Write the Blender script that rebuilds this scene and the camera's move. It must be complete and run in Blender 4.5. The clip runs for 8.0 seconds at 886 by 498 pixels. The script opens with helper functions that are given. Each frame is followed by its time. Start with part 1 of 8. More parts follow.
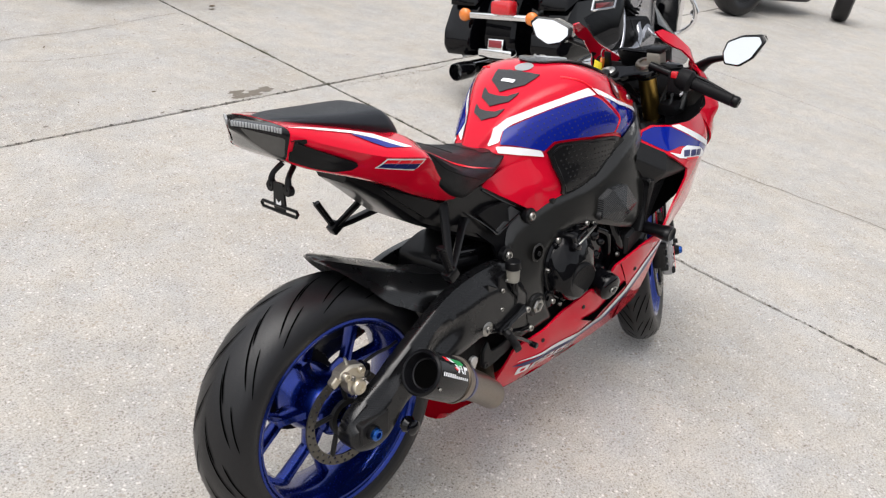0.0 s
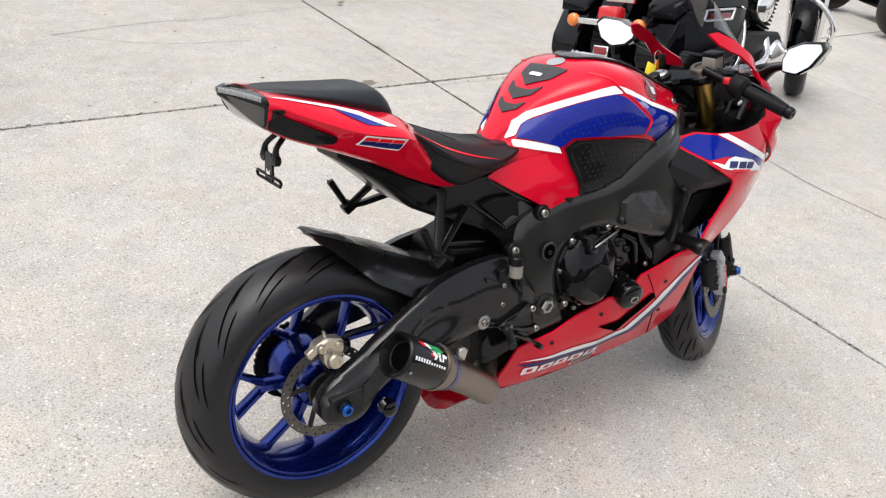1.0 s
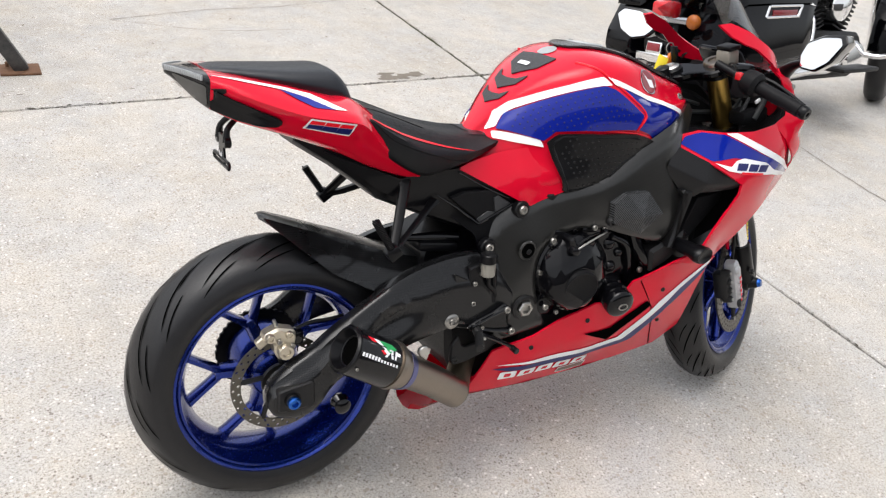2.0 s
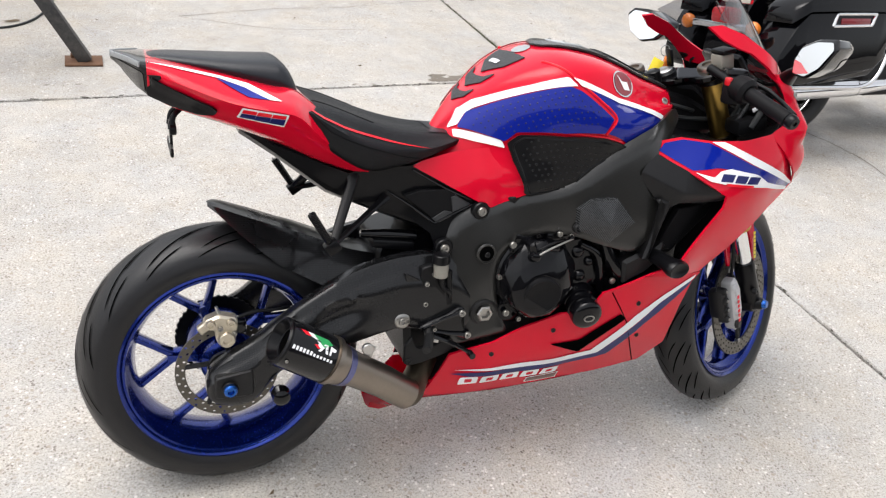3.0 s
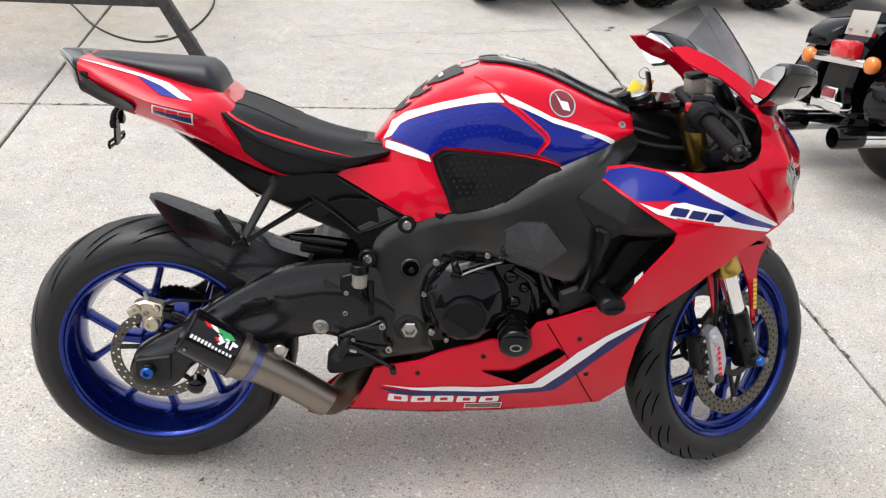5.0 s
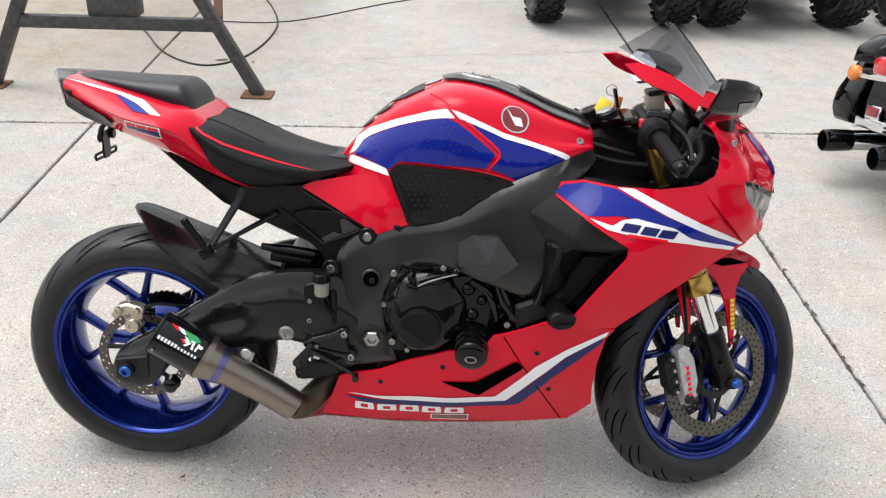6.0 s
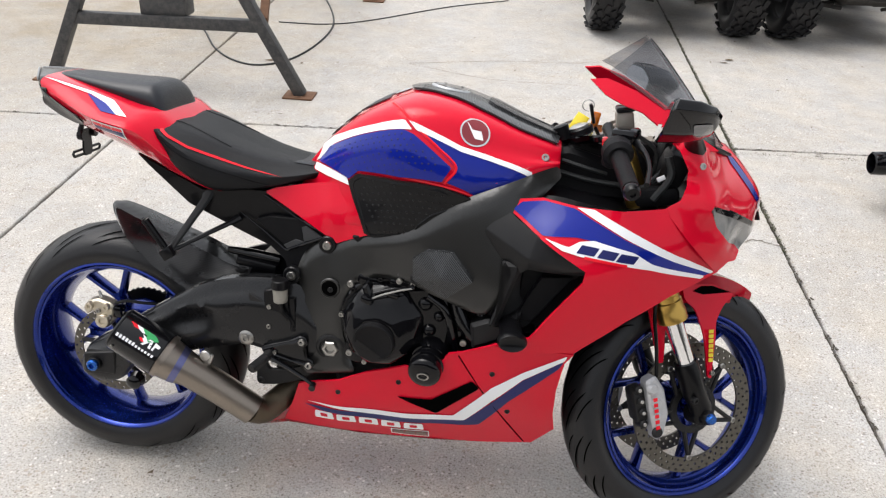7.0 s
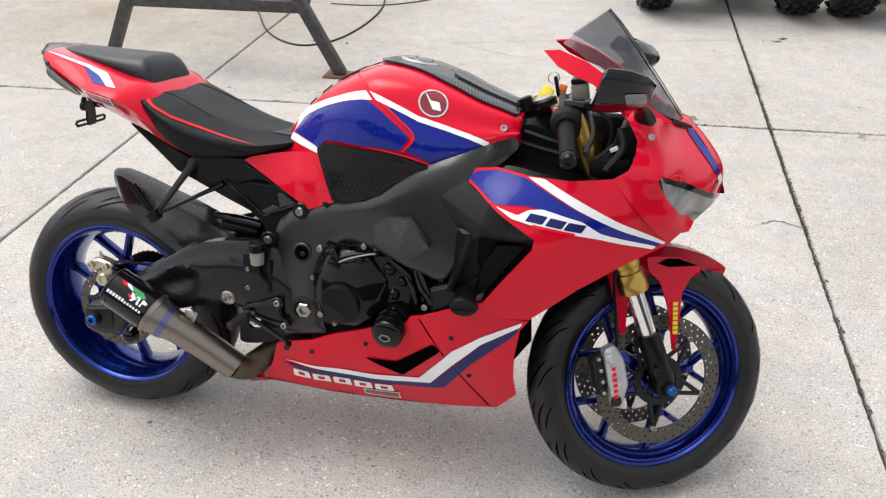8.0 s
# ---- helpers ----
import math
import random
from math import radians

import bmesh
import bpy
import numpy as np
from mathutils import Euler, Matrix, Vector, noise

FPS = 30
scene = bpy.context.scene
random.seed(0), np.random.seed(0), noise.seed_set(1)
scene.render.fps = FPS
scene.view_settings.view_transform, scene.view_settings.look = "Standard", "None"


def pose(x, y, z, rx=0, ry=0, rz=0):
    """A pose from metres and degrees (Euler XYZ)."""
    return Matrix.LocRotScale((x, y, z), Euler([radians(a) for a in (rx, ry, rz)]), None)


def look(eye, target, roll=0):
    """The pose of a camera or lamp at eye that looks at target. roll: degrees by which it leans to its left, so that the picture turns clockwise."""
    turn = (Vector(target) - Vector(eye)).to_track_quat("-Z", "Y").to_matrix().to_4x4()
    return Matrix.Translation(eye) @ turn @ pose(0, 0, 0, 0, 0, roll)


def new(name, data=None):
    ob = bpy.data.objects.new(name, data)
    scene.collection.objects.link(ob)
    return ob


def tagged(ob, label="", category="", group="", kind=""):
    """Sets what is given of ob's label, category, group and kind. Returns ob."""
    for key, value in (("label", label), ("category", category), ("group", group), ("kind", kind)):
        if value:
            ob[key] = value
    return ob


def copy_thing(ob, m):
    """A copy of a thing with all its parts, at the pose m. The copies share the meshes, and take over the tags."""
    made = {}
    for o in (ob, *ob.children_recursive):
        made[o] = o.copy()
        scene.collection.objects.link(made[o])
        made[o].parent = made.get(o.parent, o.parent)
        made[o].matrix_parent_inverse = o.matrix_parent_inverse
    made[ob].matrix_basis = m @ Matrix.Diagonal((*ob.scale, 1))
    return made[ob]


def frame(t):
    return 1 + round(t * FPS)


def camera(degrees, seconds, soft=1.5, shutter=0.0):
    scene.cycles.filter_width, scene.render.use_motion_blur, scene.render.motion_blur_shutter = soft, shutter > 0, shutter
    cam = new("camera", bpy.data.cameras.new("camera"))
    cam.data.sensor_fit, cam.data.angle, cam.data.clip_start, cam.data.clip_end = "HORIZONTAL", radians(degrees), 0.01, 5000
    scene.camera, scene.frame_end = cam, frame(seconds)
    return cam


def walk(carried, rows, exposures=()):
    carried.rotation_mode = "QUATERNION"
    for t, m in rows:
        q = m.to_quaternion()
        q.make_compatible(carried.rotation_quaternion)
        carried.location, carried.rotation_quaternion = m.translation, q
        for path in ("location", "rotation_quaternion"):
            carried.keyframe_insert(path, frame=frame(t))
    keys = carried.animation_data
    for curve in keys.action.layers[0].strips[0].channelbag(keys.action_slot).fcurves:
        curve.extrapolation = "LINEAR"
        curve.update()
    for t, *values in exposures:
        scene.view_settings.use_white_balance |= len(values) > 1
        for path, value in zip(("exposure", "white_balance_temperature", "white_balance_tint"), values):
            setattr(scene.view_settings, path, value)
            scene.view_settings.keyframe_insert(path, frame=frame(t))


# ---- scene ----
from mathutils.bvhtree import BVHTree

# the camera, carried round the machine from its tail to its nose
cam = camera(57.4, 8.0, soft=1.25)
PATH = [
    (0, (-1.007, -0.981, 1.536), (0.389, 0.083, 0.577), 10.8),
    (0.5, (-0.885, -1.082, 1.533), (0.389, 0.115, 0.56), 10.9),
    (1, (-0.766, -1.221, 1.541), (0.373, 0.088, 0.546), 10.7),
    (1.5, (-0.638, -1.279, 1.531), (0.408, 0.091, 0.516), 10.1),
    (3, (-0.189, -1.43, 1.548), (0.547, 0.102, 0.493), 8.8),
    (3.5, (-0.029, -1.534, 1.556), (0.569, 0.062, 0.51), 6.7),
    (4, (0.113, -1.558, 1.544), (0.624, 0.076, 0.509), 6.4),
    (5.5, (0.547, -1.592, 1.579), (0.691, 0.114, 0.545), 4.2),
    (6, (0.692, -1.634, 1.587), (0.735, 0.093, 0.579), 2.8),
    (6.5, (0.812, -1.603, 1.577), (0.769, 0.129, 0.577), 3.2),
    (7, (0.957, -1.572, 1.597), (0.803, 0.148, 0.588), 2.4),
    (7.5, (1.106, -1.578, 1.604), (0.851, 0.124, 0.583), 1.0),
    (8, (1.226, -1.605, 1.602), (0.882, 0.065, 0.556), 0.2),
]
walk(cam, [(t, look(eye, target, roll)) for t, eye, target, roll in PATH], [(0, 0.35), (0.5, 0.42), (1, 0.48), (1.5, 0.52), (3, 0.59), (4, 0.59), (5.5, 0.56), (8, 0.55)])

# ---- daylight: a bright, even, cloudy sky, and a broad soft sun behind thin cloud ----
SUN_HEIGHT, SUN_TURN = 70.0, -75.0
world = bpy.data.worlds.new("sky")
scene.world = world
world.use_nodes = True
wn, wl = world.node_tree.nodes, world.node_tree.links
wn.clear()
sky = wn.new("ShaderNodeTexSky")
sky.sky_type, sky.sun_disc = "NISHITA", False
sky.sun_elevation, sky.sun_rotation = radians(SUN_HEIGHT), radians(SUN_TURN)
sky.air_density, sky.dust_density, sky.ozone_density = 1.0, 4.0, 1.0
grey = wn.new("ShaderNodeHueSaturation")
grey.inputs["Saturation"].default_value = 0.2
back = wn.new("ShaderNodeBackground")
back.inputs["Strength"].default_value = 0.190
world_out = wn.new("ShaderNodeOutputWorld")
wl.new(sky.outputs[0], grey.inputs["Color"])
wl.new(grey.outputs[0], back.inputs["Color"])
wl.new(back.outputs[0], world_out.inputs["Surface"])

sun_lamp = bpy.data.lights.new("sun", "SUN")
sun_lamp.energy, sun_lamp.angle, sun_lamp.color = 0.72, radians(50), (1.0, 0.97, 0.95)
sun = new("sun", sun_lamp)
away = Vector((math.sin(radians(SUN_TURN)) * math.cos(radians(SUN_HEIGHT)), math.cos(radians(SUN_TURN)) * math.cos(radians(SUN_HEIGHT)), math.sin(radians(SUN_HEIGHT))))
sun.matrix_world = look(away * 30, (0, 0, 0))


# ---- materials ----
def nodes_of(name):
    m = bpy.data.materials.new(name)
    m.use_nodes = True
    nt = m.node_tree
    return m, nt, nt.nodes["Principled BSDF"]


def add(nt, kind, **settings):
    n = nt.nodes.new(kind)
    for key, value in settings.items():
        n.inputs[key].default_value = value
    return n


def noise_node(nt, scale, detail=4.0, rough=0.6, coord=None):
    n = add(nt, "ShaderNodeTexNoise", Scale=scale, Detail=detail, Roughness=rough)
    if coord:
        nt.links.new(coord, n.inputs["Vector"])
    return n


def ramp_node(nt, source, stops):
    r = nt.nodes.new("ShaderNodeValToRGB")
    el = r.color_ramp.elements
    el[0].position, el[0].color = stops[0][0], (*stops[0][1], 1)
    el[1].position, el[1].color = stops[-1][0], (*stops[-1][1], 1)
    for pos, col in stops[1:-1]:
        e = el.new(pos)
        e.color = (*col, 1)
    nt.links.new(source, r.inputs[0])
    return r


def grey3(v):
    return (v, v, v)


def mix_node(nt, a, b, fac, blend="MIX"):
    """Colours a and b (sockets or tuples), mixed by fac (socket or number)."""
    n = nt.nodes.new("ShaderNodeMix")
    n.data_type, n.blend_type = "RGBA", blend
    for socket, value in ((n.inputs[6], a), (n.inputs[7], b), (n.inputs[0], fac)):
        if isinstance(value, bpy.types.NodeSocket):
            nt.links.new(value, socket)
        else:
            socket.default_value = (*value, 1) if isinstance(value, tuple) else value
    return n.outputs[2]


def mat(name, color, rough=0.5, metal=0.0, coat=0.0, var=0.12, scale=9.0, bump=0.0, bscale=300.0, dust=0.0, spec=0.5, ior=1.5, rvar=0.1, cior=1.5):
    """A surface with two scales of colour change, uneven gloss, fine relief and settled dust."""
    m, nt, b = nodes_of(name)
    co = nt.nodes.new("ShaderNodeTexCoord").outputs["Object"]
    big, fine = noise_node(nt, scale, 3, 0.6, co), noise_node(nt, scale * 14, 4, 0.65, co)
    dark, light = tuple(c * (1 - var) for c in color), tuple(min(1, c * (1 + var)) for c in color)
    c1 = mix_node(nt, dark, light, big.outputs["Fac"])
    c2 = mix_node(nt, c1, tuple(c * (1 - 0.6 * var) for c in color), fine.outputs["Fac"])
    if dust:
        patch = ramp_node(nt, noise_node(nt, scale * 2.3, 6, 0.7, co).outputs["Fac"], [(0.35, grey3(0)), (0.8, grey3(dust))])
        c2 = mix_node(nt, c2, (0.33, 0.30, 0.26), patch.outputs[0])
    nt.links.new(c2, b.inputs["Base Color"])
    r = ramp_node(nt, fine.outputs["Fac"], [(0.3, grey3(max(0.02, rough - rvar * rough))), (0.75, grey3(min(1, rough + rvar * rough + dust * 0.3)))])
    nt.links.new(r.outputs[0], b.inputs["Roughness"])
    b.inputs["Metallic"].default_value = metal
    b.inputs["Specular IOR Level"].default_value = spec
    b.inputs["IOR"].default_value = ior
    b.inputs["Coat Weight"].default_value = coat
    b.inputs["Coat Roughness"].default_value = 0.025
    b.inputs["Coat IOR"].default_value = cior
    if bump:
        bn = add(nt, "ShaderNodeBump", Strength=bump, Distance=0.002)
        nt.links.new(noise_node(nt, bscale, 3, 0.6, co).outputs["Fac"], bn.inputs["Height"])
        nt.links.new(bn.outputs[0], b.inputs["Normal"])
    return m


def carbon(name, a, b_col, scale, rough, coat, bump=0.15, ribbed=False, cior=1.35, crough=0.06):
    """Woven carbon fibre under lacquer: two crossing sets of fine bands."""
    m, nt, b = nodes_of(name)
    co = nt.nodes.new("ShaderNodeTexCoord").outputs["Object"]
    mp = add(nt, "ShaderNodeMapping")
    mp.inputs["Rotation"].default_value = (0, -0.85 if ribbed else 0.6, 0)
    nt.links.new(co, mp.inputs["Vector"])
    waves = []
    for axis in ("X", "Z"):
        w = add(nt, "ShaderNodeTexWave", Scale=scale, Distortion=0.0)
        w.wave_type, w.bands_direction = "BANDS", axis
        nt.links.new(mp.outputs[0], w.inputs["Vector"])
        waves.append(w)
    weave = waves[1].outputs["Color"] if ribbed else mix_node(nt, waves[0].outputs["Color"], waves[1].outputs["Color"], 1.0, "DIFFERENCE")
    c = ramp_node(nt, weave, [(0.15, a), (0.7, b_col)])
    stain = noise_node(nt, 7, 5, 0.6, co)
    c2 = mix_node(nt, c.outputs[0], tuple(v * 0.7 for v in a), stain.outputs["Fac"])
    nt.links.new(c2, b.inputs["Base Color"])
    r = ramp_node(nt, stain.outputs["Fac"], [(0.3, grey3(rough * 0.8)), (0.8, grey3(rough * 1.25))])
    nt.links.new(r.outputs[0], b.inputs["Roughness"])
    b.inputs["Coat Weight"].default_value, b.inputs["Coat Roughness"].default_value, b.inputs["Coat IOR"].default_value = coat, crough, cior
    b.inputs["Specular IOR Level"].default_value = 0.2
    bn = add(nt, "ShaderNodeBump", Strength=bump, Distance=0.0006)
    nt.links.new(weave, bn.inputs["Height"])
    nt.links.new(bn.outputs[0], b.inputs["Normal"])
    return m


def concrete(name):
    """Worn broom-finished concrete: pale paste, sand and small stones worn bare, stains, tyre dirt, painted shade by
    the rack.
    """
    m, nt, b = nodes_of(name)
    co = nt.nodes.new("ShaderNodeNewGeometry").outputs["Position"]
    rnd = nt.nodes.new("ShaderNodeObjectInfo").outputs["Random"]
    base = ramp_node(nt, noise_node(nt, 1.3, 8, 0.62, co).outputs["Fac"], [(0.25, (0.400, 0.378, 0.347)), (0.5, (0.455, 0.432, 0.400)), (0.78, (0.497, 0.474, 0.443))])
    slab = ramp_node(nt, rnd, [(0.0, grey3(0.93)), (1.0, grey3(1.0))])
    c = mix_node(nt, base.outputs[0], slab.outputs[0], 1.0, "MULTIPLY")
    blotch = ramp_node(nt, noise_node(nt, 7, 6, 0.7, co).outputs["Fac"], [(0.36, grey3(0.90)), (0.62, grey3(1.03))])
    c = mix_node(nt, c, blotch.outputs[0], 1.0, "MULTIPLY")
    drift = ramp_node(nt, noise_node(nt, 3.7, 5, 0.65, co).outputs["Fac"], [(0.35, (0.965, 0.985, 1.02)), (0.65, (1.03, 1.0, 0.955))])
    c = mix_node(nt, c, drift.outputs[0], 1.0, "MULTIPLY")
    sand = ramp_node(nt, noise_node(nt, 165, 2, 0.8, co).outputs["Fac"], [(0.34, grey3(0.36)), (0.46, grey3(0.93)), (0.56, grey3(1.03)), (0.68, grey3(1.42))])
    c = mix_node(nt, c, sand.outputs[0], 0.66, "MULTIPLY")
    worn = ramp_node(nt, noise_node(nt, 2.1, 4, 0.6, co).outputs["Fac"], [(0.35, grey3(0.55)), (0.65, grey3(1.0))])
    for scale, cut, col, amount in ((85, 0.18, (0.15, 0.125, 0.105), 0.9), (60, 0.15, (0.78, 0.75, 0.71), 0.75), (140, 0.20, (0.22, 0.185, 0.155), 0.8), (44, 0.17, (0.30, 0.25, 0.20), 0.75)):
        v = add(nt, "ShaderNodeTexVoronoi", Scale=scale, Randomness=1.0)
        nt.links.new(co, v.inputs["Vector"])
        spot = ramp_node(nt, v.outputs["Distance"], [(cut, grey3(amount)), (cut + 0.14, grey3(0))])
        some = ramp_node(nt, noise_node(nt, scale * 0.31, 2, 0.5, co).outputs["Fac"], [(0.45, grey3(0)), (0.58, grey3(1))])
        f = mix_node(nt, spot.outputs[0], some.outputs[0], 1.0, "MULTIPLY")
        f = mix_node(nt, f, worn.outputs[0], 1.0, "MULTIPLY")
        c = mix_node(nt, c, col, f)
    # tan rust stain round the rack, with the shade under it painted in
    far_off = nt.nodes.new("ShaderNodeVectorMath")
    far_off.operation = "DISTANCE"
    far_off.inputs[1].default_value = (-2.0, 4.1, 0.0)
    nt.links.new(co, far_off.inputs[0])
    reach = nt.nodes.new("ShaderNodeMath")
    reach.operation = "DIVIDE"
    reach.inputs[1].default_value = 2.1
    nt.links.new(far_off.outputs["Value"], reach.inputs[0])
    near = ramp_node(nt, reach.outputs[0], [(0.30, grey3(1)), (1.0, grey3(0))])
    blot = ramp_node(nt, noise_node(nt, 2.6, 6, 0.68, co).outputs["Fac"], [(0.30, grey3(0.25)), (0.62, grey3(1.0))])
    rust_shade = mix_node(nt, near.outputs[0], blot.outputs[0], 1.0, "MULTIPLY")
    c = mix_node(nt, c, mix_node(nt, c, (0.72, 0.66, 0.56), 1.0, "MULTIPLY"), rust_shade)
    nt.links.new(c, b.inputs["Base Color"])
    b.inputs["Roughness"].default_value = 0.85
    b.inputs["Specular IOR Level"].default_value = 0.25
    bn = add(nt, "ShaderNodeBump", Strength=0.5, Distance=0.004)
    h = mix_node(nt, noise_node(nt, 150, 4, 0.7, co).outputs["Color"], noise_node(nt, 14, 4, 0.6, co).outputs["Color"], 0.35)
    nt.links.new(h, bn.inputs["Height"])
    nt.links.new(bn.outputs[0], b.inputs["Normal"])
    return m


def glass(name, tint, rough=0.02, ior=1.45):
    """A thin tinted sheet: light passes straight on, with a glossy face."""
    m, nt, b = nodes_of(name)
    t = add(nt, "ShaderNodeBsdfTransparent")
    t.inputs[0].default_value = (*tint, 1)
    g = add(nt, "ShaderNodeBsdfGlossy", Roughness=rough)
    lw = add(nt, "ShaderNodeLayerWeight", Blend=0.5)
    steep = nt.nodes.new("ShaderNodeMath")
    steep.operation = "POWER"
    steep.inputs[1].default_value = 3.5
    nt.links.new(lw.outputs["Facing"], steep.inputs[0])
    face = ((ior - 1) / (ior + 1)) ** 2 * 2
    gloss = nt.nodes.new("ShaderNodeMath")
    gloss.operation = "MULTIPLY_ADD"
    gloss.inputs[1].default_value, gloss.inputs[2].default_value = 0.75 - face, face
    nt.links.new(steep.outputs[0], gloss.inputs[0])
    mx = nt.nodes.new("ShaderNodeMixShader")
    nt.links.new(gloss.outputs[0], mx.inputs[0])
    nt.links.new(t.outputs[0], mx.inputs[1])
    nt.links.new(g.outputs[0], mx.inputs[2])
    nt.links.new(mx.outputs[0], nt.nodes["Material Output"].inputs["Surface"])
    return m


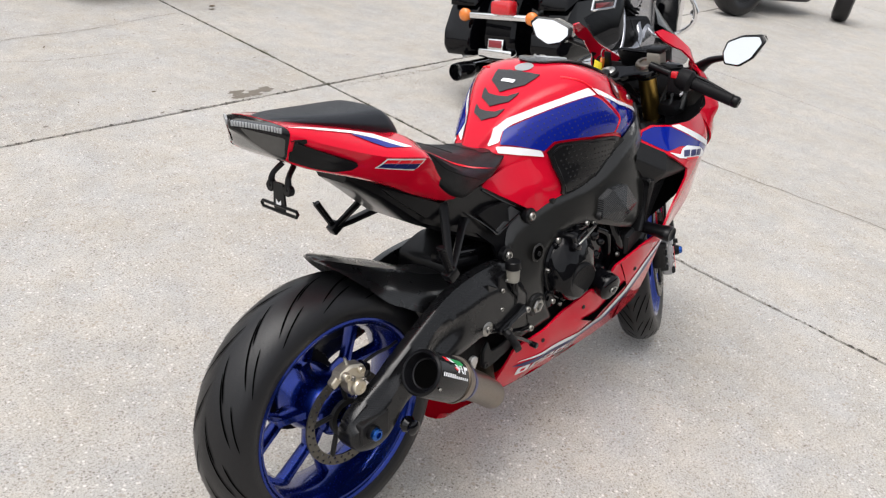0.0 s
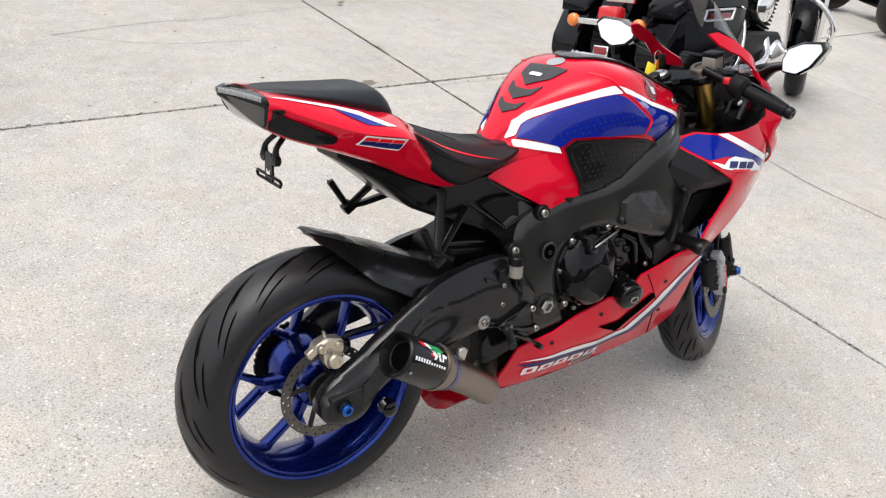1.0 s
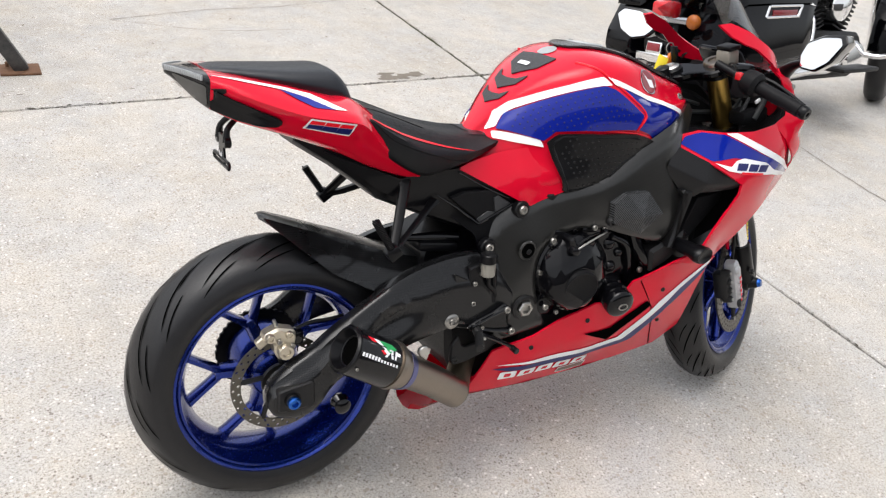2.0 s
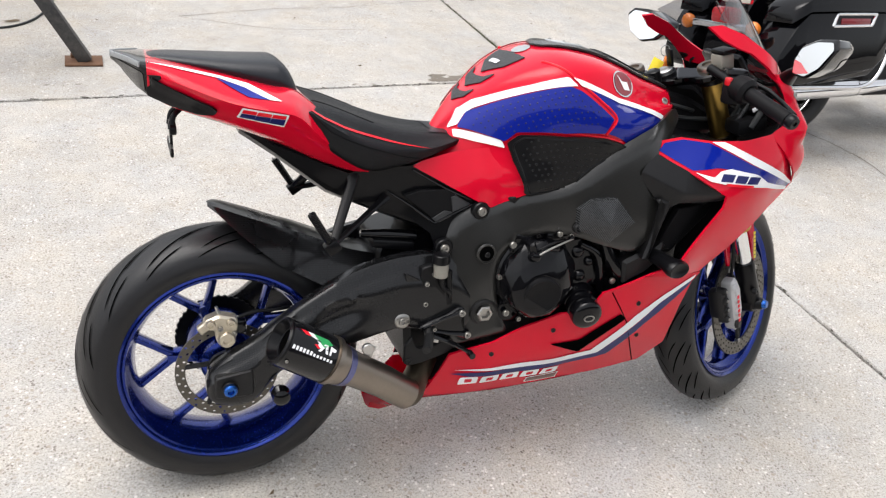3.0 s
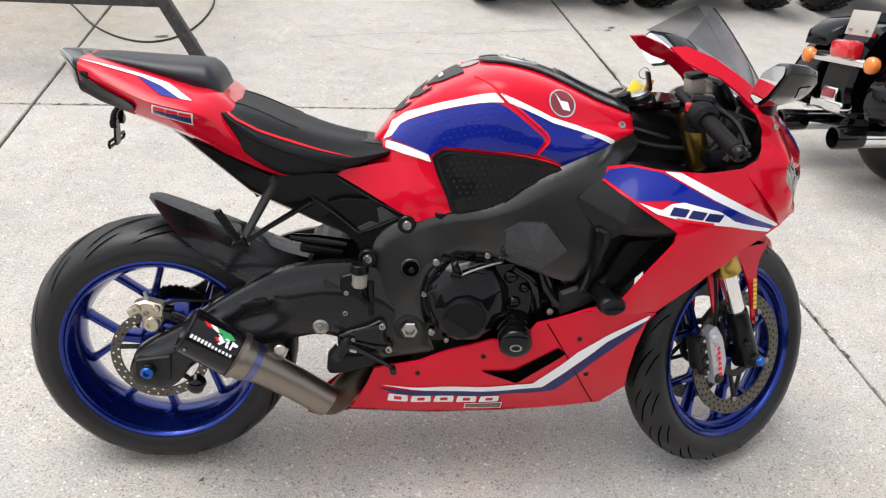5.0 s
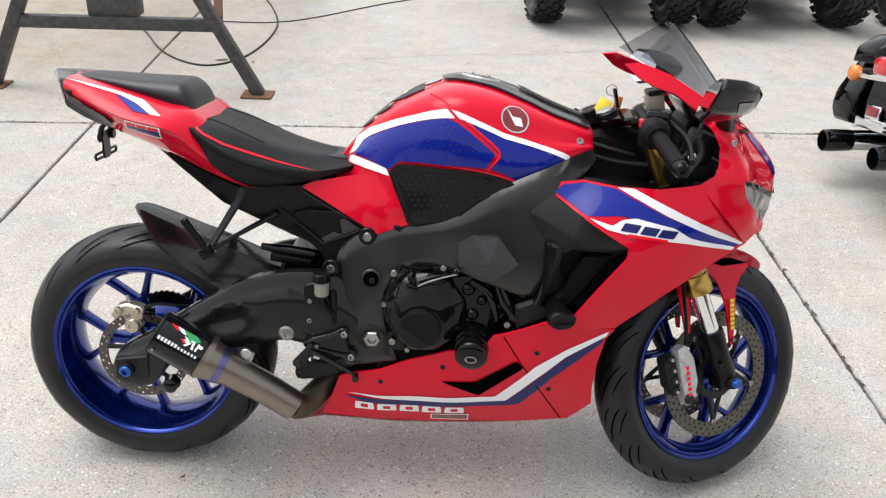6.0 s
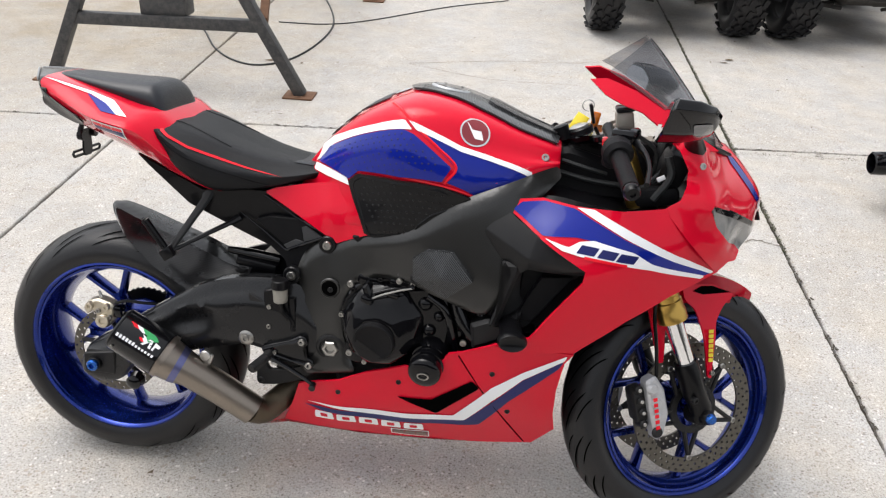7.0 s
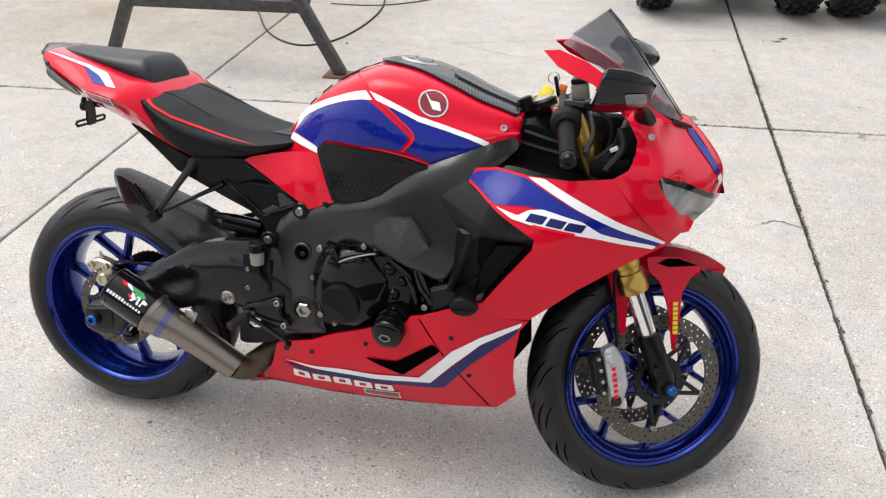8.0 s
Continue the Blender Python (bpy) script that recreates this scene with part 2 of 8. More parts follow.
M = {
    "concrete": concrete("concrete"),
    "joint": mat("joint dirt", (0.060, 0.050, 0.038), 0.95, var=0.5, scale=30, bump=0.6, bscale=120),
    "crack": mat("crack", (0.19, 0.165, 0.135), 0.95, var=0.4, scale=40),
    "red": mat("red paint", (0.625, 0.004, 0.024), 0.10, cior=1.27, coat=1.0, var=0.05, scale=3, rvar=0.3, spec=0.08),
    "redf": mat("red paint on the fender", (0.63, 0.004, 0.024), 0.12, cior=1.27, coat=1.0, var=0.06, scale=3, rvar=0.3, spec=0.08),
    "white": mat("white stripe", (0.88, 0.88, 0.90), 0.2, cior=1.25, coat=0.6, var=0.03, scale=6, spec=0.3),
    "blue": mat("blue stripe", (0.004, 0.014, 0.235), 0.12, cior=1.33, coat=1.0, var=0.08, scale=5, spec=0.08),
    "navy": mat("dark blue print", (0.012, 0.016, 0.11), 0.3, coat=0.2, var=0.1, scale=8, spec=0.2),
    "redline": mat("red pinstripe", (0.80, 0.006, 0.02), 0.3, coat=0.2, var=0.05, spec=0.2),
    "rim": mat("blue anodised metal", (0.007, 0.026, 0.22), 0.24, metal=0.9, coat=0.5, var=0.15, scale=14, rvar=0.3),
    "rubber": mat("tyre rubber", (0.008, 0.008, 0.0095), 0.40, var=0.35, scale=11, bump=0.2, bscale=220, dust=0.012, spec=0.40),
    # near-black that paints the shade inside grooves, vents, gaps and openings
    "groove": mat("black of shaded hollows", (0.002, 0.002, 0.002), 1.0, var=0.2, spec=0.0),
    "black": mat("black plastic", (0.0035, 0.0035, 0.0045), 0.34, var=0.25, scale=16, bump=0.08, bscale=500, dust=0.006, cior=1.30, coat=0.4, spec=0.12),
    "matte": mat("matte black plastic", (0.007, 0.007, 0.008), 0.45, var=0.2, scale=12, bump=0.2, bscale=700, dust=0.010, spec=0.10),
    "gloss": mat("gloss black", (0.002, 0.002, 0.003), 0.10, cior=1.34, coat=1.0, var=0.2, scale=14, dust=0.006, rvar=0.4, spec=0.1),
    "duct": mat("satin black duct plastic", (0.0075, 0.0075, 0.0085), 0.42, var=0.25, scale=10, bump=0.1, bscale=600, dust=0.012, spec=0.26),
    "frame": carbon("satin carbon frame cover", (0.010, 0.0098, 0.0092), (0.021, 0.0206, 0.0192), 75, 0.38, 1.0, 0.06, cior=1.42, crough=0.22),
    "carbon": carbon("carbon fibre", (0.003, 0.003, 0.0035), (0.024, 0.024, 0.026), 70, 0.28, 0.8, 0.10, cior=1.34, crough=0.16),
    "guardcarbon": carbon("satin grey carbon", (0.012, 0.012, 0.013), (0.034, 0.034, 0.037), 70, 0.30, 1.0, 0.05, cior=1.6, crough=0.14),
    "canblack": mat("lacquered black carbon", (0.004, 0.004, 0.005), 0.22, cior=1.35, coat=0.8, var=0.3, scale=30, bump=0.05, bscale=300, spec=0.2),
    "carbon_big": carbon("ribbed carbon", (0.004, 0.004, 0.005), (0.10, 0.104, 0.108), 88, 0.28, 0.5, 0.4, True),
    "seat": mat("black seat vinyl", (0.005, 0.0065, 0.011), 0.33, var=0.2, scale=18, bump=0.3, bscale=800, dust=0.004, spec=0.5),
    "seat2": mat("grained black seat vinyl", (0.005, 0.0055, 0.007), 0.44, var=0.2, scale=24, bump=0.5, bscale=600, dust=0.004, spec=0.24),
    "engine": mat("black engine paint", (0.003, 0.003, 0.004), 0.10, cior=1.27, coat=1.0, var=0.25, scale=20, bump=0.03, bscale=300, dust=0.004, rvar=0.4, spec=0.08),
    "cast": mat("dull black cast metal", (0.010, 0.010, 0.011), 0.45, metal=0.2, var=0.3, scale=30, bump=0.25, bscale=350, dust=0.03, spec=0.35),
    "steel": mat("steel", (0.55, 0.54, 0.52), 0.3, metal=1.0, var=0.1, scale=40),
    "bolt": mat("zinc bolt", (0.38, 0.37, 0.35), 0.32, metal=1.0, var=0.15, scale=60),
    "chrome": mat("chrome", (0.85, 0.85, 0.86), 0.07, metal=1.0, var=0.03, scale=30),
    "gold": mat("gold anodised tube", (0.52, 0.33, 0.085), 0.3, metal=1.0, var=0.12, scale=20),
    "nickel": mat("nickel caliper", (0.62, 0.56, 0.45), 0.36, metal=0.9, var=0.2, scale=50, bump=0.2, bscale=240),
    "titan": mat("brushed titanium", (0.27, 0.235, 0.20), 0.36, metal=1.0, var=0.16, scale=10, bump=0.1, bscale=500),
    "titan_blue": mat("heat-blued titanium", (0.16, 0.17, 0.34), 0.35, metal=1.0, var=0.3, scale=12),
    "pipe": mat("burnt steel pipe", (0.13, 0.105, 0.075), 0.5, metal=0.9, var=0.35, scale=22),
    "disc": mat("brake disc steel", (0.125, 0.115, 0.098), 0.40, metal=0.85, var=0.15, scale=60),
    "caliper": mat("grey caliper", (0.50, 0.50, 0.51), 0.45, metal=0.4, var=0.12, scale=40),
    "bluebolt": mat("blue anodised nut", (0.01, 0.10, 0.42), 0.25, metal=0.9, coat=0.5, var=0.1),
    "smoke": glass("smoked screen", (0.47, 0.48, 0.51), 0.03, 1.45),
    "mirror": mat("mirror glass", (0.80, 0.81, 0.83), 0.015, metal=1.0, var=0.0),
    "orange": mat("amber lens", (0.75, 0.20, 0.02), 0.2, coat=0.8, var=0.15, scale=60),
    "lampred": mat("red lens", (0.62, 0.012, 0.02), 0.15, coat=0.9, var=0.2, scale=60),
    "yellow": mat("yellow tag", (0.80, 0.62, 0.03), 0.6, var=0.06, scale=60),
    "green": mat("green print", (0.02, 0.32, 0.09), 0.4, var=0.05),
    "olive": mat("worn grey letters", (0.20, 0.16, 0.13), 0.6, var=0.3, scale=60),
    "bagblack": mat("black lacquer", (0.002, 0.002, 0.003), 0.07, coat=0.32, var=0.2, scale=8, rvar=0.4, spec=0.1),
    "maroon": mat("dark red badge", (0.22, 0.012, 0.02), 0.3, coat=0.6, var=0.1),
    "ironbeam": mat("painted black steel", (0.030, 0.031, 0.034), 0.5, var=0.35, scale=14, bump=0.3, bscale=160, dust=0.22),
    "rust": mat("rusty steel", (0.17, 0.085, 0.045), 0.85, var=0.45, scale=28, bump=0.5, bscale=180),
    "cable": mat("cable jacket", (0.018, 0.02, 0.021), 0.6, var=0.2),
    "mud": mat("muddy plastic", (0.030, 0.028, 0.025), 0.8, var=0.5, scale=12, bump=0.4, bscale=90, dust=0.10),
    "leaf": mat("dry leaf", (0.12, 0.085, 0.05), 0.9, var=0.4, scale=90),
    "weed": mat("weed", (0.07, 0.075, 0.035), 0.9, var=0.4, scale=60),
    "wall": mat("dark unseen wall", (0.050, 0.048, 0.046), 0.6, var=0.12, scale=3, bump=0.3, bscale=60),
    "reservoir": mat("clouded reservoir plastic", (0.26, 0.245, 0.21), 0.35, var=0.2, scale=70),
    "indicator": mat("clear indicator lens", (0.16, 0.16, 0.165), 0.15, metal=0.4, coat=0.8, var=0.5, scale=90),
    "lamp_smoke": mat("smoked lamp plastic", (0.009, 0.009, 0.010), 0.14, cior=1.25, coat=0.6, var=0.3, scale=40, spec=0.2),
    "pad": mat("grey of pads and moulding highlights", (0.030, 0.031, 0.034), 0.5, var=0.2, scale=40, bump=0.4, bscale=500),
    "lens_grey": mat("grey lamp lens", (0.055, 0.053, 0.050), 0.12, coat=0.5, var=0.25, scale=60),
    "plateback": mat("pale plate metal", (0.42, 0.40, 0.36), 0.5, var=0.12, scale=30),
    "padrubber": mat("moulded grip rubber", (0.006, 0.006, 0.007), 0.3, cior=1.22, coat=0.8, var=0.2, scale=30, bump=0.1, bscale=500, dust=0.006, spec=0.1),
    "lampglass": mat("headlamp glass over its reflector", (0.23, 0.23, 0.225), 0.14, metal=0.2, coat=0.8, var=0.55, scale=14),
    "stone": mat("grey primer metal", (0.42, 0.43, 0.44), 0.45, metal=0.4, var=0.1, scale=30),
}


# ---- builders ----
def thing(name, m, label, category, group=""):
    """An empty at the base of a thing, that parents its parts."""
    ob = new(name)
    ob.empty_display_size = 0.1
    ob.matrix_world = m
    return tagged(ob, label, category, group)


def part(name, bm, material, parent=None, label="", m=None, sharp=38):
    """Links a bmesh as one mesh object under a thing or a part."""
    if m is not None:
        bm.transform(m)
    bmesh.ops.recalc_face_normals(bm, faces=bm.faces)
    me = bpy.data.meshes.new(name)
    bm.to_mesh(me)
    bm.free()
    for p in me.polygons:
        p.use_smooth = True
    me.set_sharp_from_angle(angle=radians(sharp))
    me.materials.append(M[material] if isinstance(material, str) else material)
    ob = new(name, me)
    if parent is not None:
        ob.parent = parent
    if label:
        ob["label"] = label
    return ob


def skin(bm, rings, closed=True, caps=True):
    """Skins a row of rings (lists of points, all as long) into bm."""
    rows = [[bm.verts.new(p) for p in ring] for ring in rings]
    n = len(rows[0])
    for a, b in zip(rows, rows[1:]):
        for i in range(n if closed else n - 1):
            j = (i + 1) % n
            bm.faces.new((a[i], a[j], b[j], b[i]))
    if caps and closed:
        bm.faces.new(rows[0])
        bm.faces.new(rows[-1])
    return bm


def curve_pts(pts, steps=4, closed=False):
    """A smooth line (Catmull-Rom) through the points."""
    P = [np.array(p, float) for p in pts]
    n, out = len(P), []
    for i in range(n if closed else n - 1):
        if closed:
            a, b, c, d = P[i - 1], P[i], P[(i + 1) % n], P[(i + 2) % n]
        else:
            b, c = P[i], P[i + 1]
            a, d = (P[i - 1] if i else 2 * b - c), (P[i + 2] if i + 2 < n else 2 * c - b)
        for s in range(steps):
            t = s / steps
            out.append(0.5 * (2 * b + (c - a) * t + (2 * a - 5 * b + 4 * c - d) * t * t + (3 * b - a - 3 * c + d) * t**3))
    if not closed:
        out.append(P[-1])
    return out


def tube(bm, pts, r, segs=10, smooth=0, flat=1.0, caps=True):
    """A round bar along a line; r is one radius or one for each point."""
    rad = list(r) if isinstance(r, (list, tuple)) else [r] * len(pts)
    if smooth:
        fine_line = curve_pts([(*p, q) for p, q in zip(pts, rad)], smooth)
        pts, rad = [p[:3] for p in fine_line], [float(p[3]) for p in fine_line]
    P = [Vector(p) for p in pts]
    rings, side = [], None
    for i, p in enumerate(P):
        way = (P[min(i + 1, len(P) - 1)] - P[max(i - 1, 0)]).normalized()
        if side is None:
            side = way.cross(Vector((0, 0, 1)) if abs(way.z) < 0.9 else Vector((1, 0, 0))).normalized()
        side = (side - way * side.dot(way)).normalized()
        up = way.cross(side)
        rings.append([p + rad[i] * (math.cos(a) * side + flat * math.sin(a) * up) for a in (2 * math.pi * k / segs for k in range(segs))])
    return skin(bm, rings, caps=caps)


def lathe(bm, profile, m=None, segs=48, closed=False):
    """Turns a profile of (radius, height) round the y axis; closed joins its ends to a ring."""
    m = m or Matrix()
    rows = [[bm.verts.new(m @ Vector((r * math.cos(a), h, r * math.sin(a)))) for a in (2 * math.pi * k / segs for k in range(segs))] for r, h in profile]
    pairs = list(zip(rows, rows[1:])) + ([(rows[-1], rows[0])] if closed else [])
    for a, b in pairs:
        for i in range(segs):
            j = (i + 1) % segs
            bm.faces.new((a[i], a[j], b[j], b[i]))
    if not closed:
        if profile[0][0] > 1e-5:
            bm.faces.new(rows[0])
        if profile[-1][0] > 1e-5:
            bm.faces.new(rows[-1])
    bmesh.ops.remove_doubles(bm, verts=bm.verts, dist=1e-6)
    return bm


def along(p0, p1):
    """The matrix that lays the y axis from p0 to p1."""
    p0, p1 = Vector(p0), Vector(p1)
    return Matrix.Translation(p0) @ (p1 - p0).to_track_quat("Y", "Z").to_matrix().to_4x4()


def rod(bm, p0, p1, r0, r1=None, segs=20, edge=0.002):
    """A cylinder or cone from p0 to p1 with chamfered ends."""
    r1 = r0 if r1 is None else r1
    d, e = (Vector(p1) - Vector(p0)).length, edge
    return lathe(bm, [(r0 - e, 0), (r0, e), (r1, d - e), (r1 - e, d)], along(p0, p1), segs)


def box(bm, c, size, edge=0.004, m=None):
    """A block with bevelled edges."""
    made = bmesh.ops.create_cube(bm, size=1)["verts"]
    for v in made:
        v.co = Vector((v.co.x * size[0], v.co.y * size[1], v.co.z * size[2]))
    if edge:
        es = list({e for v in made for e in v.link_edges})
        made = bmesh.ops.bevel(bm, geom=es, offset=edge, segments=2, profile=0.5, affect="EDGES")["verts"]
    bmesh.ops.transform(bm, verts=list(made), matrix=(m or Matrix()) if m is not None else Matrix.Translation(c))
    if m is not None:
        bmesh.ops.transform(bm, verts=list(made), matrix=Matrix.Translation(c))
    return bm


def fillet(pts, r, steps=3):
    """Rounds the corners of a closed flat outline."""
    P, out = [np.array(p, float) for p in pts], []
    for i, b in enumerate(P):
        a, c = P[i - 1], P[(i + 1) % len(P)]
        la, lc = np.linalg.norm(a - b), np.linalg.norm(c - b)
        k = min(r, 0.4 * la, 0.4 * lc)
        p, q = b + (a - b) / la * k, b + (c - b) / lc * k
        out += [(1 - t) ** 2 * p + 2 * t * (1 - t) * b + t * t * q for t in (s / steps for s in range(steps + 1))]
    return out


def sheet(outline, cell, put, thick=0.0):
    """A flat outline cut into cells, laid by put(u, v) -> point; thick gives it depth."""
    bm = bmesh.new()
    f = bm.faces.new([bm.verts.new((p[0], p[1], 0)) for p in outline])
    bmesh.ops.triangulate(bm, faces=[f])
    U, V = [p[0] for p in outline], [p[1] for p in outline]
    for lo, hi, axis in ((min(U), max(U), 0), (min(V), max(V), 1)):
        k = int((hi - lo) / cell)
        for i in range(1, k + 1):
            at, no = [0, 0, 0], [0, 0, 0]
            at[axis], no[axis] = lo + (hi - lo) * i / (k + 1), 1
            bmesh.ops.bisect_plane(bm, geom=bm.verts[:] + bm.edges[:] + bm.faces[:], plane_co=at, plane_no=no, dist=1e-6)
    for v in bm.verts:
        v.co = put(v.co.x, v.co.y)
    if thick:
        thicken(bm, -thick)
    return bm


def thicken(bm, thick):
    """Gives an open sheet depth, away from the middle plane (or towards it, if negative), with no spikes at sharp corners."""
    bmesh.ops.recalc_face_normals(bm, faces=bm.faces)
    bm.normal_update()
    faces, verts = bm.faces[:], bm.verts[:]
    rim_edges = [e for e in bm.edges if len(e.link_faces) == 1]
    way = sum((v.normal.y * (1 if v.co.y > 0 else -1) + 0.6 * v.normal.z for v in verts), 0.0)
    sign = 1 if way > 0 else -1
    twin = {v: bm.verts.new(v.co + v.normal * sign * thick) for v in verts}
    for f in faces:
        bm.faces.new([twin[v] for v in reversed(f.verts)])
    for e in rim_edges:
        bm.faces.new((e.verts[0], e.verts[1], twin[e.verts[1]], twin[e.verts[0]]))


def depth_map(points):
    """A smooth height over (u, v) through the points (u, v, h)."""
    P = np.array(points, float)

    def kernel(d2):
        return np.sqrt(d2 + 0.03**2)

    n = len(P)
    A = np.zeros((n + 3, n + 3))
    A[:n, :n] = kernel(((P[:, None, :2] - P[None, :, :2]) ** 2).sum(-1)) + np.eye(n) * 0.002
    A[:n, n], A[:n, n + 1 : n + 3] = 1, P[:, :2]
    A[n:, :n] = A[:n, n:].T
    w = np.linalg.solve(A, np.r_[P[:, 2], 0, 0, 0])

    def h(u, v):
        return float(w[:n] @ kernel((P[:, 0] - u) ** 2 + (P[:, 1] - v) ** 2) + w[n] + w[n + 1] * u + w[n + 2] * v)

    return h


def prism(bm, outline, y0, y1, edge=0.004, inset=None):
    """A flat outline in (x, z), given depth from y0 to y1, with chamfered rims."""
    lo, hi = min(y0, y1), max(y0, y1)
    P = [np.array(p, float) for p in outline]
    mid = sum(P) / len(P)
    area = sum(a[0] * b[1] - b[0] * a[1] for a, b in zip(P, P[1:] + P[:1]))
    inner = []
    for i, p in enumerate(P):
        d1, d2 = p - P[i - 1], P[(i + 1) % len(P)] - p
        n1, n2 = (np.array([-d[1], d[0]]) / (np.linalg.norm(d) + 1e-9) for d in (d1, d2))
        n = n1 + n2
        n = n / max(np.linalg.norm(n), 0.6)
        inner.append(p + n * edge * (1 if area > 0 else -1))
    rings = [[(p[0], y, p[1]) for p in ring] for ring, y in ((inner, lo), (P, lo + edge), (P, hi - edge), (inner, hi))]
    rows = [[bm.verts.new(p) for p in ring] for ring in rings]
    n = len(P)
    for a, b in zip(rows, rows[1:]):
        for i in range(n):
            j = (i + 1) % n
            bm.faces.new((a[i], a[j], b[j], b[i]))
    caps = [bm.faces.new(rows[0]), bm.faces.new(rows[-1])]
    bmesh.ops.triangulate(bm, faces=caps)
    return bm


def mirrored(bm):
    """The same mesh on the other side of the middle plane."""
    c = bm.copy()
    c.transform(Matrix.Diagonal((1, -1, 1, 1)))
    bmesh.ops.reverse_faces(c, faces=c.faces[:])
    return c


def tree_of(ob):
    me = ob.data
    return BVHTree.FromPolygons([v.co.copy() for v in me.vertices], [tuple(p.vertices) for p in me.polygons])


def decal(outline, tree, off=0.0015, cell=0.012, tilt=0.0, side=-1, fall=None):
    """A film on a body's side: an outline in (x, z'), laid on its skin along a way that slopes down by tilt degrees."""
    a = radians(tilt)
    way = Vector((0, -side * math.cos(a), -math.sin(a)))
    up = Vector((0, -side * math.sin(a), math.cos(a)))

    def put(u, v):
        p = Vector((u, 0, 0)) + up * v - way * 1.5
        hit, no, _, _ = tree.ray_cast(p, way)
        if hit is None:
            hit, no, _, _ = tree.find_nearest(p + way * (1.5 - 0.15))
        if no.dot(way) > 0:
            no = -no
        return hit + no * off

    return sheet(outline, cell, put)


# ---- the yard: concrete slabs with open joints, reaching away on all sides ----
ground_bm = bmesh.new()
bmesh.ops.create_grid(ground_bm, x_segments=2, y_segments=2, size=600)
ground = part("ground", ground_bm, "joint", m=Matrix.Translation((0, 0, -0.016)))
tagged(ground, "pale worn concrete yard laid in large slabs with dirty joints", "ground", kind="structure")

JOINTS_X = [-10.2, -7.1, -4.05, -1.01, 2.07, 5.43, 8.6, 11.7, 14.8]
JOINTS_Y = [-8.55, -4.9, -1.24, 2.42, 6.06, 9.7, 13.35]
JOINT_TURN = 0.065


def slab(x0, x1, y0, y1, name="slab"):
    """One slab with worn, uneven edges, open to the joints round it."""
    bm, gap, n = bmesh.new(), 0.006, 150
    ring = []
    for ax, ay, bx, by in ((x0, y0, x1, y0), (x1, y0, x1, y1), (x1, y1, x0, y1), (x0, y1, x0, y0)):
        for i in range(n):
            t = i / n
            x, y = ax + (bx - ax) * t, ay + (by - ay) * t
            ring.append((x, y))
    cx, cy = (x0 + x1) / 2, (y0 + y1) / 2
    rows = []
    for inset, z in ((0.0, -0.02), (0.0, -0.005), (0.004, 0.0)):
        row = []
        for x, y in ring:
            wear = gap + inset + 0.005 * max(0, noise.noise(Vector((x * 3.1, y * 3.1, 4)))) + 0.003 * noise.noise(Vector((x * 19, y * 19, 2))) + 0.0042 * max(-0.3, noise.noise(Vector((x * 47 + cx, y * 47 + cy, 7))))
            px = x - math.copysign(wear, x - cx) if abs(abs(x - cx) - (x1 - x0) / 2) < 1e-6 else x
            py = y - math.copysign(wear, y - cy) if abs(abs(y - cy) - (y1 - y0) / 2) < 1e-6 else y
            lean = 0.0065 * (px - 2.07) * (py - 2.42)
            row.append(bm.verts.new((px + lean, py + JOINT_TURN * (px - 2.07), z)))
        rows.append(row)
    for a, b in zip(rows, rows[1:]):
        for i in range(len(a)):
            j = (i + 1) % len(a)
            bm.faces.new((a[i], a[j], b[j], b[i]))
    bm.faces.new(rows[-1])
    return part(name, bm, "concrete", ground, sharp=20)


def crack(points, width, seed, name="crack", wide=None):
    """A crack in the concrete: a thin ragged dark line."""
    rng = random.Random(seed)
    P = curve_pts([(*p, 0) for p in points], 14)
    bm, rows = bmesh.new(), []
    for i, p in enumerate(P):
        a, b = P[max(i - 1, 0)], P[min(i + 1, len(P) - 1)]
        d = (b - a)[:2] / (np.linalg.norm(b - a) + 1e-9)
        no, w = np.array([-d[1], d[0]]), width * rng.uniform(0.35, 1.3) * 0.5
        off = rng.uniform(-1, 1) * width * 0.8
        rows.append([bm.verts.new((*(p[:2] + no * (off + w)), 0.0022)), bm.verts.new((*(p[:2] + no * (off - w)), 0.0022))])
    for a, b in zip(rows, rows[1:]):
        bm.faces.new((a[0], a[1], b[1], b[0]))
    return part(name, bm, "crack", ground)


def weeds(x0, y0, x1, y1, count, seed, spread=0.012):
    """Dry moss and weed tufts in a joint."""
    rng = random.Random(seed)
    bm = bmesh.new()
    for _ in range(count):
        t = rng.random()
        x, y = x0 + (x1 - x0) * t + rng.gauss(0, spread), y0 + (y1 - y0) * t + rng.gauss(0, spread)
        for _ in range(4):
            a, l = rng.uniform(0, 6.28), rng.uniform(0.006, 0.02)
            w = Vector((math.cos(a), math.sin(a), 0))
            o = Vector((x, y, -0.004)) + w.cross(Vector((0, 0, 1))) * rng.uniform(-0.006, 0.006)
            s = w.cross(Vector((0, 0, 1))) * 0.002
            bm.faces.new([bm.verts.new(p) for p in (o - s, o + s, o + w * l + Vector((0, 0, rng.uniform(0.002, 0.01))))])
    return bm


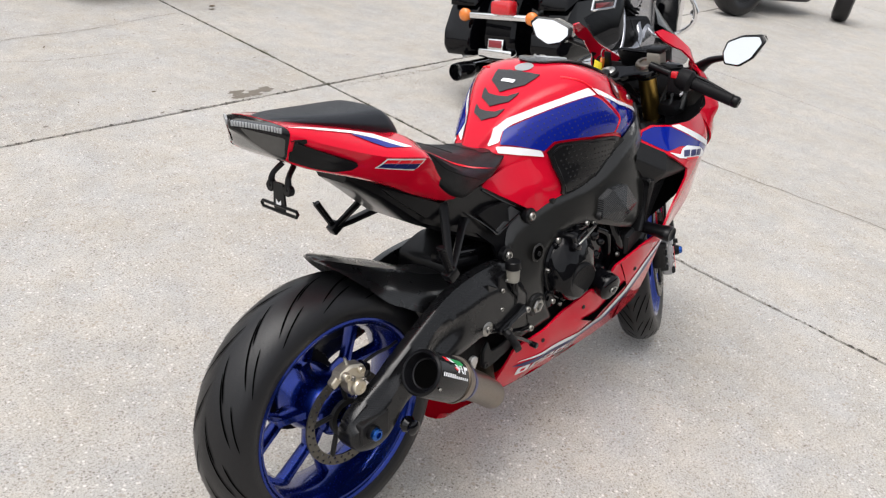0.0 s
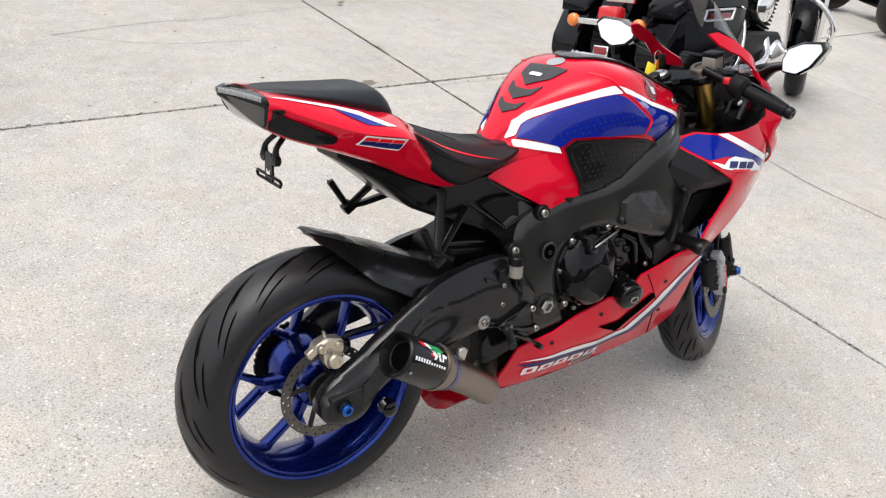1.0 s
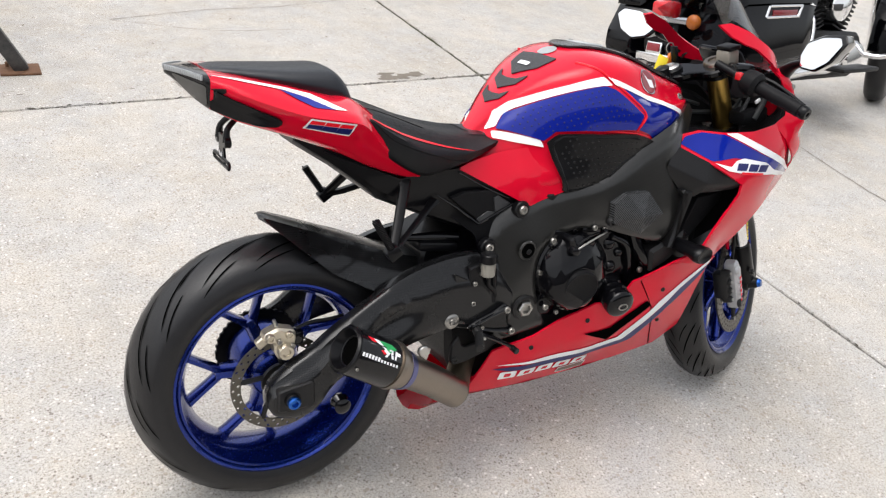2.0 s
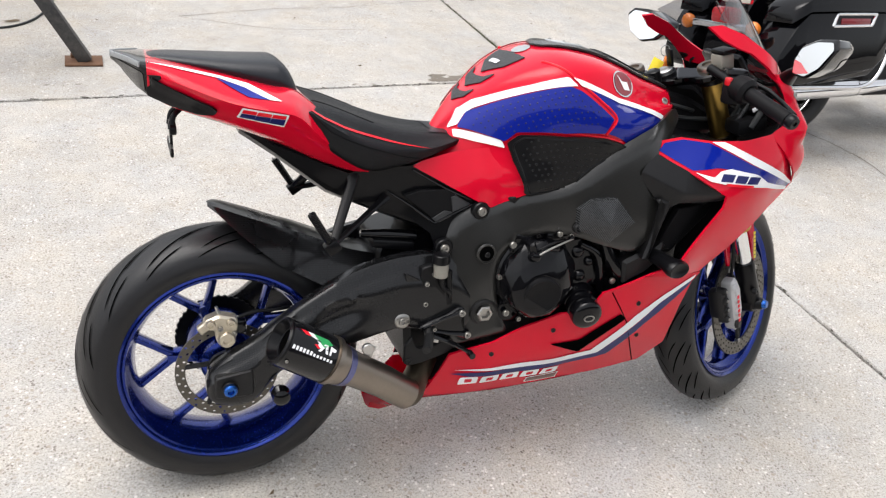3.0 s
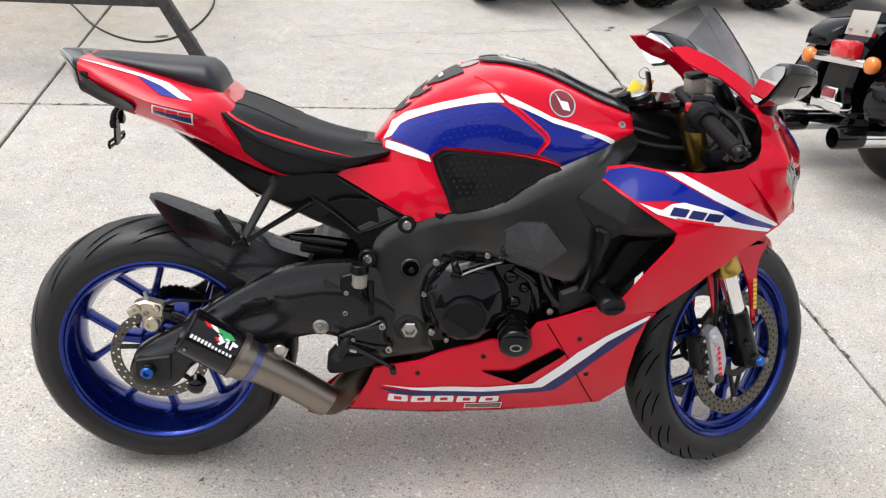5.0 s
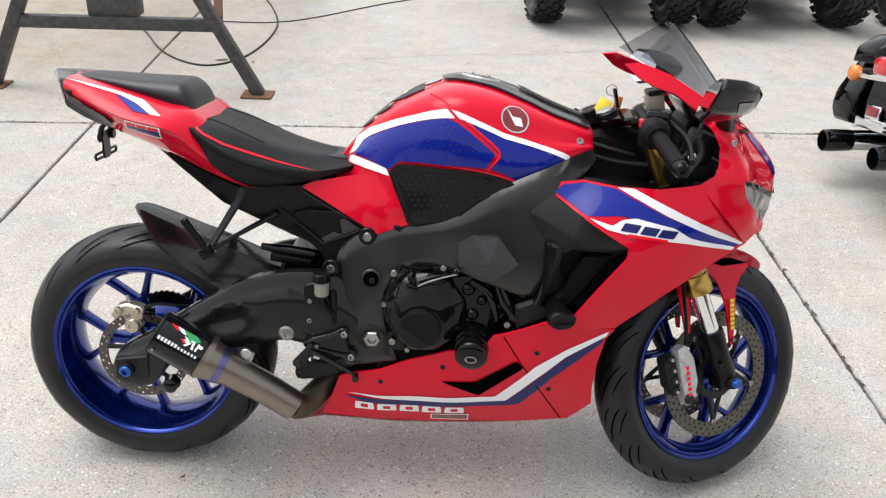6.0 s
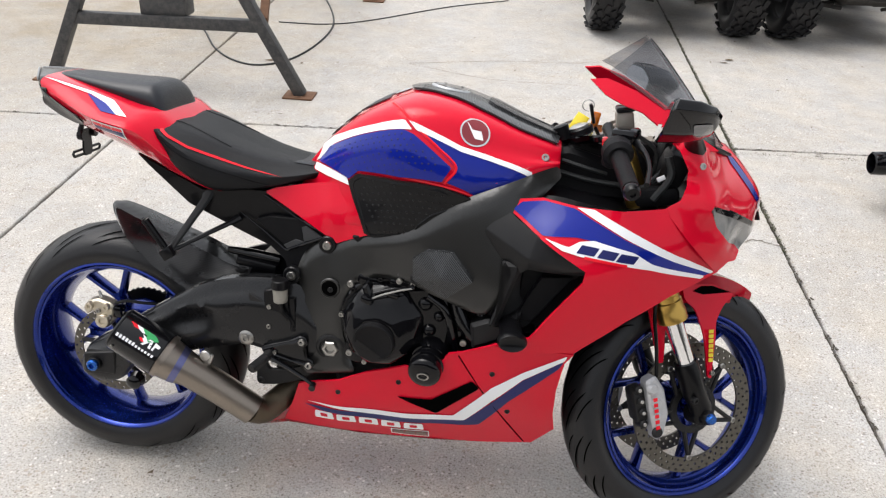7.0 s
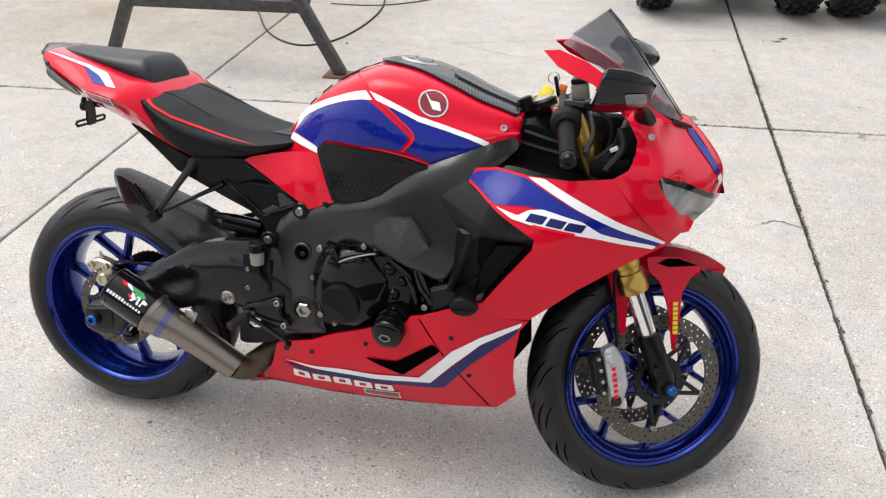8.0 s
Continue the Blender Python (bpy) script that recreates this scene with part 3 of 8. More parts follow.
def litter(spots, seed, name, label):
    """Small dry leaves and chips lying on the slabs."""
    rng = random.Random(seed)
    bm = bmesh.new()
    for x, y, size in spots:
        a = rng.uniform(0, 6.28)
        pts = []
        for k in range(7):
            t = 2 * math.pi * k / 7
            r = size * rng.uniform(0.6, 1.1)
            u, v = math.cos(t) * r, math.sin(t) * r * 0.35
            pts.append(bm.verts.new((x + u * math.cos(a) - v * math.sin(a), y + u * math.sin(a) + v * math.cos(a), 0.003 + 0.006 * rng.random())))
        bm.faces.new(pts)
    ob = part(name, bm, "leaf")
    return tagged(ob, label, "litter", kind="stuff")


# an unseen dark wall, added behind the camera to shade that side of the sky
wall_bm = bmesh.new()
box(wall_bm, (1.0, -9.0, 1.5), (30, 0.25, 3.0), 0.02)
unseen_wall = part("unseen_wall", wall_bm, "wall")
tagged(unseen_wall, "unseen dark wall added to shade that side of the sky", "wall", kind="structure")


# ---- the sports motorcycle, built upright along x and leant over on its side stand ----
LEAN, BIKE_TURN = 12.0, -1.5
bike = thing("sports_motorcycle", pose(0, -0.019, 0, 0, 0, BIKE_TURN) @ pose(0, 0, 0, -LEAN, 0, 0), "red and blue sports motorcycle leaning on its side stand", "motorcycle")
STEER_AT, STEER_AXIS = Vector((1.096, 0, 0.94)), Vector((-0.3955, 0, 0.9184))
S = Matrix.Translation(STEER_AT) @ Matrix.Rotation(radians(27), 4, STEER_AXIS) @ Matrix.Translation(-STEER_AT)
S_INV = S.inverted()
FLIP = Matrix.Diagonal((1, -1, 1, 1))


def both(name, make, material, parent, label="", m=None):
    """A part on the machine's right side, and its twin on the left."""
    bm = make()
    twin = mirrored(bm)
    a = part(name, bm, material, parent, label, m)
    b = part(name, twin, material, parent, label, m)
    return a, b


def tyre(radius, half, bead_r, bead_y):
    """The outer skin and inner bead of a motorcycle tyre."""
    side = [(bead_r - 0.006, bead_y * 0.96), (bead_r + 0.004, bead_y + 0.002), (bead_r + 0.016, bead_y + (half - bead_y) * 0.8), (bead_r + 0.028, half)]
    crown = []
    z0 = bead_r + 0.035
    for k in range(9):
        t = k / 8 * math.pi / 2
        crown.append((z0 + (radius - z0) * math.sin(t), half * 0.97 * math.cos(t) ** 1.25 if k < 8 else 0.0))
    right = [(r, -y) for r, y in side + crown]
    left = [(r, y) for r, y in reversed(side + crown[:-1])]
    inner = [(bead_r - 0.012, bead_y * 0.9), (bead_r - 0.012, -bead_y * 0.9)]
    return right + left + inner, crown


def crown_point(crown, s):
    """A place on the crown from its middle (0) to its shoulder (1): radius and sideways offset."""
    k = (1 - s) * (len(crown) - 1)
    i = min(int(k), len(crown) - 2)
    f = k - i
    return crown[i][0] * (1 - f) + crown[i + 1][0] * f, crown[i][1] * (1 - f) + crown[i + 1][1] * f


def grooves(crown, repeats, lines, lift=0.0012):
    """The tread pattern: long swept black strips that paint the grooves' shade, left and right by turns."""
    bm = bmesh.new()
    for side in (-1, 1):
        for n in range(repeats):
            for a0, a1, s0, s1, bend, width in lines:
                rows = []
                steps = 14
                run, rise = (a1 - a0) * crown[-1][0], (s1 - s0) * 0.13
                long = math.hypot(run, rise)
                for k in range(steps + 1):
                    t = k / steps
                    ang = 2 * math.pi * (n + 0.5 * (side > 0)) / repeats + a0 + (a1 - a0) * t + bend * math.sin(math.pi * t)
                    s = s0 + (s1 - s0) * t
                    w = width * min(1, 5 * t + 0.25, 5 * (1 - t) + 0.1)
                    r1, y1 = crown_point(crown, min(0.98, max(0.0, s)))
                    row = []
                    for d in (-1, 1):
                        aa = ang + d * w * rise / long / r1
                        r2, y2 = crown_point(crown, min(0.99, max(0.0, s - d * w * run / long / 0.13)))
                        row.append(bm.verts.new((math.cos(aa) * (r2 + lift), side * (y2 + lift), math.sin(aa) * (r2 + lift))))
                    rows.append(row)
                for p, q in zip(rows, rows[1:]):
                    bm.faces.new((p[0], p[1], q[1], q[0]))
    return bm


def rim(half, hub_r, hub_half):
    """A cast wheel's deep barrel and its hub."""
    bm = bmesh.new()
    h = half
    prof = [(0.2285, -h), (0.2285, -h + 0.006), (0.214, -h + 0.012), (0.205, -h * 0.4), (0.205, h * 0.4), (0.214, h - 0.012), (0.2285, h - 0.006), (0.2285, h)]
    inner = [(0.2285, h + 0.002), (0.2240, h + 0.004), (0.2195, h + 0.0005), (0.2170, h - 0.004), (0.2125, h - 0.005), (0.2100, h - 0.012), (0.2040, h - 0.022), (0.196, h * 0.45), (0.190, 0.0), (0.196, -h * 0.45), (0.2040, -h + 0.022), (0.2100, -h + 0.012), (0.2125, -h + 0.005), (0.2170, -h + 0.004), (0.2195, -h - 0.0005), (0.2240, -h - 0.004), (0.2285, -h - 0.002)]
    lathe(bm, prof + inner, segs=96, closed=True)
    hub = bmesh.new()
    lathe(hub, [(0.018, -hub_half), (hub_r * 0.8, -hub_half), (hub_r, -hub_half + 0.006), (hub_r * 0.9, -hub_half * 0.4), (hub_r * 0.9, hub_half * 0.4), (hub_r, hub_half - 0.006), (hub_r * 0.8, hub_half), (0.018, hub_half)], segs=40, closed=True)
    return bm, hub


def spoke(a, hub_r, hub_half, depth, offset=0.0):
    """One spoke, that forks into a Y towards the barrel."""
    bm = bmesh.new()

    def at(r, ang):
        return Vector((r * math.cos(ang), offset, r * math.sin(ang)))

    def bar(r0, a0, r1, a1, w0, w1, d0, d1):
        rings = []
        way = (at(r1, a1) - at(r0, a0)).normalized()
        s = way.cross(Vector((0, 1, 0)))
        for t in (0, 0.12, 0.5, 0.85, 1):
            c = at(r0, a0).lerp(at(r1, a1), t)
            w, d = w0 + (w1 - w0) * t + (0.004 * max(0, t - 0.8) * 5), d0 + (d1 - d0) * t
            rings.append([c + s * (w * u) + Vector((0, d * v, 0)) for u, v in ((-1, -0.55), (-0.55, -1), (0.55, -1), (1, -0.55), (1, 0.55), (0.55, 1), (-0.55, 1), (-1, 0.55))])
        skin(bm, rings)

    bar(hub_r * 0.85, a, 0.122, a, 0.017, 0.012, hub_half * 0.7, depth)
    for k in (-1, 1):
        bar(0.106, a + k * 0.02, 0.1985, a + k * radians(18), 0.0085, 0.0068, depth * 0.95, depth * 1.1)
    return bm


def brake_disc(r_in, r_out, half, holes_rows, per_row, size=0.0029):
    """A rotor drilled right through with rows of small holes."""
    bm = bmesh.new()
    step = (r_out - r_in) / holes_rows
    for j in range(holes_rows):
        for k in range(per_row):
            turn = 0.5 * (j % 2)
            a0, a1 = 2 * math.pi * (k + turn) / per_row, 2 * math.pi * (k + 1 + turn) / per_row
            r0, r1 = r_in + step * j, r_in + step * (j + 1)
            am, rm = (a0 + a1) / 2, (r0 + r1) / 2
            edge = [(r0, a0), (r0, am), (r0, a1), (rm, a1), (r1, a1), (r1, am), (r1, a0), (rm, a0)]
            out = [(r * math.cos(a), r * math.sin(a)) for r, a in edge]
            cx, cz = rm * math.cos(am), rm * math.sin(am)
            ins = []
            for x, z in out:
                d = math.hypot(x - cx, z - cz)
                ins.append((cx + (x - cx) / d * size, cz + (z - cz) / d * size))
            vs = [[bm.verts.new((x, y, z)) for x, z in ring] for ring in (out, ins) for y in (-half, half)]
            for i in range(8):
                n = (i + 1) % 8
                bm.faces.new((vs[0][i], vs[0][n], vs[2][n], vs[2][i]))
                bm.faces.new((vs[1][i], vs[1][n], vs[3][n], vs[3][i]))
                bm.faces.new((vs[2][i], vs[2][n], vs[3][n], vs[3][i]))
                if (j == 0 and i in (0, 1)) or (j == holes_rows - 1 and i in (4, 5)):
                    bm.faces.new((vs[0][i], vs[0][n], vs[1][n], vs[1][i]))
    bmesh.ops.remove_doubles(bm, verts=bm.verts, dist=1e-5)
    return bm


REAR_AT, FRONT_AT = Matrix.Translation((0.006, 0.003, 0.310)), S @ Matrix.Translation((1.406, -0.003, 0.305))

# rear wheel
barrel, hub = rim(0.077, 0.055, 0.06)
rear_wheel = part("rear_wheel", barrel, "rim", bike, "blue anodised cast rear wheel with forked spokes", REAR_AT)
part("hub", hub, "rim", rear_wheel, m=REAR_AT)
for k in range(5):
    part("spoke", spoke(2 * math.pi * k / 5 + 1.92, 0.055, 0.05, 0.017, 0.020), "rim", rear_wheel, m=REAR_AT)
prof, crown = tyre(0.312, 0.086, 0.2235, 0.076)
part("tyre", lathe(bmesh.new(), prof, segs=128, closed=True), "rubber", rear_wheel, "wide black road tyre", REAR_AT)
REAR_TREAD = [(0.0, 0.46, 0.13, 0.64, 0.02, 0.0019), (0.17, 0.50, 0.50, 0.84, 0.015, 0.0018), (0.30, 0.60, 0.05, 0.36, 0.01, 0.0016)]
tagged(part("tread", grooves(crown, 15, REAR_TREAD), "groove", rear_wheel, "swept tread grooves, their shade as black strips", REAR_AT), kind="stuff")
part("cush_hub", lathe(bmesh.new(), [(0.030, -0.030), (0.048, -0.028), (0.060, -0.010), (0.070, 0.010), (0.078, 0.040), (0.078, 0.074), (0.030, 0.076)], segs=48, closed=True), "rim", rear_wheel, "blue cush drive hub", REAR_AT)
ring = brake_disc(0.090, 0.112, 0.0024, 2, 30, 0.0036)
part("brake_disc", ring, "disc", rear_wheel, "thin drilled steel rear brake disc", REAR_AT @ Matrix.Translation((0, -0.083, 0)))
for k in range(5):
    a = 2 * math.pi * k / 5 + 0.2
    part("carrier_arm", tube(bmesh.new(), [(0.04 * math.cos(a), -0.079, 0.04 * math.sin(a)), (0.092 * math.cos(a + 0.25), -0.082, 0.092 * math.sin(a + 0.25))], 0.006, 8), "cast", rear_wheel, m=REAR_AT)
bm = bmesh.new()
lathe(bm, [(0.03, -0.086), (0.044, -0.086), (0.044, -0.076), (0.03, -0.076)], segs=40, closed=True)
part("disc_carrier", bm, "cast", rear_wheel, m=REAR_AT)
bm = bmesh.new()
teeth = 41
out = []
for k in range(teeth * 4):
    a = 2 * math.pi * k / (teeth * 4)
    r = 0.1015 if k % 4 in (0, 1) else 0.0985
    out.append((r * math.cos(a), r * math.sin(a)))
prism(bm, out, 0.088, 0.096, 0.001)
part("sprocket", bm, "matte", rear_wheel, "black toothed rear sprocket", REAR_AT)

# front wheel
barrel, hub = rim(0.049, 0.036, 0.045)
front_wheel = part("front_wheel", barrel, "rim", bike, "blue anodised cast front wheel with forked spokes", FRONT_AT)
part("hub", hub, "rim", front_wheel, m=FRONT_AT)
for k in range(5):
    part("spoke", spoke(2 * math.pi * k / 5 + 0.07, 0.036, 0.05, 0.015), "rim", front_wheel, m=FRONT_AT)
prof, crown_f = tyre(0.306, 0.060, 0.2275, 0.047)
part("tyre", lathe(bmesh.new(), prof, segs=128, closed=True), "rubber", front_wheel, "black road tyre", FRONT_AT)
FRONT_TREAD = [(0.0, -0.36, 0.10, 0.70, -0.04, 0.0026), (-0.10, -0.32, 0.50, 0.95, -0.03, 0.0024), (-0.16, -0.36, 0.04, 0.40, -0.02, 0.0020)]
tagged(part("tread", grooves(crown_f, 17, FRONT_TREAD), "groove", front_wheel, "swept tread grooves, their shade as black strips", FRONT_AT), kind="stuff")
for y in (-0.066, 0.066):
    ring = brake_disc(0.124, 0.160, 0.0026, 3, 44, 0.0034)
    at = FRONT_AT @ Matrix.Translation((0, y, 0))
    rotor = part("brake_disc", ring, "disc", front_wheel, "drilled bronze-grey front brake disc", at)
    for k in range(10):
        a = 2 * math.pi * k / 10
        b = a + (0.32 if k % 2 else -0.32)
        part("carrier_arm", tube(bmesh.new(), [(0.058 * math.cos(a), 0, 0.058 * math.sin(a)), (0.122 * math.cos(b), 0, 0.122 * math.sin(b))], 0.0055, 8), "cast", rotor, m=at)
    bm = bmesh.new()
    lathe(bm, [(0.045, -0.004), (0.062, -0.004), (0.062, 0.004), (0.045, 0.004)], segs=40, closed=True)
    part("disc_carrier", bm, "cast", rotor, m=at)
    bm = bmesh.new()
    for k in range(10):
        a = 2 * math.pi * (k + 0.0) / 10 + (0.32 if k % 2 else -0.32)
        rod(bm, (0.123 * math.cos(a), -0.006, 0.123 * math.sin(a)), (0.123 * math.cos(a), 0.006, 0.123 * math.sin(a)), 0.0068, segs=14, edge=0.0015)
    tagged(part("disc_button", bm, "bolt", rotor, m=at), kind="stuff")

# ---- tank ----
TANK = [  # x, top, shoulder half and height, flank half and height, foot half and height
    (0.475, 0.812, 0.024, 0.806, 0.055, 0.785, 0.08, 0.73),
    (0.50, 0.848, 0.036, 0.838, 0.070, 0.800, 0.098, 0.72),
    (0.55, 0.906, 0.068, 0.888, 0.102, 0.825, 0.122, 0.71),
    (0.63, 0.970, 0.128, 0.938, 0.150, 0.850, 0.155, 0.71),
    (0.72, 1.011, 0.180, 0.958, 0.192, 0.862, 0.168, 0.715),
    (0.80, 1.012, 0.182, 0.955, 0.203, 0.858, 0.172, 0.735),
    (0.88, 0.993, 0.165, 0.940, 0.198, 0.850, 0.168, 0.77),
    (0.96, 0.960, 0.140, 0.920, 0.172, 0.855, 0.150, 0.81),
    (1.03, 0.935, 0.112, 0.907, 0.128, 0.870, 0.120, 0.845),
    (1.055, 0.925, 0.095, 0.903, 0.105, 0.875, 0.095, 0.858),
]


def loft_body(stations, ring_of, steps=4, side_steps=3):
    """A body symmetric about the middle plane, through half rings at its stations."""
    cols = curve_pts(stations, steps)
    rings = []
    for s in cols:
        half = curve_pts([(0, y, z) for y, z in ring_of(s)], side_steps)
        ring = [(s[0], -p[1], p[2]) for p in half] + [(s[0], p[1], p[2]) for p in reversed(half[1:-1])]
        rings.append(ring)
    return skin(bmesh.new(), rings)


def tank_ring(s):
    x, top, w1, z1, w2, z2, w3, z3 = s
    return [(0, top), (w1 * 0.5, top - (top - z1) * 0.12), (w1 * 0.86, top - (top - z1) * 0.5), (w1, z1 - 0.012), ((w1 + w2) / 2 + 0.006, (z1 + z2) / 2), (w2, z2), ((w2 + w3) / 2, (z2 + z3) / 2), (w3, z3), (w3 * 0.5, z3 - 0.01), (0, z3 - 0.012)]


tank = part("fuel_tank", loft_body(TANK, tank_ring, 4, 3), "red", bike, "glossy red fuel tank", sharp=60)
TANK_TREE = tree_of(tank)

# ---- seats and tail ----
TAIL = [  # x, top half and height, flank half and height, foot half and height
    (-0.120, 0.082, 0.980, 0.104, 0.968, 0.084, 0.917),
    (-0.07, 0.102, 0.972, 0.134, 0.948, 0.094, 0.892),
    (0.03, 0.112, 0.952, 0.180, 0.916, 0.105, 0.858),
    (0.11, 0.122, 0.933, 0.206, 0.905, 0.112, 0.828),
    (0.15, 0.120, 0.927, 0.196, 0.890, 0.112, 0.810),
    (0.19, 0.122, 0.900, 0.176, 0.850, 0.112, 0.790),
    (0.26, 0.118, 0.835, 0.146, 0.796, 0.110, 0.762),
    (0.305, 0.115, 0.792, 0.130, 0.772, 0.105, 0.752),
]


def tail_ring(s):
    x, w1, z1, w2, z2, w3, z3 = s
    return [(0, z1 + 0.004), (w1 * 0.6, z1 + 0.003), (w1, z1), ((w1 * 0.45 + w2 * 0.55), (z1 + z2) / 2 + 0.002), (w2, z2), ((w2 + w3) / 2, (z2 + z3) / 2 - 0.004), (w3, z3), (w3 * 0.5, z3 - 0.002), (0, z3 - 0.002)]


tail = part("tail_fairing", loft_body(TAIL, tail_ring, 4, 2), "red", bike, "red tail fairing", sharp=50)
TAIL_TREE = tree_of(tail)

PILLION = [  # x, top, half width, bottom
    (-0.124, 0.982, 0.030, 0.974),
    (-0.09, 0.987, 0.048, 0.974),
    (-0.02, 0.985, 0.070, 0.964),
    (0.05, 0.983, 0.086, 0.950),
    (0.115, 0.983, 0.093, 0.932),
    (0.134, 0.978, 0.095, 0.926),
    (0.150, 0.962, 0.094, 0.916),
    (0.161, 0.936, 0.090, 0.909),
    (0.165, 0.914, 0.082, 0.906),
]


def seat_ring(s):
    x, top, w, low = s
    t = top - low
    return [(0, top), (w * 0.55, top - t * 0.04), (w * 0.86, top - t * 0.22), (w, top - t * 0.6), (w * 0.99, low + 0.1 * t), (w * 0.92, low), (w * 0.4, low), (0, low)]


part("pillion_seat", loft_body(PILLION, seat_ring, 4, 2), "seat", bike, "black vinyl pillion seat pad", sharp=50)

SEAT = [  # x, top, half width at top, rim half, rim height, bottom
    (0.148, 0.898, 0.104, 0.138, 0.894, 0.880),
    (0.160, 0.910, 0.112, 0.152, 0.898, 0.862),
    (0.19, 0.906, 0.118, 0.168, 0.884, 0.836),
    (0.24, 0.891, 0.116, 0.174, 0.854, 0.798),
    (0.30, 0.868, 0.108, 0.162, 0.824, 0.768),
    (0.37, 0.846, 0.094, 0.138, 0.810, 0.770),
    (0.43, 0.834, 0.080, 0.122, 0.804, 0.780),
    (0.48, 0.829, 0.066, 0.102, 0.808, 0.792),
    (0.525, 0.828, 0.050, 0.080, 0.815, 0.802),
]


def rider_ring(s):
    x, top, w1, w2, z2, low = s
    return [(0, top - 0.004), (w1 * 0.6, top - 0.002), (w1, top - 0.006), ((w1 + w2) / 2, (top + z2) / 2 - 0.004), (w2, z2), (w2 * 0.98, (z2 + low) / 2), (w2 * 0.9, low), (w2 * 0.4, low), (0, low)]


rider_seat = part("rider_seat", loft_body(SEAT, rider_ring, 4, 2), "seat2", bike, "black grained rider seat with red piping", sharp=50)
SEAT_TREE = tree_of(rider_seat)

# ---- frame, engine covers and side panels ----
FRAME_DEPTH = depth_map([(0.49, 0.55, 0.135), (0.52, 0.63, 0.132), (0.58, 0.68, 0.14), (0.73, 0.72, 0.190), (0.83, 0.79, 0.206), (0.90, 0.83, 0.202), (0.95, 0.85, 0.188), (1.0, 0.87, 0.156), (1.05, 0.885, 0.120), (0.97, 0.80, 0.195), (0.95, 0.65, 0.225), (0.91, 0.57, 0.225), (0.76, 0.61, 0.200), (0.62, 0.58, 0.168), (0.60, 0.50, 0.168), (0.62, 0.42, 0.170), (0.51, 0.36, 0.160), (0.49, 0.45, 0.150), (0.80, 0.70, 0.210)])
FRAME = [(0.483, 0.55), (0.487, 0.604), (0.500, 0.635), (0.517, 0.655), (0.555, 0.677), (0.603, 0.697), (0.661, 0.713), (0.729, 0.725), (0.762, 0.742), (0.811, 0.780), (0.850, 0.808), (0.892, 0.828), (0.945, 0.850), (1.0, 0.872), (1.052, 0.886), (1.062, 0.865), (1.03, 0.832), (0.99, 0.79), (0.99, 0.74), (0.975, 0.62), (0.925, 0.565), (0.85, 0.585), (0.764, 0.612), (0.704, 0.617), (0.65, 0.602), (0.612, 0.565), (0.600, 0.52), (0.605, 0.46), (0.625, 0.40), (0.639, 0.37), (0.51, 0.345), (0.49, 0.40), (0.485, 0.47)]
FRAME_RIM = np.array(fillet(FRAME, 0.02))


def rim_gap(u, v, outline):
    """How far a flat point lies from an outline."""
    a, b = outline, np.roll(outline, -1, axis=0)
    d, p = b - a, np.array((u, v))
    t = np.clip(((p - a) * d).sum(1) / ((d * d).sum(1) + 1e-12), 0, 1)
    return float(np.sqrt(((a + d * t[:, None] - p) ** 2).sum(1).min()))


def frame_put(u, v):
    gap, upper = rim_gap(u, v, FRAME_RIM), min(1.0, max(0.0, (v - 0.625 - 0.40 * (u - 0.55)) / 0.03))
    tuck = 0.013 * (1 - min(1.0, gap / 0.030)) ** 2 * min(1.0, max(0.0, (1.0 - u) / 0.08))
    crisp = 0.007 * (1 - min(1.0, gap / 0.016)) ** 2
    return Vector((u, -FRAME_DEPTH(u, v) - 0.003 + upper * tuck + (1 - upper) * crisp, v))


both("frame_spar", lambda: sheet(FRAME_RIM, 0.010, frame_put, 0.02), "frame", bike, "dark satin carbon frame cover")

engine = bmesh.new()
prism(engine, fillet([(0.58, 0.36), (0.62, 0.60), (0.78, 0.66), (0.95, 0.60), (1.0, 0.48), (0.93, 0.34), (0.75, 0.26), (0.60, 0.28)], 0.03), -0.15, 0.15, 0.012)
part("engine_block", engine, "cast", bike, "black engine block")

FAIR_DEPTH = depth_map([(0.96, 0.80, 0.197), (1.04, 0.757, 0.253), (1.115, 0.698, 0.269), (1.03, 0.54, 0.262), (0.95, 0.51, 0.248), (1.125, 0.503, 0.222), (1.22, 0.59, 0.230), (1.31, 0.65, 0.208), (1.395, 0.70, 0.178), (1.265, 0.835, 0.215), (1.10, 0.825, 0.215), (1.03, 0.83, 0.195), (1.20, 0.74, 0.255), (1.30, 0.76, 0.232)])
FAIRING = [(0.955, 0.803), (0.975, 0.824), (1.025, 0.832), (1.095, 0.826), (1.184, 0.826), (1.275, 0.838), (1.337, 0.775), (1.402, 0.704), (1.385, 0.694), (1.308, 0.651), (1.222, 0.592), (1.125, 0.503), (0.95, 0.514), (1.025, 0.545), (1.121, 0.680), (1.124, 0.705), (1.035, 0.756)]
fairing, _ = both("side_fairing", lambda: sheet(FAIRING, 0.015, lambda u, v: Vector((u, -FAIR_DEPTH(u, v), v)), 0.006), "red", bike, "glossy red side fairing")
FAIR_TREE = tree_of(fairing)

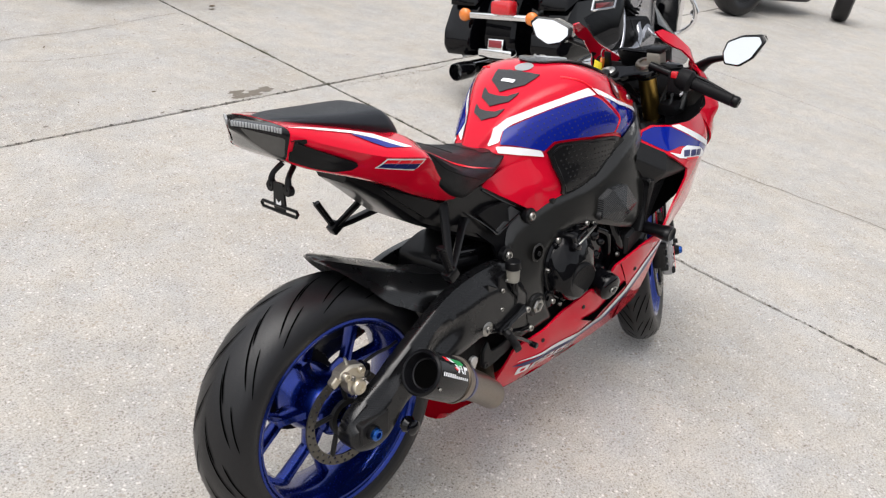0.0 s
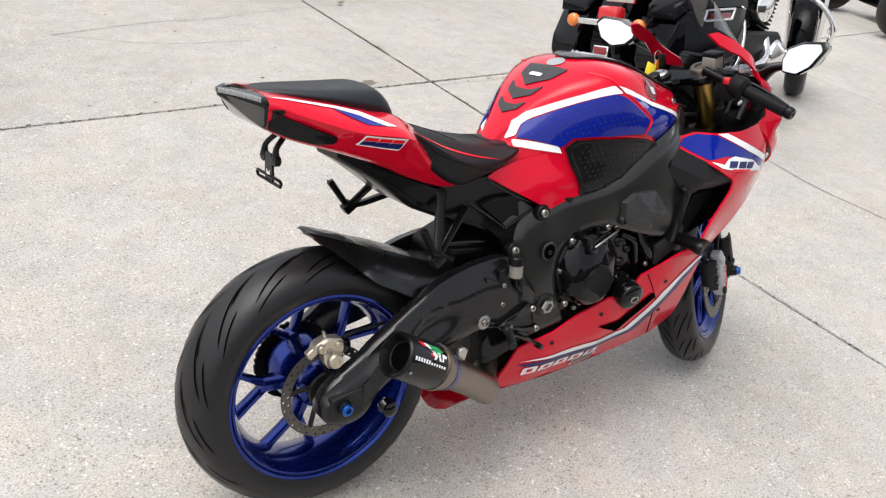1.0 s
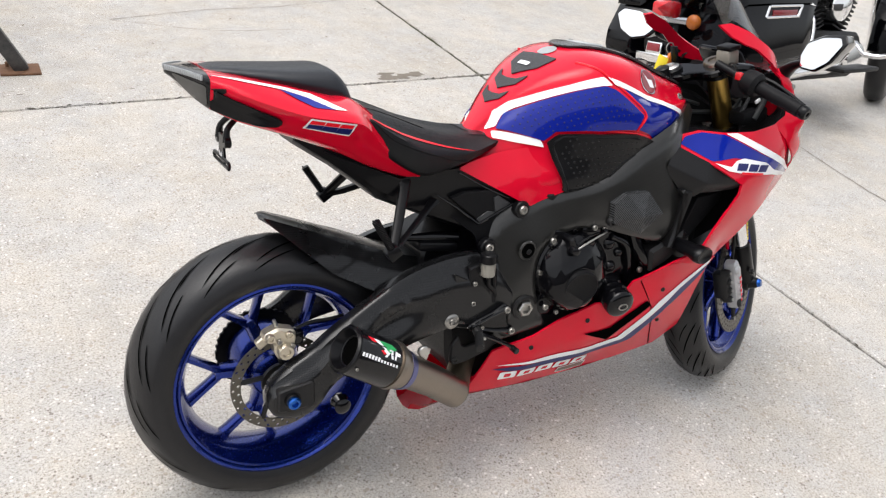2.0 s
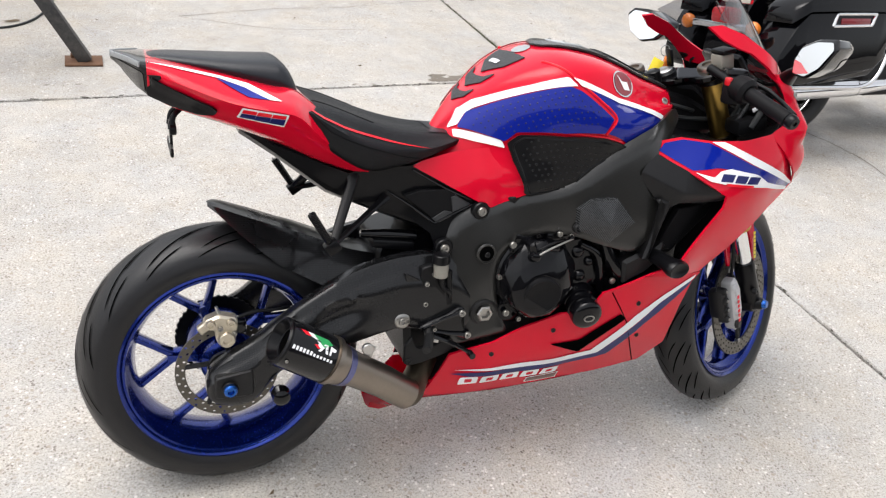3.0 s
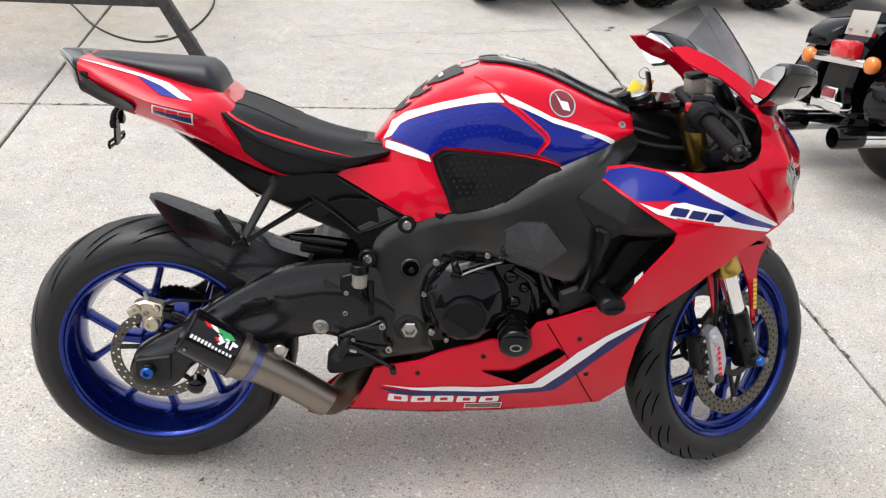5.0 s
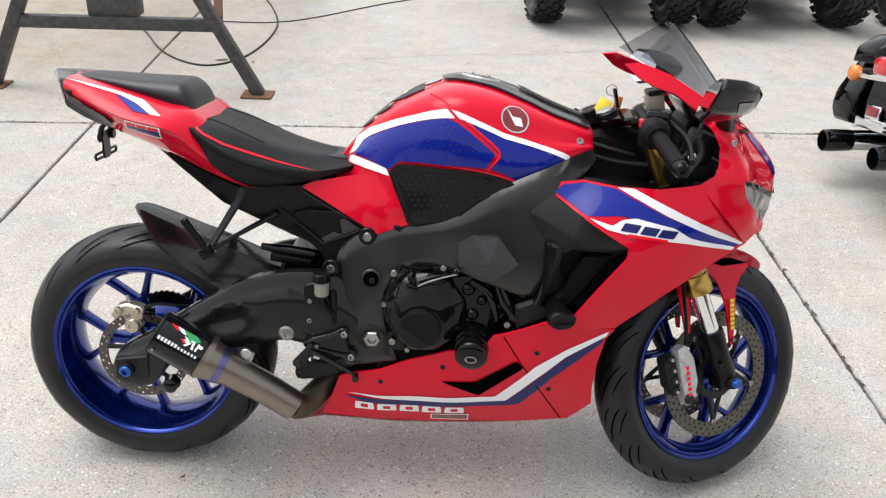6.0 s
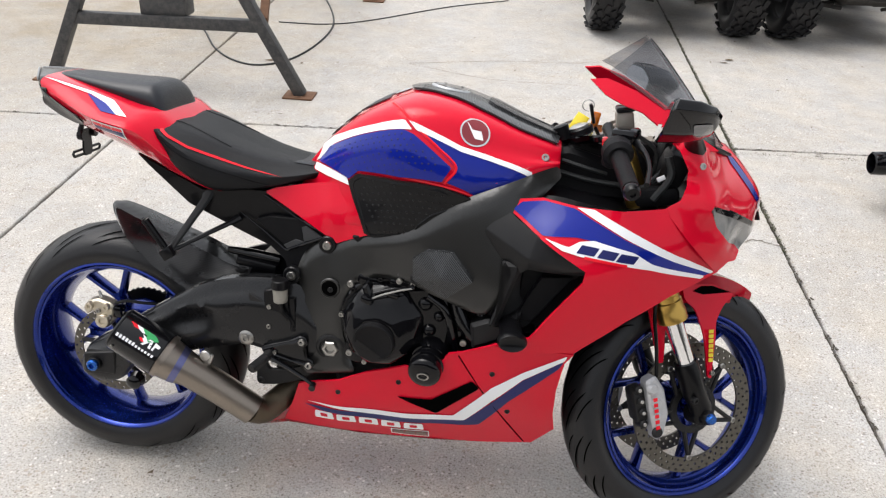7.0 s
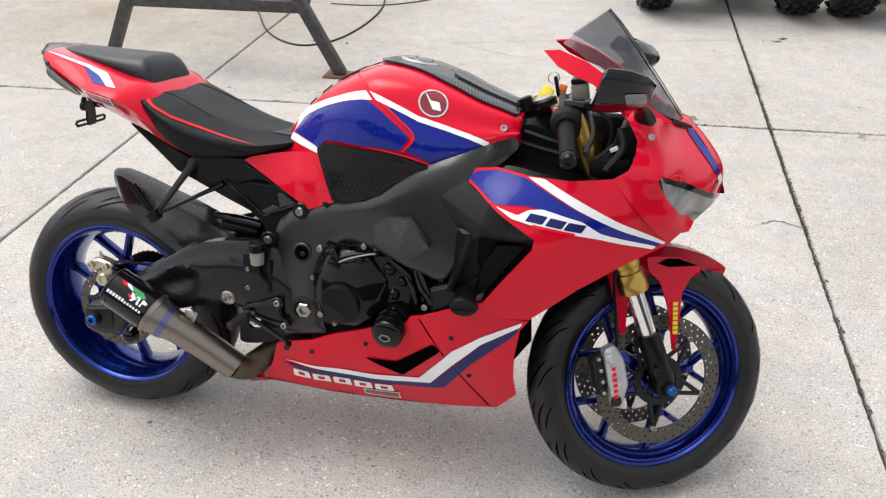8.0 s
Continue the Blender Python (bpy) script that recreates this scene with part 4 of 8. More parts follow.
BELLY_DEPTH = depth_map([(0.455, 0.195, 0.115), (0.48, 0.262, 0.14), (0.53, 0.328, 0.165), (0.668, 0.384, 0.19), (0.757, 0.421, 0.21), (0.88, 0.479, 0.228), (0.95, 0.51, 0.245), (1.125, 0.503, 0.225), (1.09, 0.31, 0.17), (1.05, 0.213, 0.12), (0.819, 0.187, 0.11), (0.643, 0.18, 0.11), (0.93, 0.385, 0.216), (0.76, 0.30, 0.185), (0.60, 0.27, 0.165)])
BELLY = [(0.452, 0.192), (0.482, 0.262), (0.50, 0.318), (0.532, 0.33), (0.60, 0.35), (0.668, 0.384), (0.757, 0.421), (0.80, 0.42), (0.835, 0.437), (0.855, 0.470), (0.885, 0.479), (0.95, 0.511), (1.125, 0.500), (1.108, 0.475), (1.098, 0.40), (1.098, 0.33), (1.106, 0.275), (1.058, 0.213), (0.92, 0.195), (0.819, 0.187), (0.643, 0.180)]
belly, _ = both("belly_fairing", lambda: sheet(BELLY, 0.018, lambda u, v: Vector((u, -BELLY_DEPTH(u, v), v)), 0.006), "red", bike, "red belly fairing with a striped flank")
BELLY_TREE = tree_of(belly)
bm = bmesh.new()
rows = []
for x, w, z in ((0.345, 0.045, 0.150), (0.37, 0.06, 0.147), (0.45, 0.112, 0.185), (0.64, 0.112, 0.178), (0.82, 0.112, 0.185), (0.92, 0.112, 0.193), (1.05, 0.118, 0.212)):
    rows.append([(x, -w, z), (x, -w * 0.7, z - 0.022), (x, 0, z - 0.03), (x, w * 0.7, z - 0.022), (x, w, z)])
skin(bm, rows, closed=False)
bmesh.ops.solidify(bm, geom=bm.faces[:], thickness=0.005)
part("belly_floor", bm, "red", bike, "red underside of the belly fairing")

COWL_DEPTH = depth_map([(1.265, 0.835, 0.215), (1.30, 0.866, 0.212), (1.306, 0.907, 0.196), (1.283, 0.954, 0.182), (1.255, 0.978, 0.175), (1.332, 0.926, 0.176), (1.36, 0.851, 0.212), (1.378, 0.81, 0.208), (1.412, 0.775, 0.178), (1.438, 0.737, 0.148), (1.40, 0.70, 0.176), (1.415, 0.925, 0.040), (1.468, 0.868, 0.045), (1.493, 0.83, 0.035), (1.505, 0.788, 0.012), (1.40, 0.88, 0.135), (1.44, 0.84, 0.118), (1.365, 0.935, 0.115), (1.33, 0.77, 0.228), (1.44, 0.765, 0.14), (1.485, 0.785, 0.055)])
COWL = [(1.268, 0.836), (1.296, 0.858), (1.306, 0.885), (1.306, 0.915), (1.285, 0.952), (1.258, 0.978), (1.32, 0.965), (1.372, 0.945), (1.418, 0.927), (1.468, 0.872), (1.495, 0.832), (1.514, 0.780), (1.500, 0.778), (1.470, 0.798), (1.417, 0.829), (1.362, 0.856), (1.356, 0.845), (1.376, 0.808), (1.410, 0.772), (1.432, 0.758), (1.445, 0.744), (1.436, 0.728), (1.418, 0.728), (1.398, 0.702), (1.33, 0.77)]
COWL_CREASE = np.array([(1.318, 0.958), (1.349, 0.913), (1.365, 0.853), (1.349, 0.913)])


def cowl_put(u, v):
    return Vector((u, -max(0.0, COWL_DEPTH(u, v)) - 0.016 * max(0.0, 1 - rim_gap(u, v, COWL_CREASE) / 0.042), v))


cowl, _ = both("upper_cowl", lambda: sheet(COWL, 0.008, cowl_put, 0.005), "red", bike, "red nose cowl")
COWL_TREE = tree_of(cowl)
rows = []
for u, v in [q[:2] for q in curve_pts([(1.372, 0.945, 0), (1.418, 0.927, 0), (1.468, 0.872, 0), (1.495, 0.832, 0), (1.514, 0.780, 0)], 5)]:
    d = max(0.003, COWL_DEPTH(u, v)) + 0.001
    swell = min(0.012, 0.25 * d)
    rows.append([(u + swell * (1 - k * k), d * k, v + 0.5 * swell * (1 - k * k)) for k in (-1, -0.6, -0.25, 0, 0.25, 0.6, 1)])
bm = skin(bmesh.new(), rows, closed=False)
part("nose_ridge", bm, "red", cowl, "rounded red ridge of the nose")
LAMP = [(1.360, 0.851), (1.417, 0.826), (1.470, 0.795), (1.499, 0.776), (1.490, 0.768), (1.445, 0.744), (1.432, 0.757), (1.410, 0.771), (1.376, 0.807)]
lamp, _ = both("headlamp", lambda: sheet(LAMP, 0.008, lambda u, v: Vector((u - 0.006, -max(0.0, COWL_DEPTH(u, v) - 0.010), v)), 0.003), "stone", bike, "grey headlamp under a clear lens")
both("headlamp_lens", lambda: sheet(LAMP, 0.008, lambda u, v: Vector((u - 0.001, -max(0.0, COWL_DEPTH(u, v) - 0.002), v)), 0.001), "lampglass", lamp, "clear headlamp lens")
both("lamp_brow", lambda: sheet([(1.362, 0.858), (1.417, 0.831), (1.470, 0.800), (1.502, 0.779), (1.497, 0.773), (1.466, 0.791), (1.416, 0.819), (1.372, 0.838)], 0.008, lambda u, v: Vector((u + 0.0005, -max(0.0, COWL_DEPTH(u, v) - 0.0005), v)), 0.002), "gloss", lamp, "black upper edge of the headlamp")
bm = bmesh.new()
prism(bm, fillet([(1.30, 0.80), (1.36, 0.85), (1.42, 0.82), (1.45, 0.78), (1.42, 0.74), (1.36, 0.72)], 0.02), -0.07, 0.07, 0.01)
part("lamp_housing", bm, "black", bike)

# red edges of the screen, from the ears down to the nose
EAR_DEPTH = depth_map([(1.10, 1.072, 0.140), (1.135, 1.08, 0.140), (1.19, 1.06, 0.152), (1.195, 1.018, 0.170), (1.26, 1.02, 0.162), (1.285, 0.954, 0.182), (1.36, 0.948, 0.125), (1.33, 0.975, 0.135)])
EAR = [(1.096, 1.074), (1.13, 1.078), (1.19, 1.058), (1.25, 1.024), (1.32, 0.980), (1.375, 0.946), (1.34, 0.945), (1.290, 0.955), (1.247, 0.990), (1.204, 1.019), (1.166, 1.030), (1.128, 1.047)]
both("screen_surround", lambda: sheet(EAR, 0.014, lambda u, v: Vector((u, -EAR_DEPTH(u, v), v)), 0.006), "red", bike, "red surround of the windscreen")

SCREEN = [  # middle x and height, half width, edge x and height
    (1.216, 1.157, 0.124, 1.132, 1.090),
    (1.245, 1.128, 0.136, 1.162, 1.076),
    (1.285, 1.082, 0.150, 1.205, 1.052),
    (1.330, 1.028, 0.152, 1.262, 1.018),
    (1.375, 0.972, 0.130, 1.322, 0.978),
    (1.405, 0.935, 0.085, 1.372, 0.948),
    (1.420, 0.918, 0.045, 1.404, 0.930),
]
rows = []
for cx, cz, w, ex, ez in curve_pts(SCREEN, 4):
    row = []
    for k in range(-16, 17):
        u = k / 16
        flat = min(1, max(0, (abs(u) - 0.36) / 0.64)) ** 1.15
        row.append((cx + (ex - cx) * flat, -w * u, cz + (ez - cz) * flat))
    rows.append(row)
bm = skin(bmesh.new(), rows, closed=False)
screen = part("windscreen", bm, "smoke", bike, "smoked clear double-bubble windscreen", sharp=70)
for s in (-1, 1):
    bm = bmesh.new()
    tube(bm, [(r[16 + 6 * s][0], r[16 + 6 * s][1], r[16 + 6 * s][2] + 0.001) for r in rows], 0.0008, 6)
    part("screen_rib", bm, "gloss", screen, m=None)
bm = bmesh.new()
tube(bm, [(1.372, -0.088, 0.945), (1.405, -0.05, 0.93), (1.424, 0, 0.918), (1.405, 0.05, 0.93), (1.372, 0.088, 0.945)], 0.006, 8, 4)
part("screen_seal", bm, "black", screen)

def line_inside(shell, material="matte"):
    """Gives a body panel an unpainted black inner face."""
    shell.data.materials.append(M[material])
    side = 1 if sum(v.co.y for v in shell.data.vertices) > 0 else -1
    for f in shell.data.polygons:
        if f.normal.y * side < -0.2:
            f.material_index = 1


for shell in [ob for ob in bike.children if ob.name.split(".")[0] in ("side_fairing", "upper_cowl", "belly_fairing")]:
    line_inside(shell)

# black liner that closes the belly fairing below the engine's side
for side in (-1, 1):
    rows = [[(x, side * 0.10, z - 0.010), (x, side * (BELLY_DEPTH(x, z) - 0.040), z - 0.006), (x, side * (BELLY_DEPTH(x, z) - 0.012), z)] for x, z in ((0.56, 0.315), (0.66, 0.345), (0.75, 0.385), (0.84, 0.405), (0.90, 0.455), (0.97, 0.485), (1.04, 0.500))]
    bm = skin(bmesh.new(), rows, closed=False)
    thicken(bm, -0.003)
    part("belly_liner", bm, "matte", bike, "black inner liner of the belly fairing")

# ---- air duct between the frame and the fairing ----
DUCT_DEPTH = depth_map([(0.94, 0.77, 0.203), (1.035, 0.756, 0.238), (1.11, 0.695, 0.250), (1.0, 0.60, 0.215), (0.95, 0.53, 0.225), (1.05, 0.66, 0.20), (0.96, 0.68, 0.222), (1.06, 0.72, 0.245)])
DUCT = [(0.93, 0.768), (0.955, 0.802), (1.035, 0.757), (1.122, 0.702), (1.118, 0.68), (1.02, 0.545), (0.955, 0.515), (0.925, 0.55), (0.972, 0.62), (0.985, 0.69), (0.975, 0.735)]
both("air_duct", lambda: sheet(DUCT, 0.018, lambda u, v: Vector((u, 0.026 - DUCT_DEPTH(u, v), v)), 0.01), "duct", bike, "satin black air duct cover")
HOOD = {  # corners of the hood over the duct: upper facet, ridge, lower facet
    "a": (0.913, 0.222, 0.762), "b": (0.955, 0.197, 0.800), "c": (1.024, 0.246, 0.764), "e": (1.118, 0.262, 0.704), "r": (1.009, 0.262, 0.716),
    "m": (0.916, 0.216, 0.745), "l": (0.966, 0.230, 0.687), "k": (0.994, 0.240, 0.680), "n": (1.012, 0.250, 0.694), "f": (1.118, 0.250, 0.690), "g": (1.06, 0.236, 0.684),
}
for side in (-1, 1):
    bm = bmesh.new()
    hood = {k: bm.verts.new((x, side * y, z)) for k, (x, y, z) in HOOD.items()}
    for keys in ("abcr", "cer", "arlm", "rnkl", "efgn", "ren"):
        bm.faces.new([hood[k] for k in keys])
    bmesh.ops.bevel(bm, geom=[e for e in bm.edges if len(e.link_faces) == 2], offset=0.004, segments=3, profile=0.5, affect="EDGES")
    part("duct_hood", bm, "duct", bike, "faceted satin black duct hood", sharp=50)
    bm = bmesh.new()
    prism(bm, fillet([(0.952, 0.700), (0.990, 0.700), (0.995, 0.683), (0.975, 0.620), (0.956, 0.552), (0.938, 0.552), (0.957, 0.620), (0.968, 0.680)], 0.004), side * 0.19, side * 0.243, 0.008)
    part("duct_rib", bm, "duct", bike, "black upright duct rib")
    bm = bmesh.new()
    prism(bm, fillet([(0.897, 0.545), (0.936, 0.562), (0.960, 0.553), (1.005, 0.590), (1.000, 0.545), (0.963, 0.512), (0.905, 0.487)], 0.006), side * 0.17, side * 0.226, 0.008)
    part("duct_foot", bm, "duct", bike, "black lower foot of the duct")
    bm = bmesh.new()
    prism(bm, [(1.04, 0.665), (1.105, 0.672), (1.03, 0.565), (0.99, 0.56), (1.01, 0.61)], side * 0.19, side * 0.214, 0.002)
    part("duct_mouth", bm, "matte", bike, "dark duct opening")
    bm = bmesh.new()
    prism(bm, fillet([(1.00, 0.72), (1.12, 0.735), (1.165, 0.70), (1.15, 0.64), (1.05, 0.54), (0.99, 0.55)], 0.01), side * 0.172, side * 0.188, 0.004)
    part("duct_wall", bm, "matte", bike)
    bm = bmesh.new()
    rows = [[(x, side * y, low), (x + 0.01, side * y, 0.70), (x + 0.03, side * y, 0.80)] for x, y, low in ((1.10, 0.165, 0.53), (1.15, 0.192, 0.57), (1.20, 0.212, 0.61), (1.235, 0.214, 0.64))]
    skin(bm, rows, closed=False)
    bmesh.ops.solidify(bm, geom=bm.faces[:], thickness=0.004)
    part("duct_back", bm, "matte", bike, "black inner baffle behind the duct")
    bm = bmesh.new()
    lathe(bm, [(0.014, 0.0), (0.019, 0.012), (0.021, 0.07), (0.026, 0.088), (0.026, 0.100), (0.023, 0.106), (0.018, 0.102), (0.0, 0.100)], along((0.980, side * 0.205, 0.556), (0.993, side * 0.312, 0.549)) @ Matrix.Diagonal((1.2, 1, 0.82, 1)), 28)
    part("frame_slider", bm, "black", bike, "black frame slider puck")

# radiator, airbox and bits that close the view through the machine
bm = bmesh.new()
box(bm, (1.065, 0, 0.60), (0.05, 0.32, 0.24), 0.006)
part("radiator", bm, "cast", bike)
bm = bmesh.new()
prism(bm, fillet([(0.60, 0.70), (0.90, 0.80), (1.04, 0.83), (1.22, 0.80), (1.25, 0.70), (1.05, 0.60), (0.70, 0.60)], 0.03), -0.16, 0.16, 0.012)
part("airbox", bm, "black", bike)


def bolt(p, r=0.008, way=(0, -1, 0), deep=0.006, material="bolt", parent=None):
    """A round-headed screw with a hex socket."""
    w = Vector(way).normalized()
    bm = bmesh.new()
    lathe(bm, [(r, 0), (r, deep * 0.7), (r * 0.86, deep), (r * 0.5, deep), (r * 0.45, deep * 0.45), (0, deep * 0.45)], along(p, Vector(p) + w), 14)
    return part("bolt", bm, material, parent or bike)


# ---- engine ----
CLUTCH_RINGS = [  # radius, middle x, y and height: a round flange, then a nine-sided dome that leans down to its disc
    (0.104, 0.703, -0.150, 0.510),
    (0.104, 0.703, -0.168, 0.510),
    (0.100, 0.703, -0.173, 0.509),
]
DOME_RINGS = [
    (0.0985, 0.703, -0.171, 0.509),
    (0.0945, 0.701, -0.190, 0.505),
    (0.076, 0.696, -0.212, 0.493),
    (0.053, 0.691, -0.224, 0.481),
]
bm = bmesh.new()
skin(bm, [[(x + r * math.cos(a), y, z + r * math.sin(a)) for a in (2 * math.pi * k / 56 for k in range(56))] for r, x, y, z in CLUTCH_RINGS])
clutch = part("clutch_cover", bm, "engine", bike, "glossy black faceted clutch cover")
bm = bmesh.new()
FACETS = [0.1, 0.75, 1.3, 1.95, 2.65, 3.3, 3.9, 4.6, 5.2, 5.75]
skin(bm, [[(x + r * math.cos(a + 0.25 * n), y, z + r * math.sin(a + 0.25 * n)) for a in FACETS] for n, (r, x, y, z) in enumerate(DOME_RINGS)])
bmesh.ops.triangulate(bm, faces=[f for f in bm.faces if len(f.verts) == 4])
bmesh.ops.bevel(bm, geom=[e for e in bm.edges if len(e.link_faces) == 2], offset=0.0035, segments=2, profile=0.6, affect="EDGES")
part("faceted_dome", bm, "engine", clutch, sharp=14)
DISC = along((0.691, -0.218, 0.481), (0.689, -0.236, 0.478))
part("cover_disc", lathe(bmesh.new(), [(0.047, 0.0), (0.046, 0.010), (0.043, 0.0125), (0.040, 0.0105), (0, 0.0105)], DISC, 48), "matte", clutch, "dull black round centre")
bm = bmesh.new()
prism(bm, fillet([(0.655, 0.600), (0.668, 0.608), (0.682, 0.575), (0.690, 0.545), (0.676, 0.542), (0.664, 0.566)], 0.004), -0.170, -0.213, 0.005)
part("cover_web", bm, "engine", clutch)
for k in range(9):
    a = 2 * math.pi * k / 9 + 0.3
    bolt((0.703 + 0.100 * math.cos(a), -0.171, 0.510 + 0.100 * math.sin(a)), 0.006, deep=0.01, material="bolt" if k in (1, 4, 6) else "engine")
# lobed casting between the clutch and the timing cover
bm = bmesh.new()
prism(bm, fillet([(0.742, 0.598), (0.800, 0.606), (0.838, 0.575), (0.856, 0.515), (0.848, 0.462), (0.800, 0.455), (0.776, 0.490), (0.772, 0.545)], 0.012), -0.140, -0.186, 0.009)
part("side_casting", bm, "engine", bike, "glossy black engine side casting")
for c, r in (((0.794, 0.566), 0.013), ((0.826, 0.540), 0.010), ((0.806, 0.505), 0.012)):
    bm = bmesh.new()
    lathe(bm, [(r * 1.5, -0.004), (r * 1.25, 0.003), (r * 0.95, 0.009), (r * 0.6, 0.012), (0, 0.013)], along((c[0], -0.184, c[1]), (c[0], -0.2, c[1])), 14)
    part("casting_boss", bm, "engine", bike)
bm = bmesh.new()
tube(bm, [(0.672, -0.212, 0.572), (0.70, -0.216, 0.588), (0.742, -0.212, 0.602), (0.765, -0.206, 0.606)], 0.0022, 8, 3)
part("clutch_cable", bm, "bolt", bike, "bare steel clutch cable end")
for c, size, turn in (((0.668, -0.213, 0.574), (0.026, 0.022, 0.018), 25), ((0.765, -0.20, 0.607), (0.014, 0.016, 0.012), 10), ((0.722, -0.196, 0.585), (0.030, 0.020, 0.014), 12)):
    bm = bmesh.new()
    box(bm, c, size, 0.006, Matrix.Rotation(radians(turn), 4, "Y"))
    part("engine_boss", bm, "engine", bike)
pulse = part("timing_cover", lathe(bmesh.new(), [(0.060, 0), (0.060, 0.026), (0.052, 0.040), (0.049, 0.052), (0.043, 0.054), (0.043, 0.060), (0.048, 0.062), (0.048, 0.074), (0.042, 0.076), (0.042, 0.082), (0.047, 0.084), (0.047, 0.098), (0.0455, 0.103), (0.041, 0.1075), (0.030, 0.1105), (0.015, 0.1120), (0.0, 0.1125)], along((0.814, -0.148, 0.448), (0.806, -0.250, 0.424)) @ Matrix.Diagonal((0.80, 0.95, 0.80, 1)), 40), "engine", bike, "black crash-protected timing cover")
bm = bmesh.new()
lathe(bm, [(0.013, 0), (0.017, 0), (0.017, 0.003), (0.013, 0.003)], along((0.8060, -0.2515, 0.4232), (0.8052, -0.2622, 0.4207)) @ Matrix.Diagonal((0.8, 1, 0.55, 1)), 28, closed=True)
part("badge_ring", bm, "bolt", pulse, "pale oval maker's badge")
for c, size, turn in (((0.79, -0.155, 0.545), (0.07, 0.05, 0.06), 20), ((0.835, -0.16, 0.53), (0.05, 0.04, 0.09), -25), ((0.87, -0.16, 0.50), (0.05, 0.05, 0.06), 10), ((0.64, -0.155, 0.43), (0.06, 0.03, 0.07), 15), ((0.76, -0.155, 0.415), (0.09, 0.04, 0.05), -20), ((0.66, -0.16, 0.60), (0.05, 0.03, 0.03), 15), ((0.74, -0.17, 0.605), (0.06, 0.03, 0.025), 0), ((0.91, -0.15, 0.46), (0.08, 0.06, 0.08), 30)):
    bm = bmesh.new()
    box(bm, c, size, 0.008, Matrix.Rotation(radians(turn), 4, "Y"))
    part("engine_boss", bm, "engine", bike)
for pts, r in (([(0.86, -0.19, 0.59), (0.88, -0.20, 0.54), (0.91, -0.20, 0.50), (0.93, -0.19, 0.46)], 0.016), ([(0.80, -0.185, 0.585), (0.84, -0.195, 0.56), (0.86, -0.19, 0.50), (0.87, -0.18, 0.455)], 0.010), ([(0.755, -0.19, 0.600), (0.72, -0.2, 0.598), (0.68, -0.205, 0.585)], 0.003), ([(0.90, -0.18, 0.58), (0.94, -0.19, 0.52), (0.96, -0.18, 0.48)], 0.012)):
    bm = bmesh.new()
    tube(bm, pts, r, 10, 4)
    part("hose", bm, "gloss", bike)
for p, r in (((0.625, -0.185, 0.595), 0.008), ((0.735, -0.195, 0.617), 0.007), ((0.765, -0.195, 0.612), 0.006), ((0.885, -0.205, 0.492), 0.008), ((0.625, -0.18, 0.425), 0.008), ((0.66, -0.178, 0.405), 0.006), ((0.755, -0.195, 0.395), 0.006)):
    bolt(p, r)

# frame fittings
for p, r in (((0.56, -0.130, 0.665), 0.012), ((0.477, -0.128, 0.583), 0.012)):
    bm = bmesh.new()
    lathe(bm, [(r * 1.7, 0), (r * 1.7, 0.014), (r * 1.5, 0.017), (0, 0.017)], along(p, Vector(p) + Vector((0, -1, 0))), 24)
    part("frame_boss", bm, "black", bike)
    bolt((p[0], p[1] - 0.016, p[2]), r * 0.9, deep=0.007)
pivot = part("pivot_ring", lathe(bmesh.new(), [(0.034, 0), (0.034, 0.006), (0.030, 0.009), (0.026, 0.009), (0.024, 0.003), (0, 0.003)], along((0.577, -0.160, 0.424), (0.577, -0.170, 0.423)), 32), "cast", bike, "black swingarm pivot ring")
bm = bmesh.new()
lathe(bm, [(0.021, 0), (0.021, 0.010), (0.018, 0.013), (0.012, 0.013), (0.010, 0.006), (0, 0.006)], along((0.577, -0.162, 0.424), (0.577, -0.175, 0.423)), 6)
part("pivot_nut", bm, "bolt", pivot, "worn zinc hexagon nut")
bm = bmesh.new()
HOLE = along((0.572, -FRAME_DEPTH(0.572, 0.570) - 0.008, 0.570), (0.572, -FRAME_DEPTH(0.572, 0.570) - 0.02, 0.570))
lathe(bm, [(0.024, 0), (0.024, 0.002), (0.022, 0.004), (0.0185, 0.0035), (0.0175, 0.001)], HOLE, 28, closed=True)
hole = part("hole_rim", bm, "frame", bike)
part("frame_hole", lathe(bmesh.new(), [(0.0185, 0.0), (0.0185, 0.0032), (0, 0.0032)], HOLE, 24), "groove", hole, "dark recessed frame hole")
bolt((0.574, -FRAME_DEPTH(0.572, 0.570) - 0.0105, 0.567), 0.0065, deep=0.003, material="cast", parent=hole)
ACCENT = [(0.765, 0.680), (0.795, 0.702), (0.850, 0.706), (0.898, 0.650), (0.842, 0.603), (0.768, 0.632)]
bm = bmesh.new()
mid = Vector((0.832, -0.240, 0.650))
ringp = [Vector((u, -FRAME_DEPTH(u, v) - 0.001, v)) for u, v in ACCENT]
ringq = [p + Vector((0, -0.020, 0)) for p in ringp]
vs = [[bm.verts.new(p) for p in r] for r in (ringp, ringq)]
tip = bm.verts.new(mid + Vector((0, -0.012, 0)))
for i in range(len(ACCENT)):
    j = (i + 1) % len(ACCENT)
    bm.faces.new((vs[0][i], vs[0][j], vs[1][j], vs[1][i]))
    bm.faces.new((vs[1][i], vs[1][j], tip))
part("frame_guard", bm, "carbon_big", bike, "faceted striped carbon frame guard", sharp=8)
bolt((0.772, -0.206, 0.632), 0.012, deep=0.012, material="cast")
bm = bmesh.new()
